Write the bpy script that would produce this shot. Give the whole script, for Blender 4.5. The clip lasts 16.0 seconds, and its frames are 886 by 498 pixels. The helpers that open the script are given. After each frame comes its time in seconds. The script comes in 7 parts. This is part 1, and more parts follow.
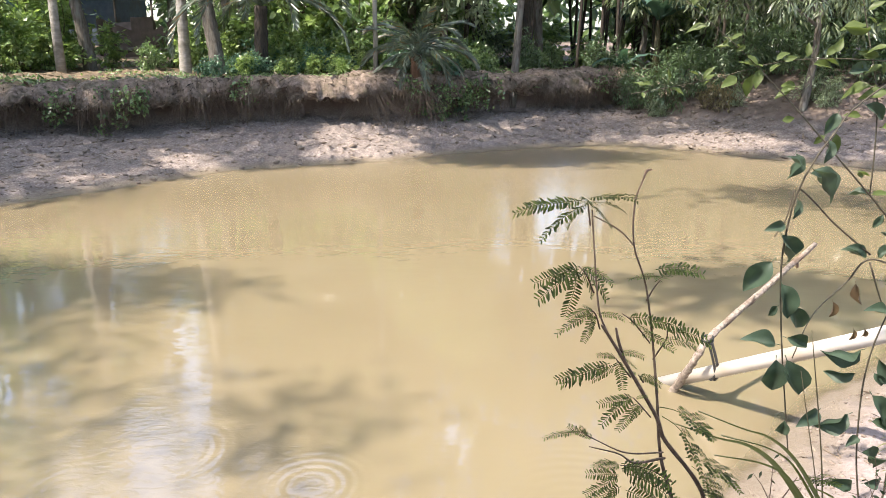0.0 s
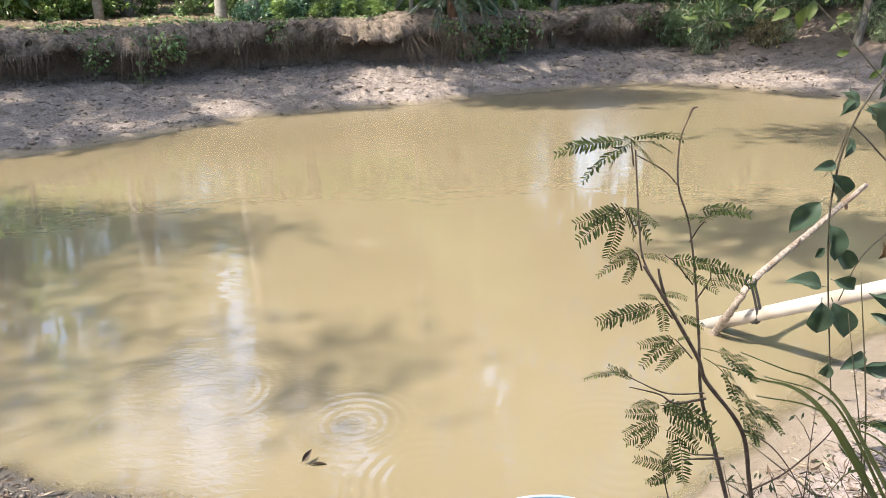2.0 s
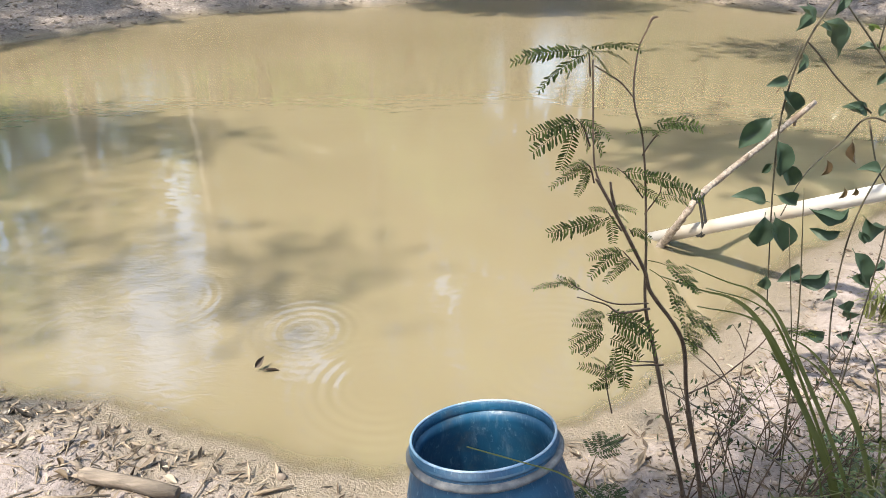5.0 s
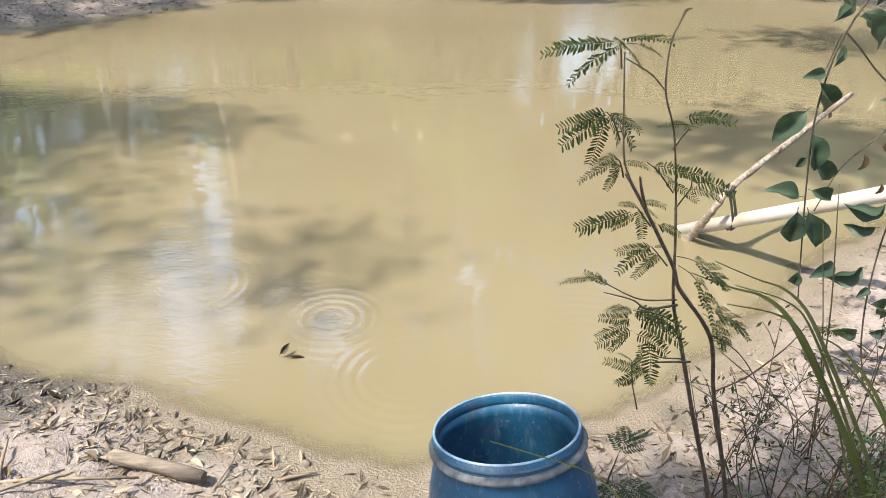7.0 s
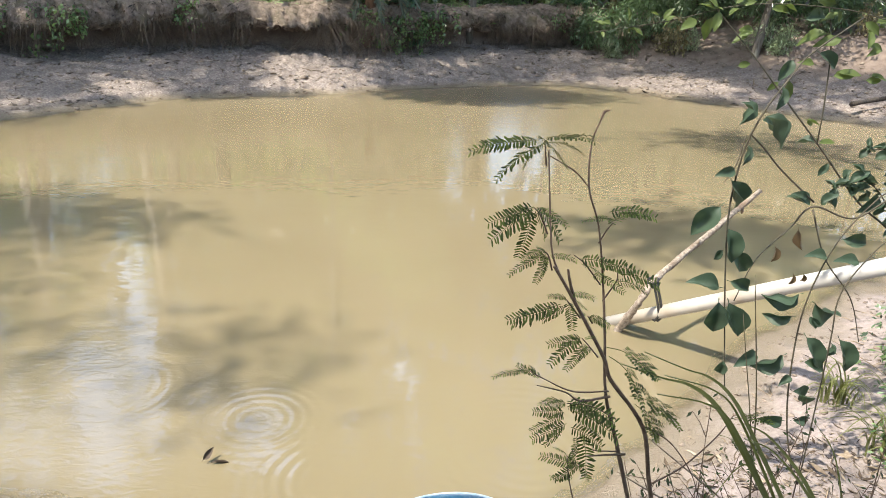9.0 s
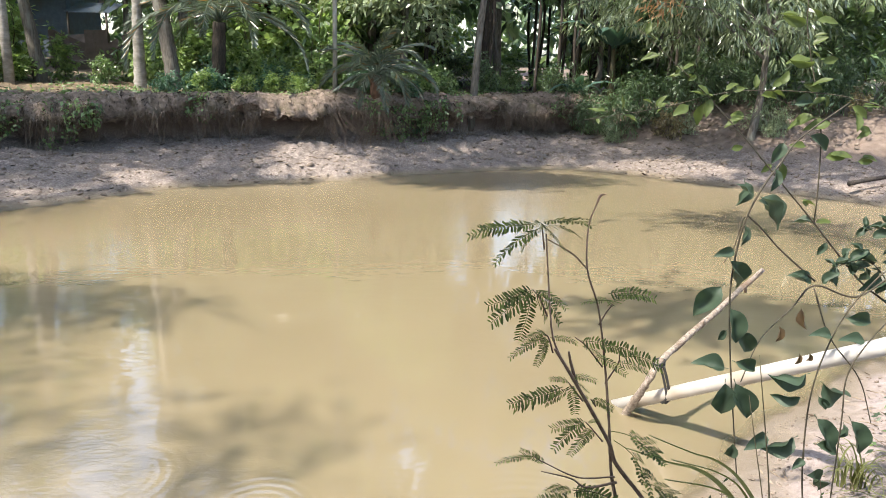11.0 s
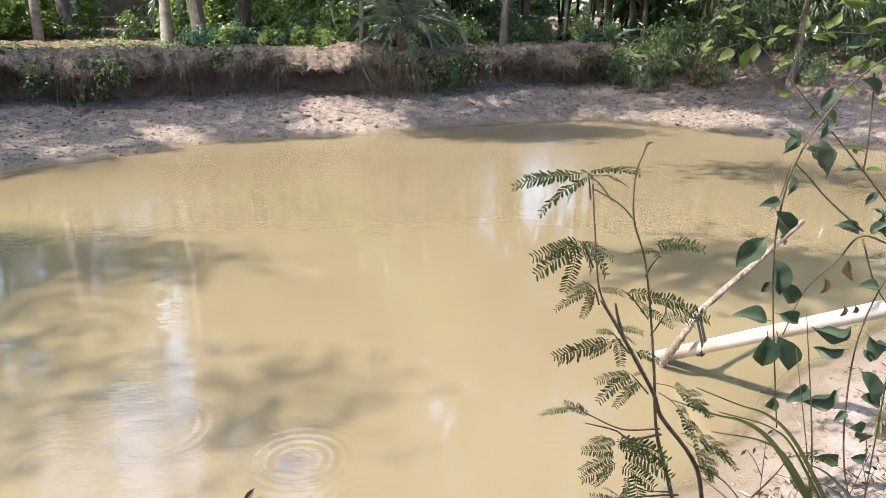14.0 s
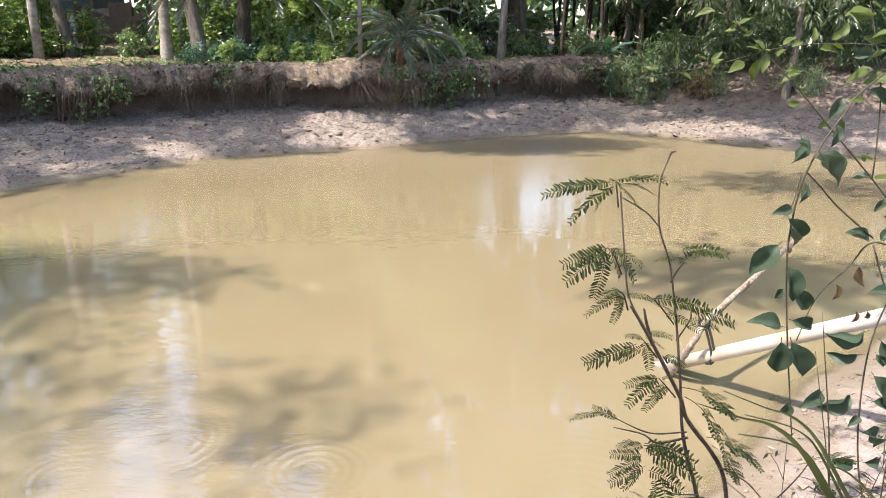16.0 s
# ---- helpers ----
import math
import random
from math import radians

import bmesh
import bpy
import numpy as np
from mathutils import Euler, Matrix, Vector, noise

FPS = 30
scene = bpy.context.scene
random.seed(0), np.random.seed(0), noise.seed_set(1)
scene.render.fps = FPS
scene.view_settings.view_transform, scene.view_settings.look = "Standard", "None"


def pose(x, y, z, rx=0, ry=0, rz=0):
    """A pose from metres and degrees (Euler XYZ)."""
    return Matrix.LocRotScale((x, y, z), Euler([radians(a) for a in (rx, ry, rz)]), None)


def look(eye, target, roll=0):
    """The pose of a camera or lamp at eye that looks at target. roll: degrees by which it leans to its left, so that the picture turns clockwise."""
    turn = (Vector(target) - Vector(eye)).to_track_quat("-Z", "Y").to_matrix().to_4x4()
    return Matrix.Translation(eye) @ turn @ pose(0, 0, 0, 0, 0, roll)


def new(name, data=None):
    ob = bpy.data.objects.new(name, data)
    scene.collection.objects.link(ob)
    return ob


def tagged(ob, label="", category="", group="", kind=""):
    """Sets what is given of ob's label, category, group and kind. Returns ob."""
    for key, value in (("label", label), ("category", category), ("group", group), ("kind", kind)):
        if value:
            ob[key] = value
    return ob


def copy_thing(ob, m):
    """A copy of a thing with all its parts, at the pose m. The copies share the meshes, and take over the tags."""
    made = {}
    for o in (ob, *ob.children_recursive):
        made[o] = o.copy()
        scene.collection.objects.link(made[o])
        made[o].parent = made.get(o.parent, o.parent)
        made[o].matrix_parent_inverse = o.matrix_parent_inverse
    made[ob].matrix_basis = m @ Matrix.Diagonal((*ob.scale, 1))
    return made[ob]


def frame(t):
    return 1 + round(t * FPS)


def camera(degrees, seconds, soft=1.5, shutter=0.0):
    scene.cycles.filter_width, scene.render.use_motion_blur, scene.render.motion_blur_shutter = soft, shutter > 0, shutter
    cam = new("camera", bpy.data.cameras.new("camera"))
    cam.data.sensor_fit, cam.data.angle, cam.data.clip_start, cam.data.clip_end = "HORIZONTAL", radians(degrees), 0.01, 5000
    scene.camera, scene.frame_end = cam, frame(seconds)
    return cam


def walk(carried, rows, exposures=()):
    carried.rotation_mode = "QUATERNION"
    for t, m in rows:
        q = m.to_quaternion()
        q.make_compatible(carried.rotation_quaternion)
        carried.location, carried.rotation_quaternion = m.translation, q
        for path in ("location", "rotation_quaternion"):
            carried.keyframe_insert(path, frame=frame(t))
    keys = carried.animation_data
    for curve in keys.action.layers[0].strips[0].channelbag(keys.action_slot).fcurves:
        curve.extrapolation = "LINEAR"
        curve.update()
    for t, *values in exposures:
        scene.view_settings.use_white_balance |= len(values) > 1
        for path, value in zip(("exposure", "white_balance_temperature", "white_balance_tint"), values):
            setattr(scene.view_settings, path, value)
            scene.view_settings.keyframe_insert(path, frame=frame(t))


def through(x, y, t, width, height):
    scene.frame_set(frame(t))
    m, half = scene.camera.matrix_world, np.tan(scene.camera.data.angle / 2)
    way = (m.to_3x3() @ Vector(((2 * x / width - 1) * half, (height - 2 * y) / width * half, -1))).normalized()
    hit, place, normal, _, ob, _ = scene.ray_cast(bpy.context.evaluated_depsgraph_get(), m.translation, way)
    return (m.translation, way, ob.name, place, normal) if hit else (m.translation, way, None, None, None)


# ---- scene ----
cam = camera(62.7, 16.0, soft=0.5)
PATH = [
    (0, (-0.015, -0.008, 2.574), (-0.013, 1.91, 2.009), 0.0),
    (0.5, (-0.017, -0.01, 2.574), (-0.006, 1.909, 2.011), 0.1),
    (1, (-0.019, -0.01, 2.572), (-0.017, 1.908, 2.009), -0.1),
    (1.5, (-0.021, -0.01, 2.569), (-0.038, 1.906, 1.996), -0.4),
    (2, (-0.023, -0.009, 2.566), (-0.124, 1.859, 1.858), -1.3),
    (2.5, (-0.024, -0.008, 2.562), (-0.19, 1.794, 1.711), -1.4),
    (2.7, (-0.024, -0.007, 2.56), (-0.104, 1.71, 1.533), -0.5),
    (2.8, (-0.024, -0.006, 2.559), (-0.089, 1.703, 1.52), -0.3),
    (3, (-0.024, -0.005, 2.558), (-0.086, 1.699, 1.512), -0.2),
    (3.5, (-0.022, -0.003, 2.555), (-0.105, 1.737, 1.573), -0.3),
    (4, (-0.02, -0.002, 2.555), (-0.025, 1.767, 1.622), 0.7),
    (4.2, (-0.02, -0.003, 2.555), (0.004, 1.768, 1.626), 1.0),
    (6.3, (-0.023, 0.018, 2.57), (-0.001, 1.775, 1.616), 1.4),
    (6.5, (-0.024, 0.018, 2.57), (-0.031, 1.773, 1.611), 1.1),
    (7, (-0.023, 0.019, 2.569), (-0.064, 1.77, 1.605), 0.9),
    (7.5, (-0.023, 0.022, 2.566), (-0.07, 1.788, 1.628), 0.8),
    (8, (-0.022, 0.025, 2.565), (0.04, 1.815, 1.675), 2.0),
    (8.5, (-0.021, 0.025, 2.565), (0.077, 1.844, 1.738), 2.3),
    (8.7, (-0.02, 0.028, 2.563), (0.12, 1.872, 1.801), 2.7),
    (10.8, (-0.014, -0.004, 2.569), (0.08, 1.888, 1.928), 1.8),
    (11, (-0.006, 0.008, 2.572), (0.113, 1.939, 2.064), 1.7),
    (11.5, (0.016, 0.031, 2.575), (0.146, 1.979, 2.141), 1.2),
    (12, (0.028, 0.043, 2.567), (0.102, 2.015, 2.242), 1.7),
    (12.5, (0.03, 0.038, 2.563), (0.088, 1.998, 2.17), 1.9),
    (13, (0.035, 0.072, 2.565), (0.131, 2.024, 2.143), 1.2),
    (13.5, (0.008, 0.079, 2.561), (0.187, 1.974, 1.946), 1.8),
    (14, (-0.047, 0.038, 2.555), (-0.002, 1.936, 1.925), 0.7),
    (14.5, (-0.127, -0.008, 2.554), (-0.163, 1.903, 1.964), -1.0),
    (15, (-0.147, -0.019, 2.555), (-0.156, 1.894, 1.971), -0.9),
    (15.5, (-0.146, -0.018, 2.554), (-0.12, 1.896, 1.972), -0.3),
    (16, (-0.142, -0.007, 2.555), (-0.088, 1.902, 1.961), 0.2),
]
# seconds, stops, kelvin, tint: the picture is a little darker and greener while it looks down
EXPOSURES = [(0, 1.32, 6740, 14), (1.5, 1.31, 6740, 14), (2.6, 1.14, 6650, 7), (8, 1.1, 6650, 7), (11, 1.18, 6650, 10), (12, 1.37, 6740, 14), (13, 1.44, 6740, 14), (13.5, 1.23, 6700, 14), (14.5, 1.25, 6740, 14), (16, 1.28, 6740, 14)]
walk(cam, [(t, look(eye, target, roll)) for t, eye, target, roll in PATH], EXPOSURES)

# ---------------------------------------------------------------- light
SUN = Vector((0.55, 0.3, -1.0)).normalized()  # the way the sunlight goes
world = bpy.data.worlds.new("world")
scene.world = world
world.use_nodes = True
_w = world.node_tree
_sky = _w.nodes.new("ShaderNodeTexSky")
_sky.sky_type = "NISHITA"
_sky.sun_disc = False
_sky.sun_elevation = radians(58)
_sky.sun_rotation = radians(-119)
_sky.air_density, _sky.dust_density = 1.0, 1.8
_w.links.new(_sky.outputs[0], _w.nodes["Background"].inputs[0])
_w.nodes["Background"].inputs[1].default_value = 0.245
sun = new("sun", bpy.data.lights.new("sun", "SUN"))
sun.data.energy, sun.data.angle, sun.data.color = 5.0, radians(0.8), (1.0, 0.935, 0.83)
sun.matrix_world = look((0, 0, 30), Vector((0, 0, 30)) + SUN)


# ---------------------------------------------------------------- materials
def nodes_of(name):
    m = bpy.data.materials.new(name)
    m.use_nodes = True
    nt = m.node_tree
    return m, nt, nt.nodes["Principled BSDF"], nt.nodes["Material Output"]


def add(nt, kind, **kw):
    n = nt.nodes.new(kind)
    for k, v in kw.items():
        n.inputs[k].default_value = v
    return n


def ramp(nt, fac, stops):
    r = nt.nodes.new("ShaderNodeValToRGB")
    el = r.color_ramp.elements
    while len(el) < len(stops):
        el.new(0.5)
    for e, (p, c) in zip(el, stops):
        e.position, e.color = p, (*c, 1)
    nt.links.new(fac, r.inputs[0])
    return r.outputs[0]


def coords(nt, scale=(1, 1, 1), world_space=False):
    mp = nt.nodes.new("ShaderNodeMapping")
    mp.inputs["Scale"].default_value = scale
    if world_space:
        g = nt.nodes.new("ShaderNodeNewGeometry")
        nt.links.new(g.outputs["Position"], mp.inputs["Vector"])
    else:
        g = nt.nodes.new("ShaderNodeTexCoord")
        nt.links.new(g.outputs["Object"], mp.inputs["Vector"])
    return mp.outputs[0]


def noise_of(nt, vec, scale, detail=4.0, rough=0.55):
    n = add(nt, "ShaderNodeTexNoise", Scale=scale, Detail=detail, Roughness=rough)
    nt.links.new(vec, n.inputs["Vector"])
    return n.outputs[0]


def blend(nt, fac, a, b, mode="MIX"):
    mx = nt.nodes.new("ShaderNodeMix")
    mx.data_type, mx.blend_type = "RGBA", mode
    for sock, v in ((mx.inputs[0], fac), (mx.inputs[6], a), (mx.inputs[7], b)):
        if isinstance(v, (int, float)):
            sock.default_value = v
        elif isinstance(v, tuple):
            sock.default_value = (*v, 1)
        else:
            nt.links.new(v, sock)
    return mx.outputs[2]


def bump(nt, bsdf, height, strength=0.4, distance=0.02):
    b = add(nt, "ShaderNodeBump", Strength=strength, Distance=distance)
    nt.links.new(height, b.inputs["Height"])
    nt.links.new(b.outputs[0], bsdf.inputs["Normal"])


def surface(name, lo, hi, scale=8.0, rough=0.8, metal=0.0, stain=None, bumps=0.5, dist=0.01, stretch=(1, 1, 1)):
    """A plain worn surface: grain, a larger stain, and fine relief."""
    m, nt, b, out = nodes_of(name)
    v = coords(nt, stretch)
    g = noise_of(nt, v, scale, 6)
    c = ramp(nt, g, ((0.3, lo), (0.7, hi)))
    if stain:
        s = noise_of(nt, v, scale * 0.22, 3)
        k = ramp(nt, s, ((0.5, (0, 0, 0)), (0.68, (1, 1, 1))))
        c = blend(nt, k, c, stain)
    nt.links.new(c, b.inputs["Base Color"])
    b.inputs["Roughness"].default_value, b.inputs["Metallic"].default_value = rough, metal
    bump(nt, b, noise_of(nt, v, scale * 3, 4), bumps, dist)
    return m


def foliage(name, lo, hi, rough=0.45, through=0.35, glow=1.5, dead=0.0, dead_colour=(0.22, 0.12, 0.04), gloss=0.8):
    """Leaves: each one its own shade, glossy above, letting light through."""
    m, nt, b, out = nodes_of(name)
    g = nt.nodes.new("ShaderNodeNewGeometry")
    c = ramp(nt, g.outputs["Random Per Island"], ((0.0, lo), (1.0, hi)))
    if dead:
        k = ramp(nt, g.outputs["Random Per Island"], ((1 - dead, (0, 0, 0)), (1 - dead + 0.01, (1, 1, 1))))
        c = blend(nt, k, c, dead_colour)
    v = coords(nt, (1, 1, 1))
    c = blend(nt, 0.5, c, ramp(nt, noise_of(nt, v, 1.3, 3), ((0.35, (0.55, 0.6, 0.5)), (0.65, (1.0, 1.0, 1.0)))), "MULTIPLY")
    nt.links.new(c, b.inputs["Base Color"])
    b.inputs["Roughness"].default_value = rough
    b.inputs["Specular IOR Level"].default_value = gloss
    t = nt.nodes.new("ShaderNodeBsdfTranslucent")
    nt.links.new(blend(nt, 1.0, c, (glow, glow * 1.05, glow * 0.65), "MULTIPLY"), t.inputs[0])
    mx = nt.nodes.new("ShaderNodeMixShader")
    mx.inputs[0].default_value = through
    nt.links.new(b.outputs[0], mx.inputs[1])
    nt.links.new(t.outputs[0], mx.inputs[2])
    nt.links.new(mx.outputs[0], out.inputs[0])
    return m


def dry_leaf(name, lo, hi):
    """Fallen leaves, each its own brown, with darker blotches."""
    m, nt, b, out = nodes_of(name)
    g = nt.nodes.new("ShaderNodeNewGeometry")
    c = ramp(nt, g.outputs["Random Per Island"], ((0.0, lo), (1.0, hi)))
    c = blend(nt, 0.6, c, ramp(nt, noise_of(nt, coords(nt), 60, 3), ((0.35, (0.6, 0.55, 0.5)), (0.6, (1, 1, 1)))), "MULTIPLY")
    nt.links.new(c, b.inputs["Base Color"])
    b.inputs["Roughness"].default_value = 0.75
    return m


def scuffed_plastic(name, lo, hi, pale, mud):
    """Old blue plastic: upright pale scuffs, dried mud low down in runs."""
    m, nt, b, out = nodes_of(name)
    v = coords(nt)
    c = ramp(nt, noise_of(nt, v, 7, 5), ((0.3, lo), (0.7, hi)))
    runs = noise_of(nt, coords(nt, (20, 20, 3.5)), 2.2, 6, 0.7)
    c = blend(nt, ramp(nt, runs, ((0.52, (0, 0, 0)), (0.76, (0.6, 0.6, 0.6)))), c, pale)
    specks = noise_of(nt, coords(nt, (1, 1, 0.5)), 55, 3, 0.7)
    c = blend(nt, ramp(nt, specks, ((0.6, (0, 0, 0)), (0.7, (0.6, 0.6, 0.6)))), c, pale)
    c = blend(nt, ramp(nt, noise_of(nt, v, 5.5, 6, 0.7), ((0.56, (0, 0, 0)), (0.74, (0.55, 0.55, 0.55)))), c, mud)
    nt.links.new(c, b.inputs["Base Color"])
    nt.links.new(ramp(nt, runs, ((0.4, (0.34, 0.34, 0.34)), (0.7, (0.75, 0.75, 0.75)))), b.inputs["Roughness"])
    bump(nt, b, blend(nt, 0.5, specks, noise_of(nt, v, 9, 3)), 0.25, 0.004)
    return m


def ground_material():
    m, nt, b, out = nodes_of("mud")
    v = coords(nt, (1, 1, 1), True)
    sep = nt.nodes.new("ShaderNodeSeparateXYZ")
    nt.links.new(v, sep.inputs[0])
    fine, mid, big = noise_of(nt, v, 26, 8, 0.65), noise_of(nt, v, 5, 6), noise_of(nt, v, 0.8, 4)
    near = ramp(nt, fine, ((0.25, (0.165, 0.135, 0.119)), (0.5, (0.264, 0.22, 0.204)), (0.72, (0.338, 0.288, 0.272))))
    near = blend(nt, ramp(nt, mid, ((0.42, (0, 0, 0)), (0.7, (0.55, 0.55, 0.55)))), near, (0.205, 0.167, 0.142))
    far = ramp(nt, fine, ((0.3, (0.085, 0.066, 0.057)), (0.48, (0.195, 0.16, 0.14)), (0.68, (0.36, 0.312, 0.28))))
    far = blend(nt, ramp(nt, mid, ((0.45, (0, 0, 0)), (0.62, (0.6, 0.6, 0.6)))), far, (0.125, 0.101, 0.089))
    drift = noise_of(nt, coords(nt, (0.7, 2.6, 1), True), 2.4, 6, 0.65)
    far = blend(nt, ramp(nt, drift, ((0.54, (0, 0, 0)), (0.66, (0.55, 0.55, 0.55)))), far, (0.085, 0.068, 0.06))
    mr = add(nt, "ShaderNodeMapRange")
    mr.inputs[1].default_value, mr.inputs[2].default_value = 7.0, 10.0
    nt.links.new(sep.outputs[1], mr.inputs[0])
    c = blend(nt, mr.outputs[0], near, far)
    # forest soil and litter on top of the far bank
    top = add(nt, "ShaderNodeMapRange")
    top.inputs[1].default_value, top.inputs[2].default_value = 1.25, 1.6
    nt.links.new(sep.outputs[2], top.inputs[0])
    soil = ramp(nt, mid, ((0.3, (0.0462, 0.0396, 0.0198)), (0.5, (0.106, 0.0759, 0.0462)), (0.7, (0.198, 0.145, 0.0858))))
    tf = nt.nodes.new("ShaderNodeMath")
    tf.operation = "MULTIPLY"
    nt.links.new(top.outputs[0], tf.inputs[0])
    nt.links.new(mr.outputs[0], tf.inputs[1])
    c = blend(nt, tf.outputs[0], c, soil)
    # bare earth of the undercut bank; on the right slope it also paints shade
    at = nt.nodes.new("ShaderNodeAttribute")
    at.attribute_name = "cliff_slope_shade"
    earth = ramp(nt, mid, ((0.3, (0.105, 0.076, 0.06)), (0.7, (0.205, 0.158, 0.128))))
    c = blend(nt, at.outputs["Fac"], c, earth)
    # wet margin along the water
    wet = add(nt, "ShaderNodeMapRange")
    wet.inputs[1].default_value, wet.inputs[2].default_value = 0.02, 0.09
    wet.inputs[3].default_value, wet.inputs[4].default_value = 1.0, 0.0
    nt.links.new(sep.outputs[2], wet.inputs[0])
    wf = nt.nodes.new("ShaderNodeMath")
    wf.operation = "MULTIPLY"
    wf.inputs[1].default_value = 0.75
    nt.links.new(wet.outputs[0], wf.inputs[0])
    c = blend(nt, wf.outputs[0], c, (0.174, 0.14, 0.0924))
    # black muck in the near corner of the pond, a darker brown patch under the sapling
    for at_spot, stop, tint in (((-2.5, 3.05, 0.05), (0.8, 0.98), (0.05, 0.047, 0.046)), ((1.45, 1.55, 0.4), (1.0, 1.35), (0.175, 0.147, 0.122))):
        spot = add(nt, "ShaderNodeVectorMath")
        spot.operation = "DISTANCE"
        spot.inputs[1].default_value = at_spot
        nt.links.new(v, spot.inputs[0])
        ragged = nt.nodes.new("ShaderNodeMath")
        ragged.operation = "MULTIPLY_ADD"
        ragged.inputs[1].default_value = 0.7
        nt.links.new(mid, ragged.inputs[0])
        nt.links.new(spot.outputs["Value"], ragged.inputs[2])
        mr2 = add(nt, "ShaderNodeMapRange")
        mr2.inputs[1].default_value, mr2.inputs[2].default_value = stop
        mr2.inputs[3].default_value, mr2.inputs[4].default_value = 0.8, 0.0
        nt.links.new(ragged.outputs[0], mr2.inputs[0])
        c = blend(nt, mr2.outputs[0], c, tint)
    nt.links.new(c, b.inputs["Base Color"])
    rr = add(nt, "ShaderNodeMapRange")
    rr.inputs[3].default_value, rr.inputs[4].default_value = 0.85, 0.35
    nt.links.new(wet.outputs[0], rr.inputs[0])
    nt.links.new(rr.outputs[0], b.inputs["Roughness"])
    grit = noise_of(nt, v, 70, 5, 0.6)
    bump(nt, b, blend(nt, 0.4, grit, blend(nt, 0.5, fine, mid)), 0.75, 0.04)
    return m


def water_material():
    m, nt, b, out = nodes_of("muddy_water")
    v = coords(nt, (1, 1, 1), True)
    c = ramp(nt, noise_of(nt, v, 0.35, 3), ((0.3, (0.176, 0.144, 0.088)), (0.7, (0.196, 0.161, 0.099))))
    nt.links.new(c, b.inputs["Base Color"])
    b.inputs["IOR"].default_value = 1.7
    b.inputs["Specular IOR Level"].default_value = 1.0
    # light air roughens the strip along the far bank
    pos = nt.nodes.new("ShaderNodeSeparateXYZ")
    nt.links.new(v, pos.inputs[0])
    airy = add(nt, "ShaderNodeMapRange")
    airy.inputs[1].default_value, airy.inputs[2].default_value = 8.0, 14.0
    airy.inputs[3].default_value, airy.inputs[4].default_value = 0.035, 0.24
    nt.links.new(pos.outputs[1], airy.inputs[0])
    nt.links.new(airy.outputs[0], b.inputs["Roughness"])
    at = nt.nodes.new("ShaderNodeAttribute")
    at.attribute_name = "murk"
    nt.links.new(at.outputs["Fac"], b.inputs["Alpha"])
    v2 = coords(nt, (1.0, 2.2, 1.0), True)
    h = blend(nt, 0.12, noise_of(nt, v2, 2.2, 2), noise_of(nt, v2, 11, 1))
    patch = ramp(nt, noise_of(nt, v, 0.45, 2), ((0.4, (0.25, 0.25, 0.25)), (0.65, (1, 1, 1))))
    sep = nt.nodes.new("ShaderNodeSeparateXYZ")
    nt.links.new(v, sep.inputs[0])
    calm = add(nt, "ShaderNodeMapRange")
    calm.inputs[1].default_value, calm.inputs[2].default_value = 5.0, 11.0
    calm.inputs[3].default_value, calm.inputs[4].default_value = 1.0, 2.6
    nt.links.new(sep.outputs[1], calm.inputs[0])
    h = blend(nt, 1.0, blend(nt, 1.0, h, patch, "MULTIPLY"), calm.outputs[0], "MULTIPLY")
    # a breath of wind ruffles the near corner of the pond
    turned = nt.nodes.new("ShaderNodeMapping")
    turned.inputs["Rotation"].default_value = (0, 0, radians(-35))
    turned.inputs["Scale"].default_value = (4, 9, 1)
    nt.links.new(v, turned.inputs["Vector"])
    ruffle = noise_of(nt, turned.outputs[0], 1.6, 2, 0.5)
    ruffle.node.inputs["Distortion"].default_value = 1.4
    gust = add(nt, "ShaderNodeVectorMath")
    gust.operation = "DISTANCE"
    gust.inputs[1].default_value = (-2.0, 3.9, 0)
    nt.links.new(v, gust.inputs[0])
    reach = add(nt, "ShaderNodeMapRange")
    reach.inputs[1].default_value, reach.inputs[2].default_value = 0.5, 1.8
    reach.inputs[3].default_value, reach.inputs[4].default_value = 0.8, 0.0
    nt.links.new(gust.outputs["Value"], reach.inputs[0])
    crest = nt.nodes.new("ShaderNodeMath")
    crest.operation = "MULTIPLY"
    nt.links.new(ruffle, crest.inputs[0])
    nt.links.new(reach.outputs[0], crest.inputs[1])
    total = nt.nodes.new("ShaderNodeMath")
    nt.links.new(h, total.inputs[0])
    nt.links.new(crest.outputs[0], total.inputs[1])
    h = total.outputs[0]
    bump(nt, b, h, 0.06, 0.05)
    return m


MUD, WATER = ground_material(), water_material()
SOD = surface("sod", (0.098, 0.073, 0.056), (0.31, 0.243, 0.196), 11, 0.95, stain=(0.115, 0.095, 0.06), bumps=1.0, dist=0.06)
ROOT = surface("roots", (0.064, 0.0448, 0.0288), (0.192, 0.147, 0.106), 20, 0.9)
BARK = surface("bark", (0.062, 0.052, 0.042), (0.19, 0.168, 0.14), 9, 0.9, stain=(0.2, 0.195, 0.17), bumps=1.0, dist=0.03, stretch=(3, 3, 0.6))
BARK_DARK = surface("dark_bark", (0.0186, 0.0155, 0.0124), (0.0682, 0.0527, 0.0403), 9, 0.9, bumps=1.0, dist=0.03, stretch=(3, 3, 0.6))
BARK_PALE = surface("pale_bark", (0.19, 0.175, 0.15), (0.36, 0.34, 0.305), 7, 0.85, stain=(0.105, 0.093, 0.0682), bumps=0.8, dist=0.02, stretch=(1, 1, 2))
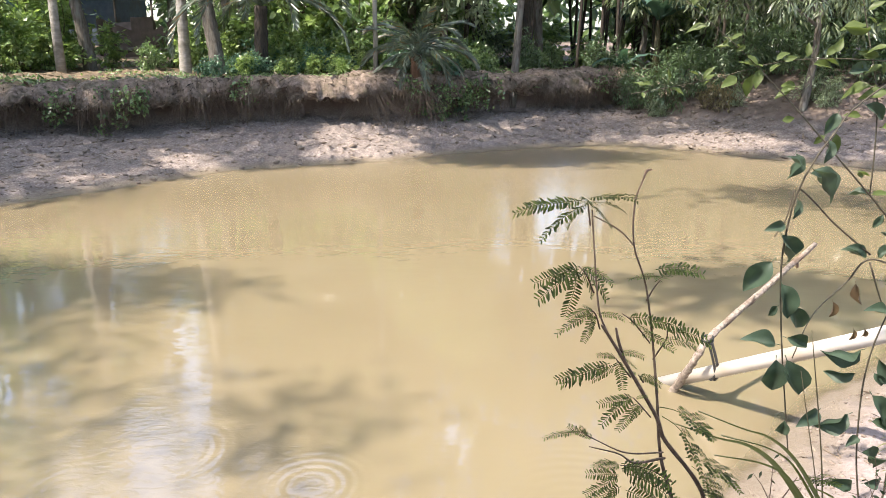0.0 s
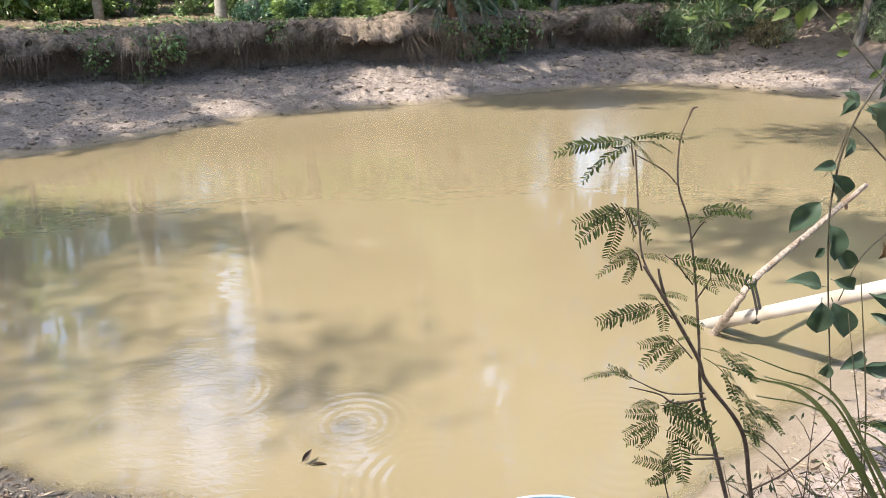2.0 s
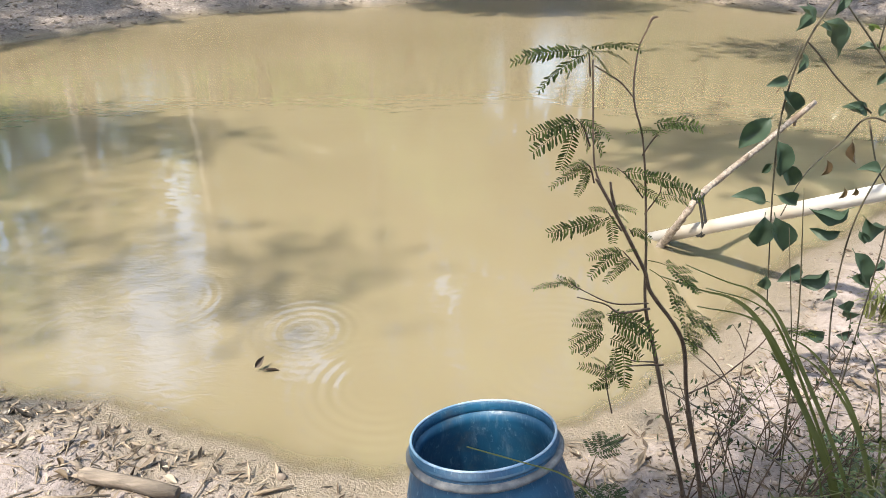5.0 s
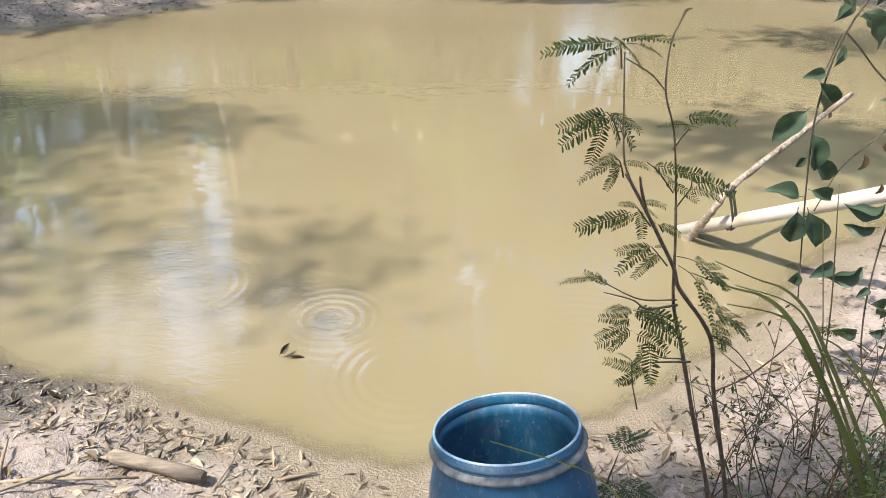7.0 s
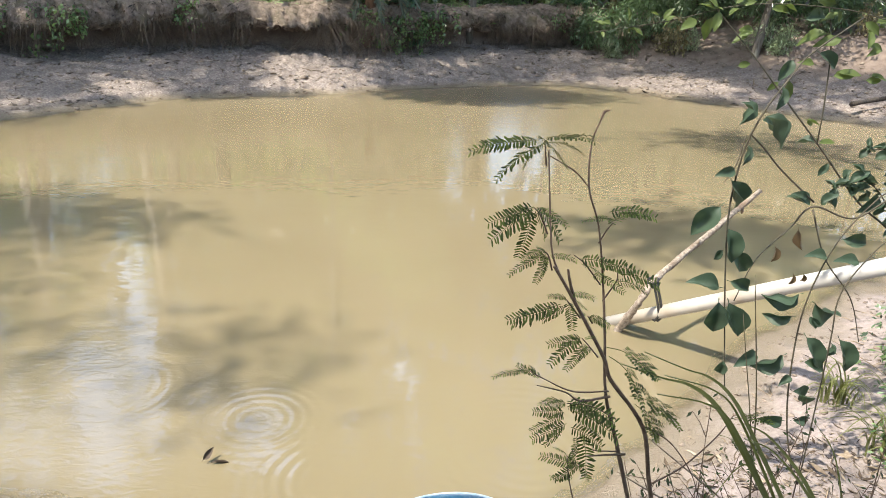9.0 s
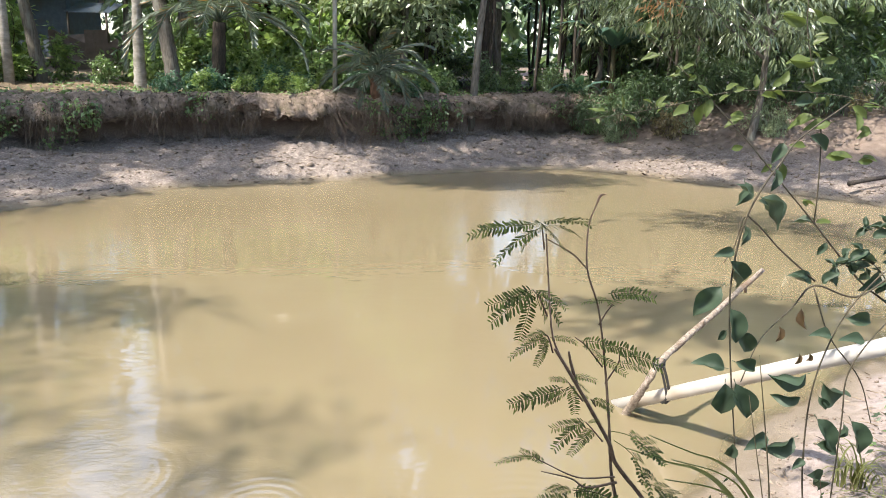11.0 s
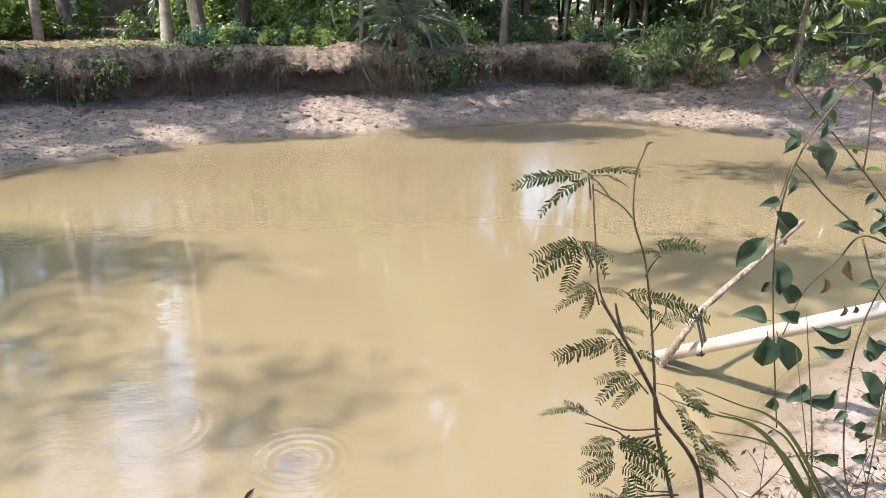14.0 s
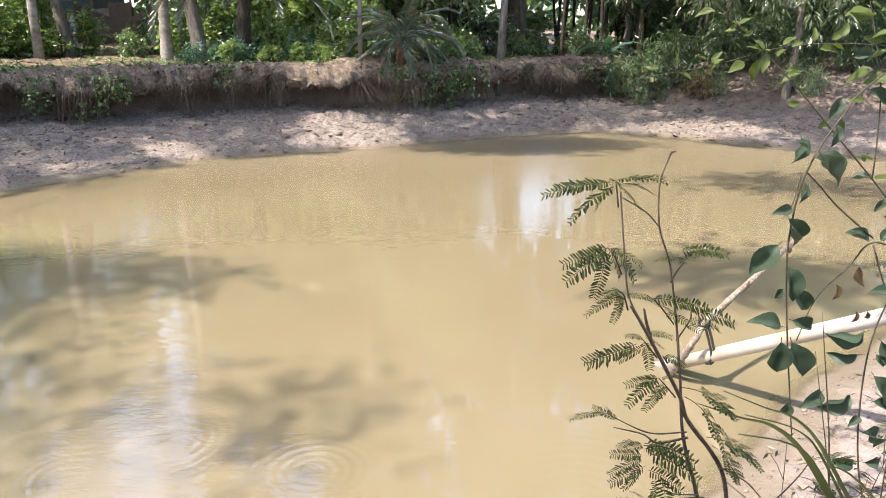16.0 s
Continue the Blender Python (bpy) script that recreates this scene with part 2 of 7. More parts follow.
POLEWOOD = surface("pole_wood", (0.18, 0.175, 0.15), (0.34, 0.335, 0.295), 7, 0.8, stain=(0.13, 0.12, 0.10), bumps=0.5, dist=0.01, stretch=(2, 2, 0.4))
BARK_RED = surface("red_bark", (0.062, 0.031, 0.0186), (0.136, 0.0744, 0.0434), 9, 0.9, bumps=1.0, dist=0.03, stretch=(3, 3, 0.6))
STEM = surface("green_stem", (0.0434, 0.0372, 0.0186), (0.105, 0.0868, 0.0434), 30, 0.7)
STEM_BROWN = surface("brown_stem", (0.0558, 0.0341, 0.0217), (0.13, 0.0868, 0.0558), 40, 0.75)
VINE = surface("vine_stem", (0.025, 0.022, 0.013), (0.07, 0.058, 0.034), 30, 0.75)
LEAF_MANGO = foliage("long_leaf", (0.055, 0.083, 0.042), (0.34, 0.4, 0.27), 0.26, 0.3)
LEAF_DARK = foliage("dark_leaf", (0.041, 0.0707, 0.0365), (0.151, 0.233, 0.116), 0.4, 0.28)
LEAF_BROAD = foliage("broad_leaf", (0.0578, 0.106, 0.0418), (0.23, 0.33, 0.143), 0.4, 0.35)
# lighter than the leaf itself, sunlight on the foliage put into the colour
LEAF_BRIGHT = foliage("bright_leaf", (0.105, 0.175, 0.05), (0.33, 0.43, 0.17), 0.4, 0.4)
LEAF_PALE = foliage("pale_leaf", (0.134, 0.175, 0.108), (0.362, 0.42, 0.274), 0.35, 0.3)
LEAF_BLUE = foliage("bluish_leaf", (0.041, 0.103, 0.0722), (0.14, 0.258, 0.173), 0.45, 0.3)
LEAF_RED = foliage("young_red_leaf", (0.3, 0.135, 0.06), (0.5, 0.31, 0.16), 0.4, 0.35)
LEAF_PALM = foliage("palm_leaf", (0.05, 0.076, 0.058), (0.18, 0.225, 0.18), 0.36, 0.2, dead=0.06)
LEAF_BANANA = foliage("banana_leaf", (0.035, 0.085, 0.072), (0.075, 0.14, 0.112), 0.62, 0.3, gloss=0.3)
LEAF_SAPLING = foliage("sapling_leaf", (0.024, 0.038, 0.01), (0.085, 0.112, 0.026), 0.6, 0.35, 1.6, gloss=0.22)
LEAF_FERN = foliage("seedling_leaf", (0.022, 0.036, 0.017), (0.055, 0.08, 0.034), 0.55, 0.3, gloss=0.3)
LEAF_VINE = foliage("vine_leaf", (0.024, 0.044, 0.03), (0.055, 0.088, 0.054), 0.58, 0.25, gloss=0.45)
LEAF_YOUNG = foliage("young_vine_leaf", (0.05, 0.076, 0.022), (0.11, 0.142, 0.043), 0.5, 0.35, gloss=0.35)
LEAF_OLD = foliage("withered_leaf", (0.066, 0.0363, 0.0132), (0.132, 0.0792, 0.033), 0.7, 0.2)
LEAF_DRY = foliage("drying_leaf", (0.11, 0.085, 0.04), (0.3, 0.25, 0.14), 0.6, 0.3)
GRASS = foliage("grass_blade", (0.075, 0.09, 0.026), (0.19, 0.195, 0.065), 0.5, 0.35)
LITTER = dry_leaf("dry_litter", (0.078, 0.054, 0.033), (0.312, 0.252, 0.186))
LITTER_PALE = dry_leaf("bleached_litter", (0.198, 0.156, 0.111), (0.408, 0.348, 0.276))
LITTER_DARK = dry_leaf("dark_litter", (0.015, 0.0102, 0.0072), (0.078, 0.051, 0.03))
CLOD = surface("clods", (0.109, 0.0832, 0.0672), (0.269, 0.218, 0.173), 12, 0.9, bumps=0.8)
LOGWOOD = surface("weathered_log", (0.095, 0.076, 0.058), (0.25, 0.2, 0.158), 22, 0.85, stain=(0.07, 0.055, 0.042), bumps=1.0, dist=0.006, stretch=(0.35, 2, 2))
MUCK = surface("wet_muck", (0.032, 0.0256, 0.0205), (0.102, 0.0832, 0.0672), 14, 0.45, bumps=0.8)
WOOD_DRY = surface("dry_wood", (0.141, 0.102, 0.064), (0.32, 0.256, 0.186), 14, 0.85, stain=(0.096, 0.0704, 0.0512), bumps=0.8, dist=0.01, stretch=(1, 1, 1))
BRANCH = surface("peeling_branch", (0.13, 0.1, 0.076), (0.38, 0.32, 0.262), 34, 0.85, stain=(0.16, 0.11, 0.075), bumps=1.0, dist=0.012)
PVC = surface("pvc", (0.37, 0.35, 0.325), (0.46, 0.44, 0.42), 6, 0.45, stain=(0.30, 0.25, 0.195), bumps=0.08, dist=0.002)
RUBBER = surface("rubber", (0.012, 0.012, 0.013), (0.035, 0.033, 0.03), 40, 0.6)
BLUE = scuffed_plastic("blue_plastic", (0.004, 0.038, 0.088), (0.011, 0.076, 0.145), (0.12, 0.2, 0.27), (0.09, 0.088, 0.078))
BLUE_RIM = surface("scuffed_blue_rim", (0.006, 0.034, 0.075), (0.02, 0.075, 0.13), 30, 0.65, stain=(0.09, 0.13, 0.15), bumps=0.3, dist=0.003)
LIP = surface("worn_lip", (0.16, 0.27, 0.40), (0.42, 0.50, 0.56), 24, 0.55, stain=(0.10, 0.20, 0.31), bumps=0.3, dist=0.002)
RING = surface("grey_ring", (0.055, 0.07, 0.085), (0.23, 0.22, 0.205), 26, 0.85, stain=(0.06, 0.065, 0.07), bumps=0.6, dist=0.004)
TIN = surface("corrugated_tin", (0.52, 0.54, 0.58), (0.68, 0.7, 0.73), 4, 0.45, metal=0.1, stain=(0.192, 0.166, 0.141), bumps=0.1)
BLUEWALL = surface("blue_tin_wall", (0.064, 0.0896, 0.122), (0.102, 0.134, 0.173), 5, 0.6, stain=(0.0832, 0.0832, 0.0832), bumps=0.2)
MUDWALL = surface("mud_plaster", (0.065, 0.05, 0.042), (0.125, 0.098, 0.082), 4, 0.9, stain=(0.0768, 0.0576, 0.0448), bumps=0.5, dist=0.02)
DARKWOOD = surface("dark_wood", (0.03, 0.025, 0.02), (0.08, 0.065, 0.05), 12, 0.85)


# ---------------------------------------------------------------- building helpers
def mesh_np(name, verts, faces, material, smooth=True):
    """A mesh from vertex rows and faces that all have the same number of corners."""
    verts, faces = np.asarray(verts, np.float32), np.asarray(faces, np.int32)
    k = faces.shape[1]
    me = bpy.data.meshes.new(name)
    me.vertices.add(len(verts))
    me.vertices.foreach_set("co", verts.ravel())
    me.loops.add(faces.size)
    me.loops.foreach_set("vertex_index", faces.ravel())
    me.polygons.add(len(faces))
    me.polygons.foreach_set("loop_start", np.arange(0, faces.size, k, dtype=np.int32))
    me.polygons.foreach_set("use_smooth", np.full(len(faces), smooth))
    me.update(calc_edges=True)
    me.validate()
    me.materials.append(material)
    return me


def thing(name, at, label, category, group="", turn=0.0):
    ob = new(name)
    ob.matrix_world = pose(*at, 0, 0, turn)
    ob.empty_display_size = 0.1
    return tagged(ob, label, category, group)


def part(name, me, parent, label="", m=None):
    ob = new(name, me)
    ob.parent = parent
    if m is not None:
        ob.matrix_basis = m
    return tagged(ob, label)


def join(pieces):
    """Several (verts, faces) into one."""
    vs, fs, n = [], [], 0
    for v, f in pieces:
        vs.append(np.asarray(v, float))
        fs.append(np.asarray(f, int) + n)
        n += len(v)
    return np.concatenate(vs), np.concatenate(fs)


def smooth_line(pts, per=6):
    """A smooth curve (Catmull-Rom) through a few points."""
    p = np.asarray(pts, float)
    q = np.vstack([2 * p[0] - p[1], p, 2 * p[-1] - p[-2]])
    out = []
    for i in range(1, len(q) - 2):
        for s in np.linspace(0, 1, per, endpoint=False):
            a, b, c, d = q[i - 1], q[i], q[i + 1], q[i + 2]
            out.append(0.5 * (2 * b + (c - a) * s + (2 * a - 5 * b + 4 * c - d) * s * s + (3 * b - 3 * c + d - a) * s ** 3))
    out.append(p[-1])
    return np.array(out)


def tube(line, radii, sides=8, rough=0.0, rng=None):
    """A tapered tube along a line; rough makes it knobbly. Quads, closed by a point at each end."""
    p = np.asarray(line, float)
    n = len(p)
    r = np.interp(np.linspace(0, 1, n), np.linspace(0, 1, len(radii)), radii)
    t = np.gradient(p, axis=0)
    t /= np.linalg.norm(t, axis=1)[:, None] + 1e-9
    up = np.array([0.0, 0, 1]) if abs(t[0][2]) < 0.9 else np.array([1.0, 0, 0])
    a = np.cross(t[0], up)
    a /= np.linalg.norm(a)
    vs = []
    ang = np.linspace(0, 2 * np.pi, sides, endpoint=False)
    for i in range(n):
        a = a - t[i] * (a @ t[i])
        a /= np.linalg.norm(a) + 1e-9
        b = np.cross(t[i], a)
        rr = r[i] * (1 + (rng.uniform(-rough, rough, sides) if rng is not None and rough else 0))
        vs.append(p[i] + np.outer(np.cos(ang) * rr, a) + np.outer(np.sin(ang) * rr, b))
    v = np.concatenate(vs)
    i, j = np.meshgrid(np.arange(n - 1), np.arange(sides), indexing="ij")
    i, j = i.ravel(), j.ravel()
    k = (j + 1) % sides
    f = np.stack([i * sides + j, i * sides + k, (i + 1) * sides + k, (i + 1) * sides + j], -1)
    v = np.vstack([v, p[:1], p[-1:]])
    j = np.arange(0, sides, 2)
    m0, m1 = n * sides, n * sides + 1
    c0 = np.stack([(j + 2) % sides, (j + 1) % sides, j, np.full_like(j, m0)], -1)
    c1 = np.stack([j, (j + 1) % sides, (j + 2) % sides, np.full_like(j, m1 - (n - 1) * sides)], -1) + (n - 1) * sides
    return v, np.vstack([f, c0, c1])


def unit(a):
    return a / (np.linalg.norm(a, axis=-1, keepdims=True) + 1e-9)


def leaf_cloud(P, D, L, W, rng, fold=0.25, droop=0.15, flat=None):
    """Many leaves: base points, directions, lengths, widths. Each is a folded, drooping blade of four triangles as two quads."""
    n = len(P)
    D = unit(D)
    ref = rng.normal(size=(n, 3)) * 0.55 + (0, 0, 1) if flat is None else rng.normal(size=(n, 3)) * flat + (0, 0, 1)
    S = unit(np.cross(D, ref))
    N = np.cross(S, D)
    L, W = L[:, None], W[:, None]
    down = np.array([0, 0, -1.0])
    mid = P + D * L * 0.5 - N * fold * W * 0.5
    tip = P + D * L + down * droop * L
    l = P + D * L * 0.45 + S * W * 0.5 + down * droop * L * 0.3
    r = P + D * L * 0.45 - S * W * 0.5 + down * droop * L * 0.3
    v = np.stack([P, l, tip, r, mid], 1).reshape(-1, 3)
    o = np.arange(n)[:, None] * 5
    f = np.concatenate([o + [0, 4, 2, 1], o + [0, 3, 2, 4]])
    return v, f


def crown_cloud(rng, centre, radii, clumps, per, length, width, spread=0.35, droop=0.25, hollow=0.55, gaps=0.25):
    """A crown: clumps of leaves through an uneven ellipsoid, more of them towards its outside."""
    u = unit(rng.normal(size=(clumps, 3)))
    rad = rng.uniform(hollow, 1.0, clumps) ** 0.6
    bumpy = np.array([1 + gaps * noise.noise(Vector(d) * 1.7 + Vector((centre[0], centre[1], 3.0))) * 1.6 for d in u])
    C = np.asarray(centre) + u * np.asarray(radii) * (rad * bumpy)[:, None]
    way = rng.normal(size=(clumps * per, 3))
    P = np.repeat(C, per, 0) + way * spread * np.array([1, 1, 0.6]) * 0.16 + np.repeat(rng.normal(size=(clumps, 3)), per, 0) * 0.1 * spread
    out = np.repeat(u, per, 0) * 0.45 + unit(way) + (0, 0, -droop)
    n = len(P)
    return leaf_cloud(P, out, length * rng.uniform(0.6, 1.25, n), width * rng.uniform(0.7, 1.2, n), rng)


def blade_mesh(name, material, curl=0.3, fold=0.25, twist=0.0, wide=0.5, wavy=0.0, stations=7, heart=False):
    """One ovate leaf of length 1 along +x, normal +z, with a midrib fold, a curl and a short stalk."""
    s = np.linspace(0, 1, stations)
    prof = np.sin(np.pi * s ** (0.62 if heart else 0.8)) ** 0.85 * (1 - 0.25 * s) * wide * 0.5
    prof[0], prof[-1] = 0.012, 0.004
    vs = []
    for i, (t, w) in enumerate(zip(s, prof)):
        x, z = 0.12 + 0.88 * t * (1 - 0.25 * curl * t), -curl * t * t * 0.6
        a = twist * t
        for k in (-1, -0.5, 0, 0.5, 1):
            y = k * w
            zz = z + abs(k) * w * fold * 1.2 + wavy * w * math.sin(9 * t + 2 * k)
            vs.append((x, y * math.cos(a) - (zz - z) * math.sin(a), z + (zz - z) * math.cos(a) + y * math.sin(a)))
    f = [(i * 5 + j, i * 5 + j + 1, i * 5 + j + 6, i * 5 + j + 5) for i in range(stations - 1) for j in range(4)]
    sv, sf = tube([(0, 0, 0), (0.06, 0, 0.006), (0.14, 0, 0)], (0.012, 0.01, 0.006), 4)
    return mesh_np(name, *join([(vs, f), (sv, sf)]), material)


def frame_along(base, tip, normal, roll=0.0):
    """Pose and scale that lay a unit piece (length along x, face +z) from base to tip."""
    base, tip = Vector(base), Vector(tip)
    x = (tip - base)
    size = x.length
    x.normalize()
    z = Vector(normal) - x * Vector(normal).dot(x)
    z.normalize()
    y = z.cross(x)
    m = Matrix((x, y, z)).transposed().to_4x4()
    return Matrix.Translation(base) @ m @ Matrix.Rotation(roll, 4, "X") @ Matrix.Diagonal((size, size, size, 1))


# ---------------------------------------------------------------- the ground and the pond
# the water's edge, round the pond
SHORE = ((-9.6, 8.6), (-7.0, 11.25), (-5.8, 12.5), (-4.3, 14.15), (-3.2, 14.75), (-2.1, 15.05), (-1.0, 15.6), (0.2, 16.4),
         (1.5, 17.0), (3.0, 17.6), (4.4, 17.7), (5.5, 17.0), (6.5, 16.15), (7.4, 15.4), (8.7, 14.4), (10.2, 12.8),
         (10.6, 10.4), (9.0, 8.5), (6.6, 7.2), (4.8, 6.2), (3.6, 5.4), (2.65, 4.6), (2.05, 4.0), (1.55, 3.5), (1.1, 3.1),
         (0.65, 2.85), (-0.2, 2.55), (-0.8, 2.7), (-1.4, 2.87), (-1.95, 3.0), (-2.6, 3.15), (-4.2, 3.6), (-6.5, 4.3), (-9.2, 5.8))
# the foot of the far bank
BANK = ((-22, 9.5), (-14, 12.9), (-9.2, 15.2), (-5.0, 17.1), (-1.1, 18.4), (1.0, 19.3), (3.3, 20.5), (4.7, 21.2), (6.5, 21.3), (9.0, 19.7), (12, 17.2), (16, 13.5), (24, 8))


def closed_line(pts, per=5):
    p = np.array(pts)
    return smooth_line(np.vstack([p[-2:], p, p[:3]]), per)[2 * per:-(2 * per)]


def value_noise(x, y, seed):
    xi, yi = np.floor(x).astype(np.int64), np.floor(y).astype(np.int64)
    xf, yf = x - xi, y - yi
    def h(a, b):
        n = (a * 374761393 + b * 668265263 + seed * 1442695) & 0x7FFFFFFF
        n = ((n ^ (n >> 13)) * 1274126177) & 0x7FFFFFFF
        return ((n ^ (n >> 16)) & 0xFFFF) / 65535.0
    u, v = xf * xf * (3 - 2 * xf), yf * yf * (3 - 2 * yf)
    return (h(xi, yi) * (1 - u) + h(xi + 1, yi) * u) * (1 - v) + (h(xi, yi + 1) * (1 - u) + h(xi + 1, yi + 1) * u) * v - 0.5


def fbm(x, y, scale, octaves, seed):
    out, amp = np.zeros_like(x), 1.0
    for k in range(octaves):
        out += amp * value_noise(x * scale * 2 ** k + 17 * k, y * scale * 2 ** k + 5 * k, seed + k)
        amp *= 0.5
    return out


def line_distance(x, y, line, closed):
    """Distance to a line, and on which side: positive outside a closed one, or beyond (+y of) an open one."""
    best = np.full(x.shape, 1e9)
    inside = np.zeros(x.shape, bool)
    side = np.zeros(x.shape)
    n = len(line)
    for i in range(n if closed else n - 1):
        ax, ay = line[i]
        bx, by = line[(i + 1) % n]
        dx, dy = bx - ax, by - ay
        t = np.clip(((x - ax) * dx + (y - ay) * dy) / (dx * dx + dy * dy + 1e-12), 0, 1)
        d = np.hypot(x - ax - t * dx, y - ay - t * dy)
        if closed:
            cross = ((ay > y) != (by > y)) & (x < (bx - ax) * (y - ay) / (by - ay + 1e-12) + ax)
            inside ^= cross
        else:
            s = np.where((dx * (y - ay) - dy * (x - ax)) >= 0, 1.0, -1.0)
            side = np.where(d < best, s, side)
        best = np.minimum(best, d)
    return np.where(inside, -best, best) if closed else best * side


SHORE_LINE, BANK_LINE = closed_line(SHORE), smooth_line(BANK, 5)


def ease(t):
    t = np.clip(t, 0, 1)
    return t * t * (3 - 2 * t)


def ground_height(x, y):
    """Height of the ground, and how much of it takes the dark earth colour."""
    x, y = np.asarray(x, float), np.asarray(y, float)
    d = line_distance(x, y, SHORE_LINE, True) + 0.10 * fbm(x, y, 1.1, 3, 5) + 0.08 * fbm(x, y, 4.5, 4, 7)
    b = line_distance(x, y, BANK_LINE, False)
    dl = np.maximum(d, 0)
    far_share = dl / np.maximum(dl - np.minimum(b, 0) + 1e-6, 0.2)
    ramp_w = 0.35 + 3.2 * ease((x - 4.6) / 2.2)
    rise = ease((b - 0.1 + 0.62 * ramp_w * ease((x - 4.6) / 2.2)) / ramp_w)
    z_far = 0.62 * np.clip(far_share, 0, 1) ** 0.9 * (1 - rise) + 1.55 * rise + 0.012 * np.clip(b, 0, 60)
    z_near = np.where(dl < 4, 0.12 * dl + 0.11 * dl ** 2, 2.24)
    z_near = np.minimum(z_near, 1.15 + 0.2 * np.tanh(np.maximum(dl - 2.9, 0)))
    w = ease((y - 8.0) / 3.0)
    z = np.where(d > 0, z_near * (1 - w) + z_far * w, np.maximum(0.22 * d, -0.9))
    # second term darkens the right slope, its shade put into the colour
    cliff_slope_shade = np.maximum(rise * (1 - rise) * 4 * w * (1 - ease((x - 4.6) / 2.0)), w * ease((x - 4.6) / 1.6) * ease((b + 1.9) / 0.9))
    rough = np.clip(d / 0.35, 0.12, 1) * (0.15 + 0.85 * ease((y + 1.3) / 1.2))
    z = z + rough * (0.075 * fbm(x, y, 1.6, 3, 11) + 0.075 * fbm(x, y, 6.0, 4, 23) * (0.55 + 0.45 * w) + 0.03 * np.abs(fbm(x, y, 9.0, 3, 27))) * (1 - 0.6 * ease((y - 21) / 3))
    z = z + w * rise * 0.12 * fbm(x, y, 0.7, 3, 31)
    return z, cliff_slope_shade


def axis_steps(spans):
    out = [np.arange(a, b, s) for a, b, s in spans]
    return np.concatenate(out)


def build_ground():
    xs = axis_steps(((-700, -120, 60), (-120, -40, 8), (-40, -14, 0.6), (-14, -4, 0.09), (-4, 4.6, 0.035), (4.6, 14, 0.09), (14, 40, 0.6), (40, 120, 8), (120, 760, 60)))
    ys = axis_steps(((-700, -60, 60), (-60, -8, 4), (-8, -0.5, 0.25), (-0.5, 5.2, 0.035), (5.2, 7, 0.09), (7, 10.5, 0.25), (10.5, 22.5, 0.075), (22.5, 50, 0.5), (50, 130, 8), (130, 760, 60)))
    X, Y = np.meshgrid(xs, ys)
    z, cliff_slope_shade = ground_height(X.ravel(), Y.ravel())
    nx, ny = len(xs), len(ys)
    i, j = np.meshgrid(np.arange(nx - 1), np.arange(ny - 1))
    i, j = i.ravel(), j.ravel()
    f = np.stack([j * nx + i, j * nx + i + 1, (j + 1) * nx + i + 1, (j + 1) * nx + i], -1)
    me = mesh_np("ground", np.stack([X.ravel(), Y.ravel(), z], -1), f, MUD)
    a = me.attributes.new("cliff_slope_shade", "FLOAT", "POINT")
    a.data.foreach_set("value", np.clip(cliff_slope_shade, 0, 1).astype(np.float32))
    tagged(new("ground", me), "pale cracked mud banks strewn with litter", "ground", kind="structure")


def build_water():
    xs = axis_steps(((-13, -4, 0.3), (-4, -2.8, 0.03), (-2.8, 1.5, 0.0125), (1.5, 2.4, 0.03), (2.4, 5, 0.06), (5, 14.1, 0.3)))
    ys = axis_steps(((1.9, 2.5, 0.03), (2.5, 4.7, 0.0125), (4.7, 5.4, 0.03), (5.4, 6.5, 0.06), (6.5, 19.6, 0.3)))
    X, Y = np.meshgrid(xs, ys)
    x, y = X.ravel(), Y.ravel()
    z, _ = ground_height(x, y)
    murk = 1 - np.exp(-np.maximum(-z, 0) / 0.014)
    # rings that spread from a few spots near the bank
    h = np.zeros_like(x)
    for cx, cy, r in ((-1.78, 4.1, 0.62), (-2.25, 3.72, 0.5), (-0.8, 3.75, 0.55), (0.75, 3.45, 1.0), (-0.3, 3.2, 0.7), (0.2, 3.0, 0.5)):
        q = np.hypot(x - cx, y - cy)
        wave = 0.055 + 0.03 * r
        h += 0.011 * wave * np.cos(q * 2 * np.pi / wave) * np.exp(-((q - r * 0.45) / (r * 0.28)) ** 2) * np.clip(0.45 + 1.9 * fbm(x, y, 1.6, 2, 97), 0, 1.3)
    nx, ny = len(xs), len(ys)
    i, j = np.meshgrid(np.arange(nx - 1), np.arange(ny - 1))
    i, j = i.ravel(), j.ravel()
    f = np.stack([j * nx + i, j * nx + i + 1, (j + 1) * nx + i + 1, (j + 1) * nx + i], -1)
    me = mesh_np("water", np.stack([x, y, h], -1), f, WATER)
    a = me.attributes.new("murk", "FLOAT", "POINT")
    a.data.foreach_set("value", np.clip(murk, 0.0, 1).astype(np.float32))
    tagged(new("water", me), "still muddy brown pond water with faint ripples", "water", kind="structure")


def bank_frame(line, step):
    """Points every step along the far bank, with the way outwards (towards the pond)."""
    seg = np.linalg.norm(np.diff(line, axis=0), axis=1)
    s = np.r_[0, np.cumsum(seg)]
    u = np.arange(0, s[-1], step)
    p = np.stack([np.interp(u, s, line[:, 0]), np.interp(u, s, line[:, 1])], -1)
    t = unit(np.gradient(p, axis=0))
    return p, np.stack([t[:, 1], -t[:, 0]], -1)


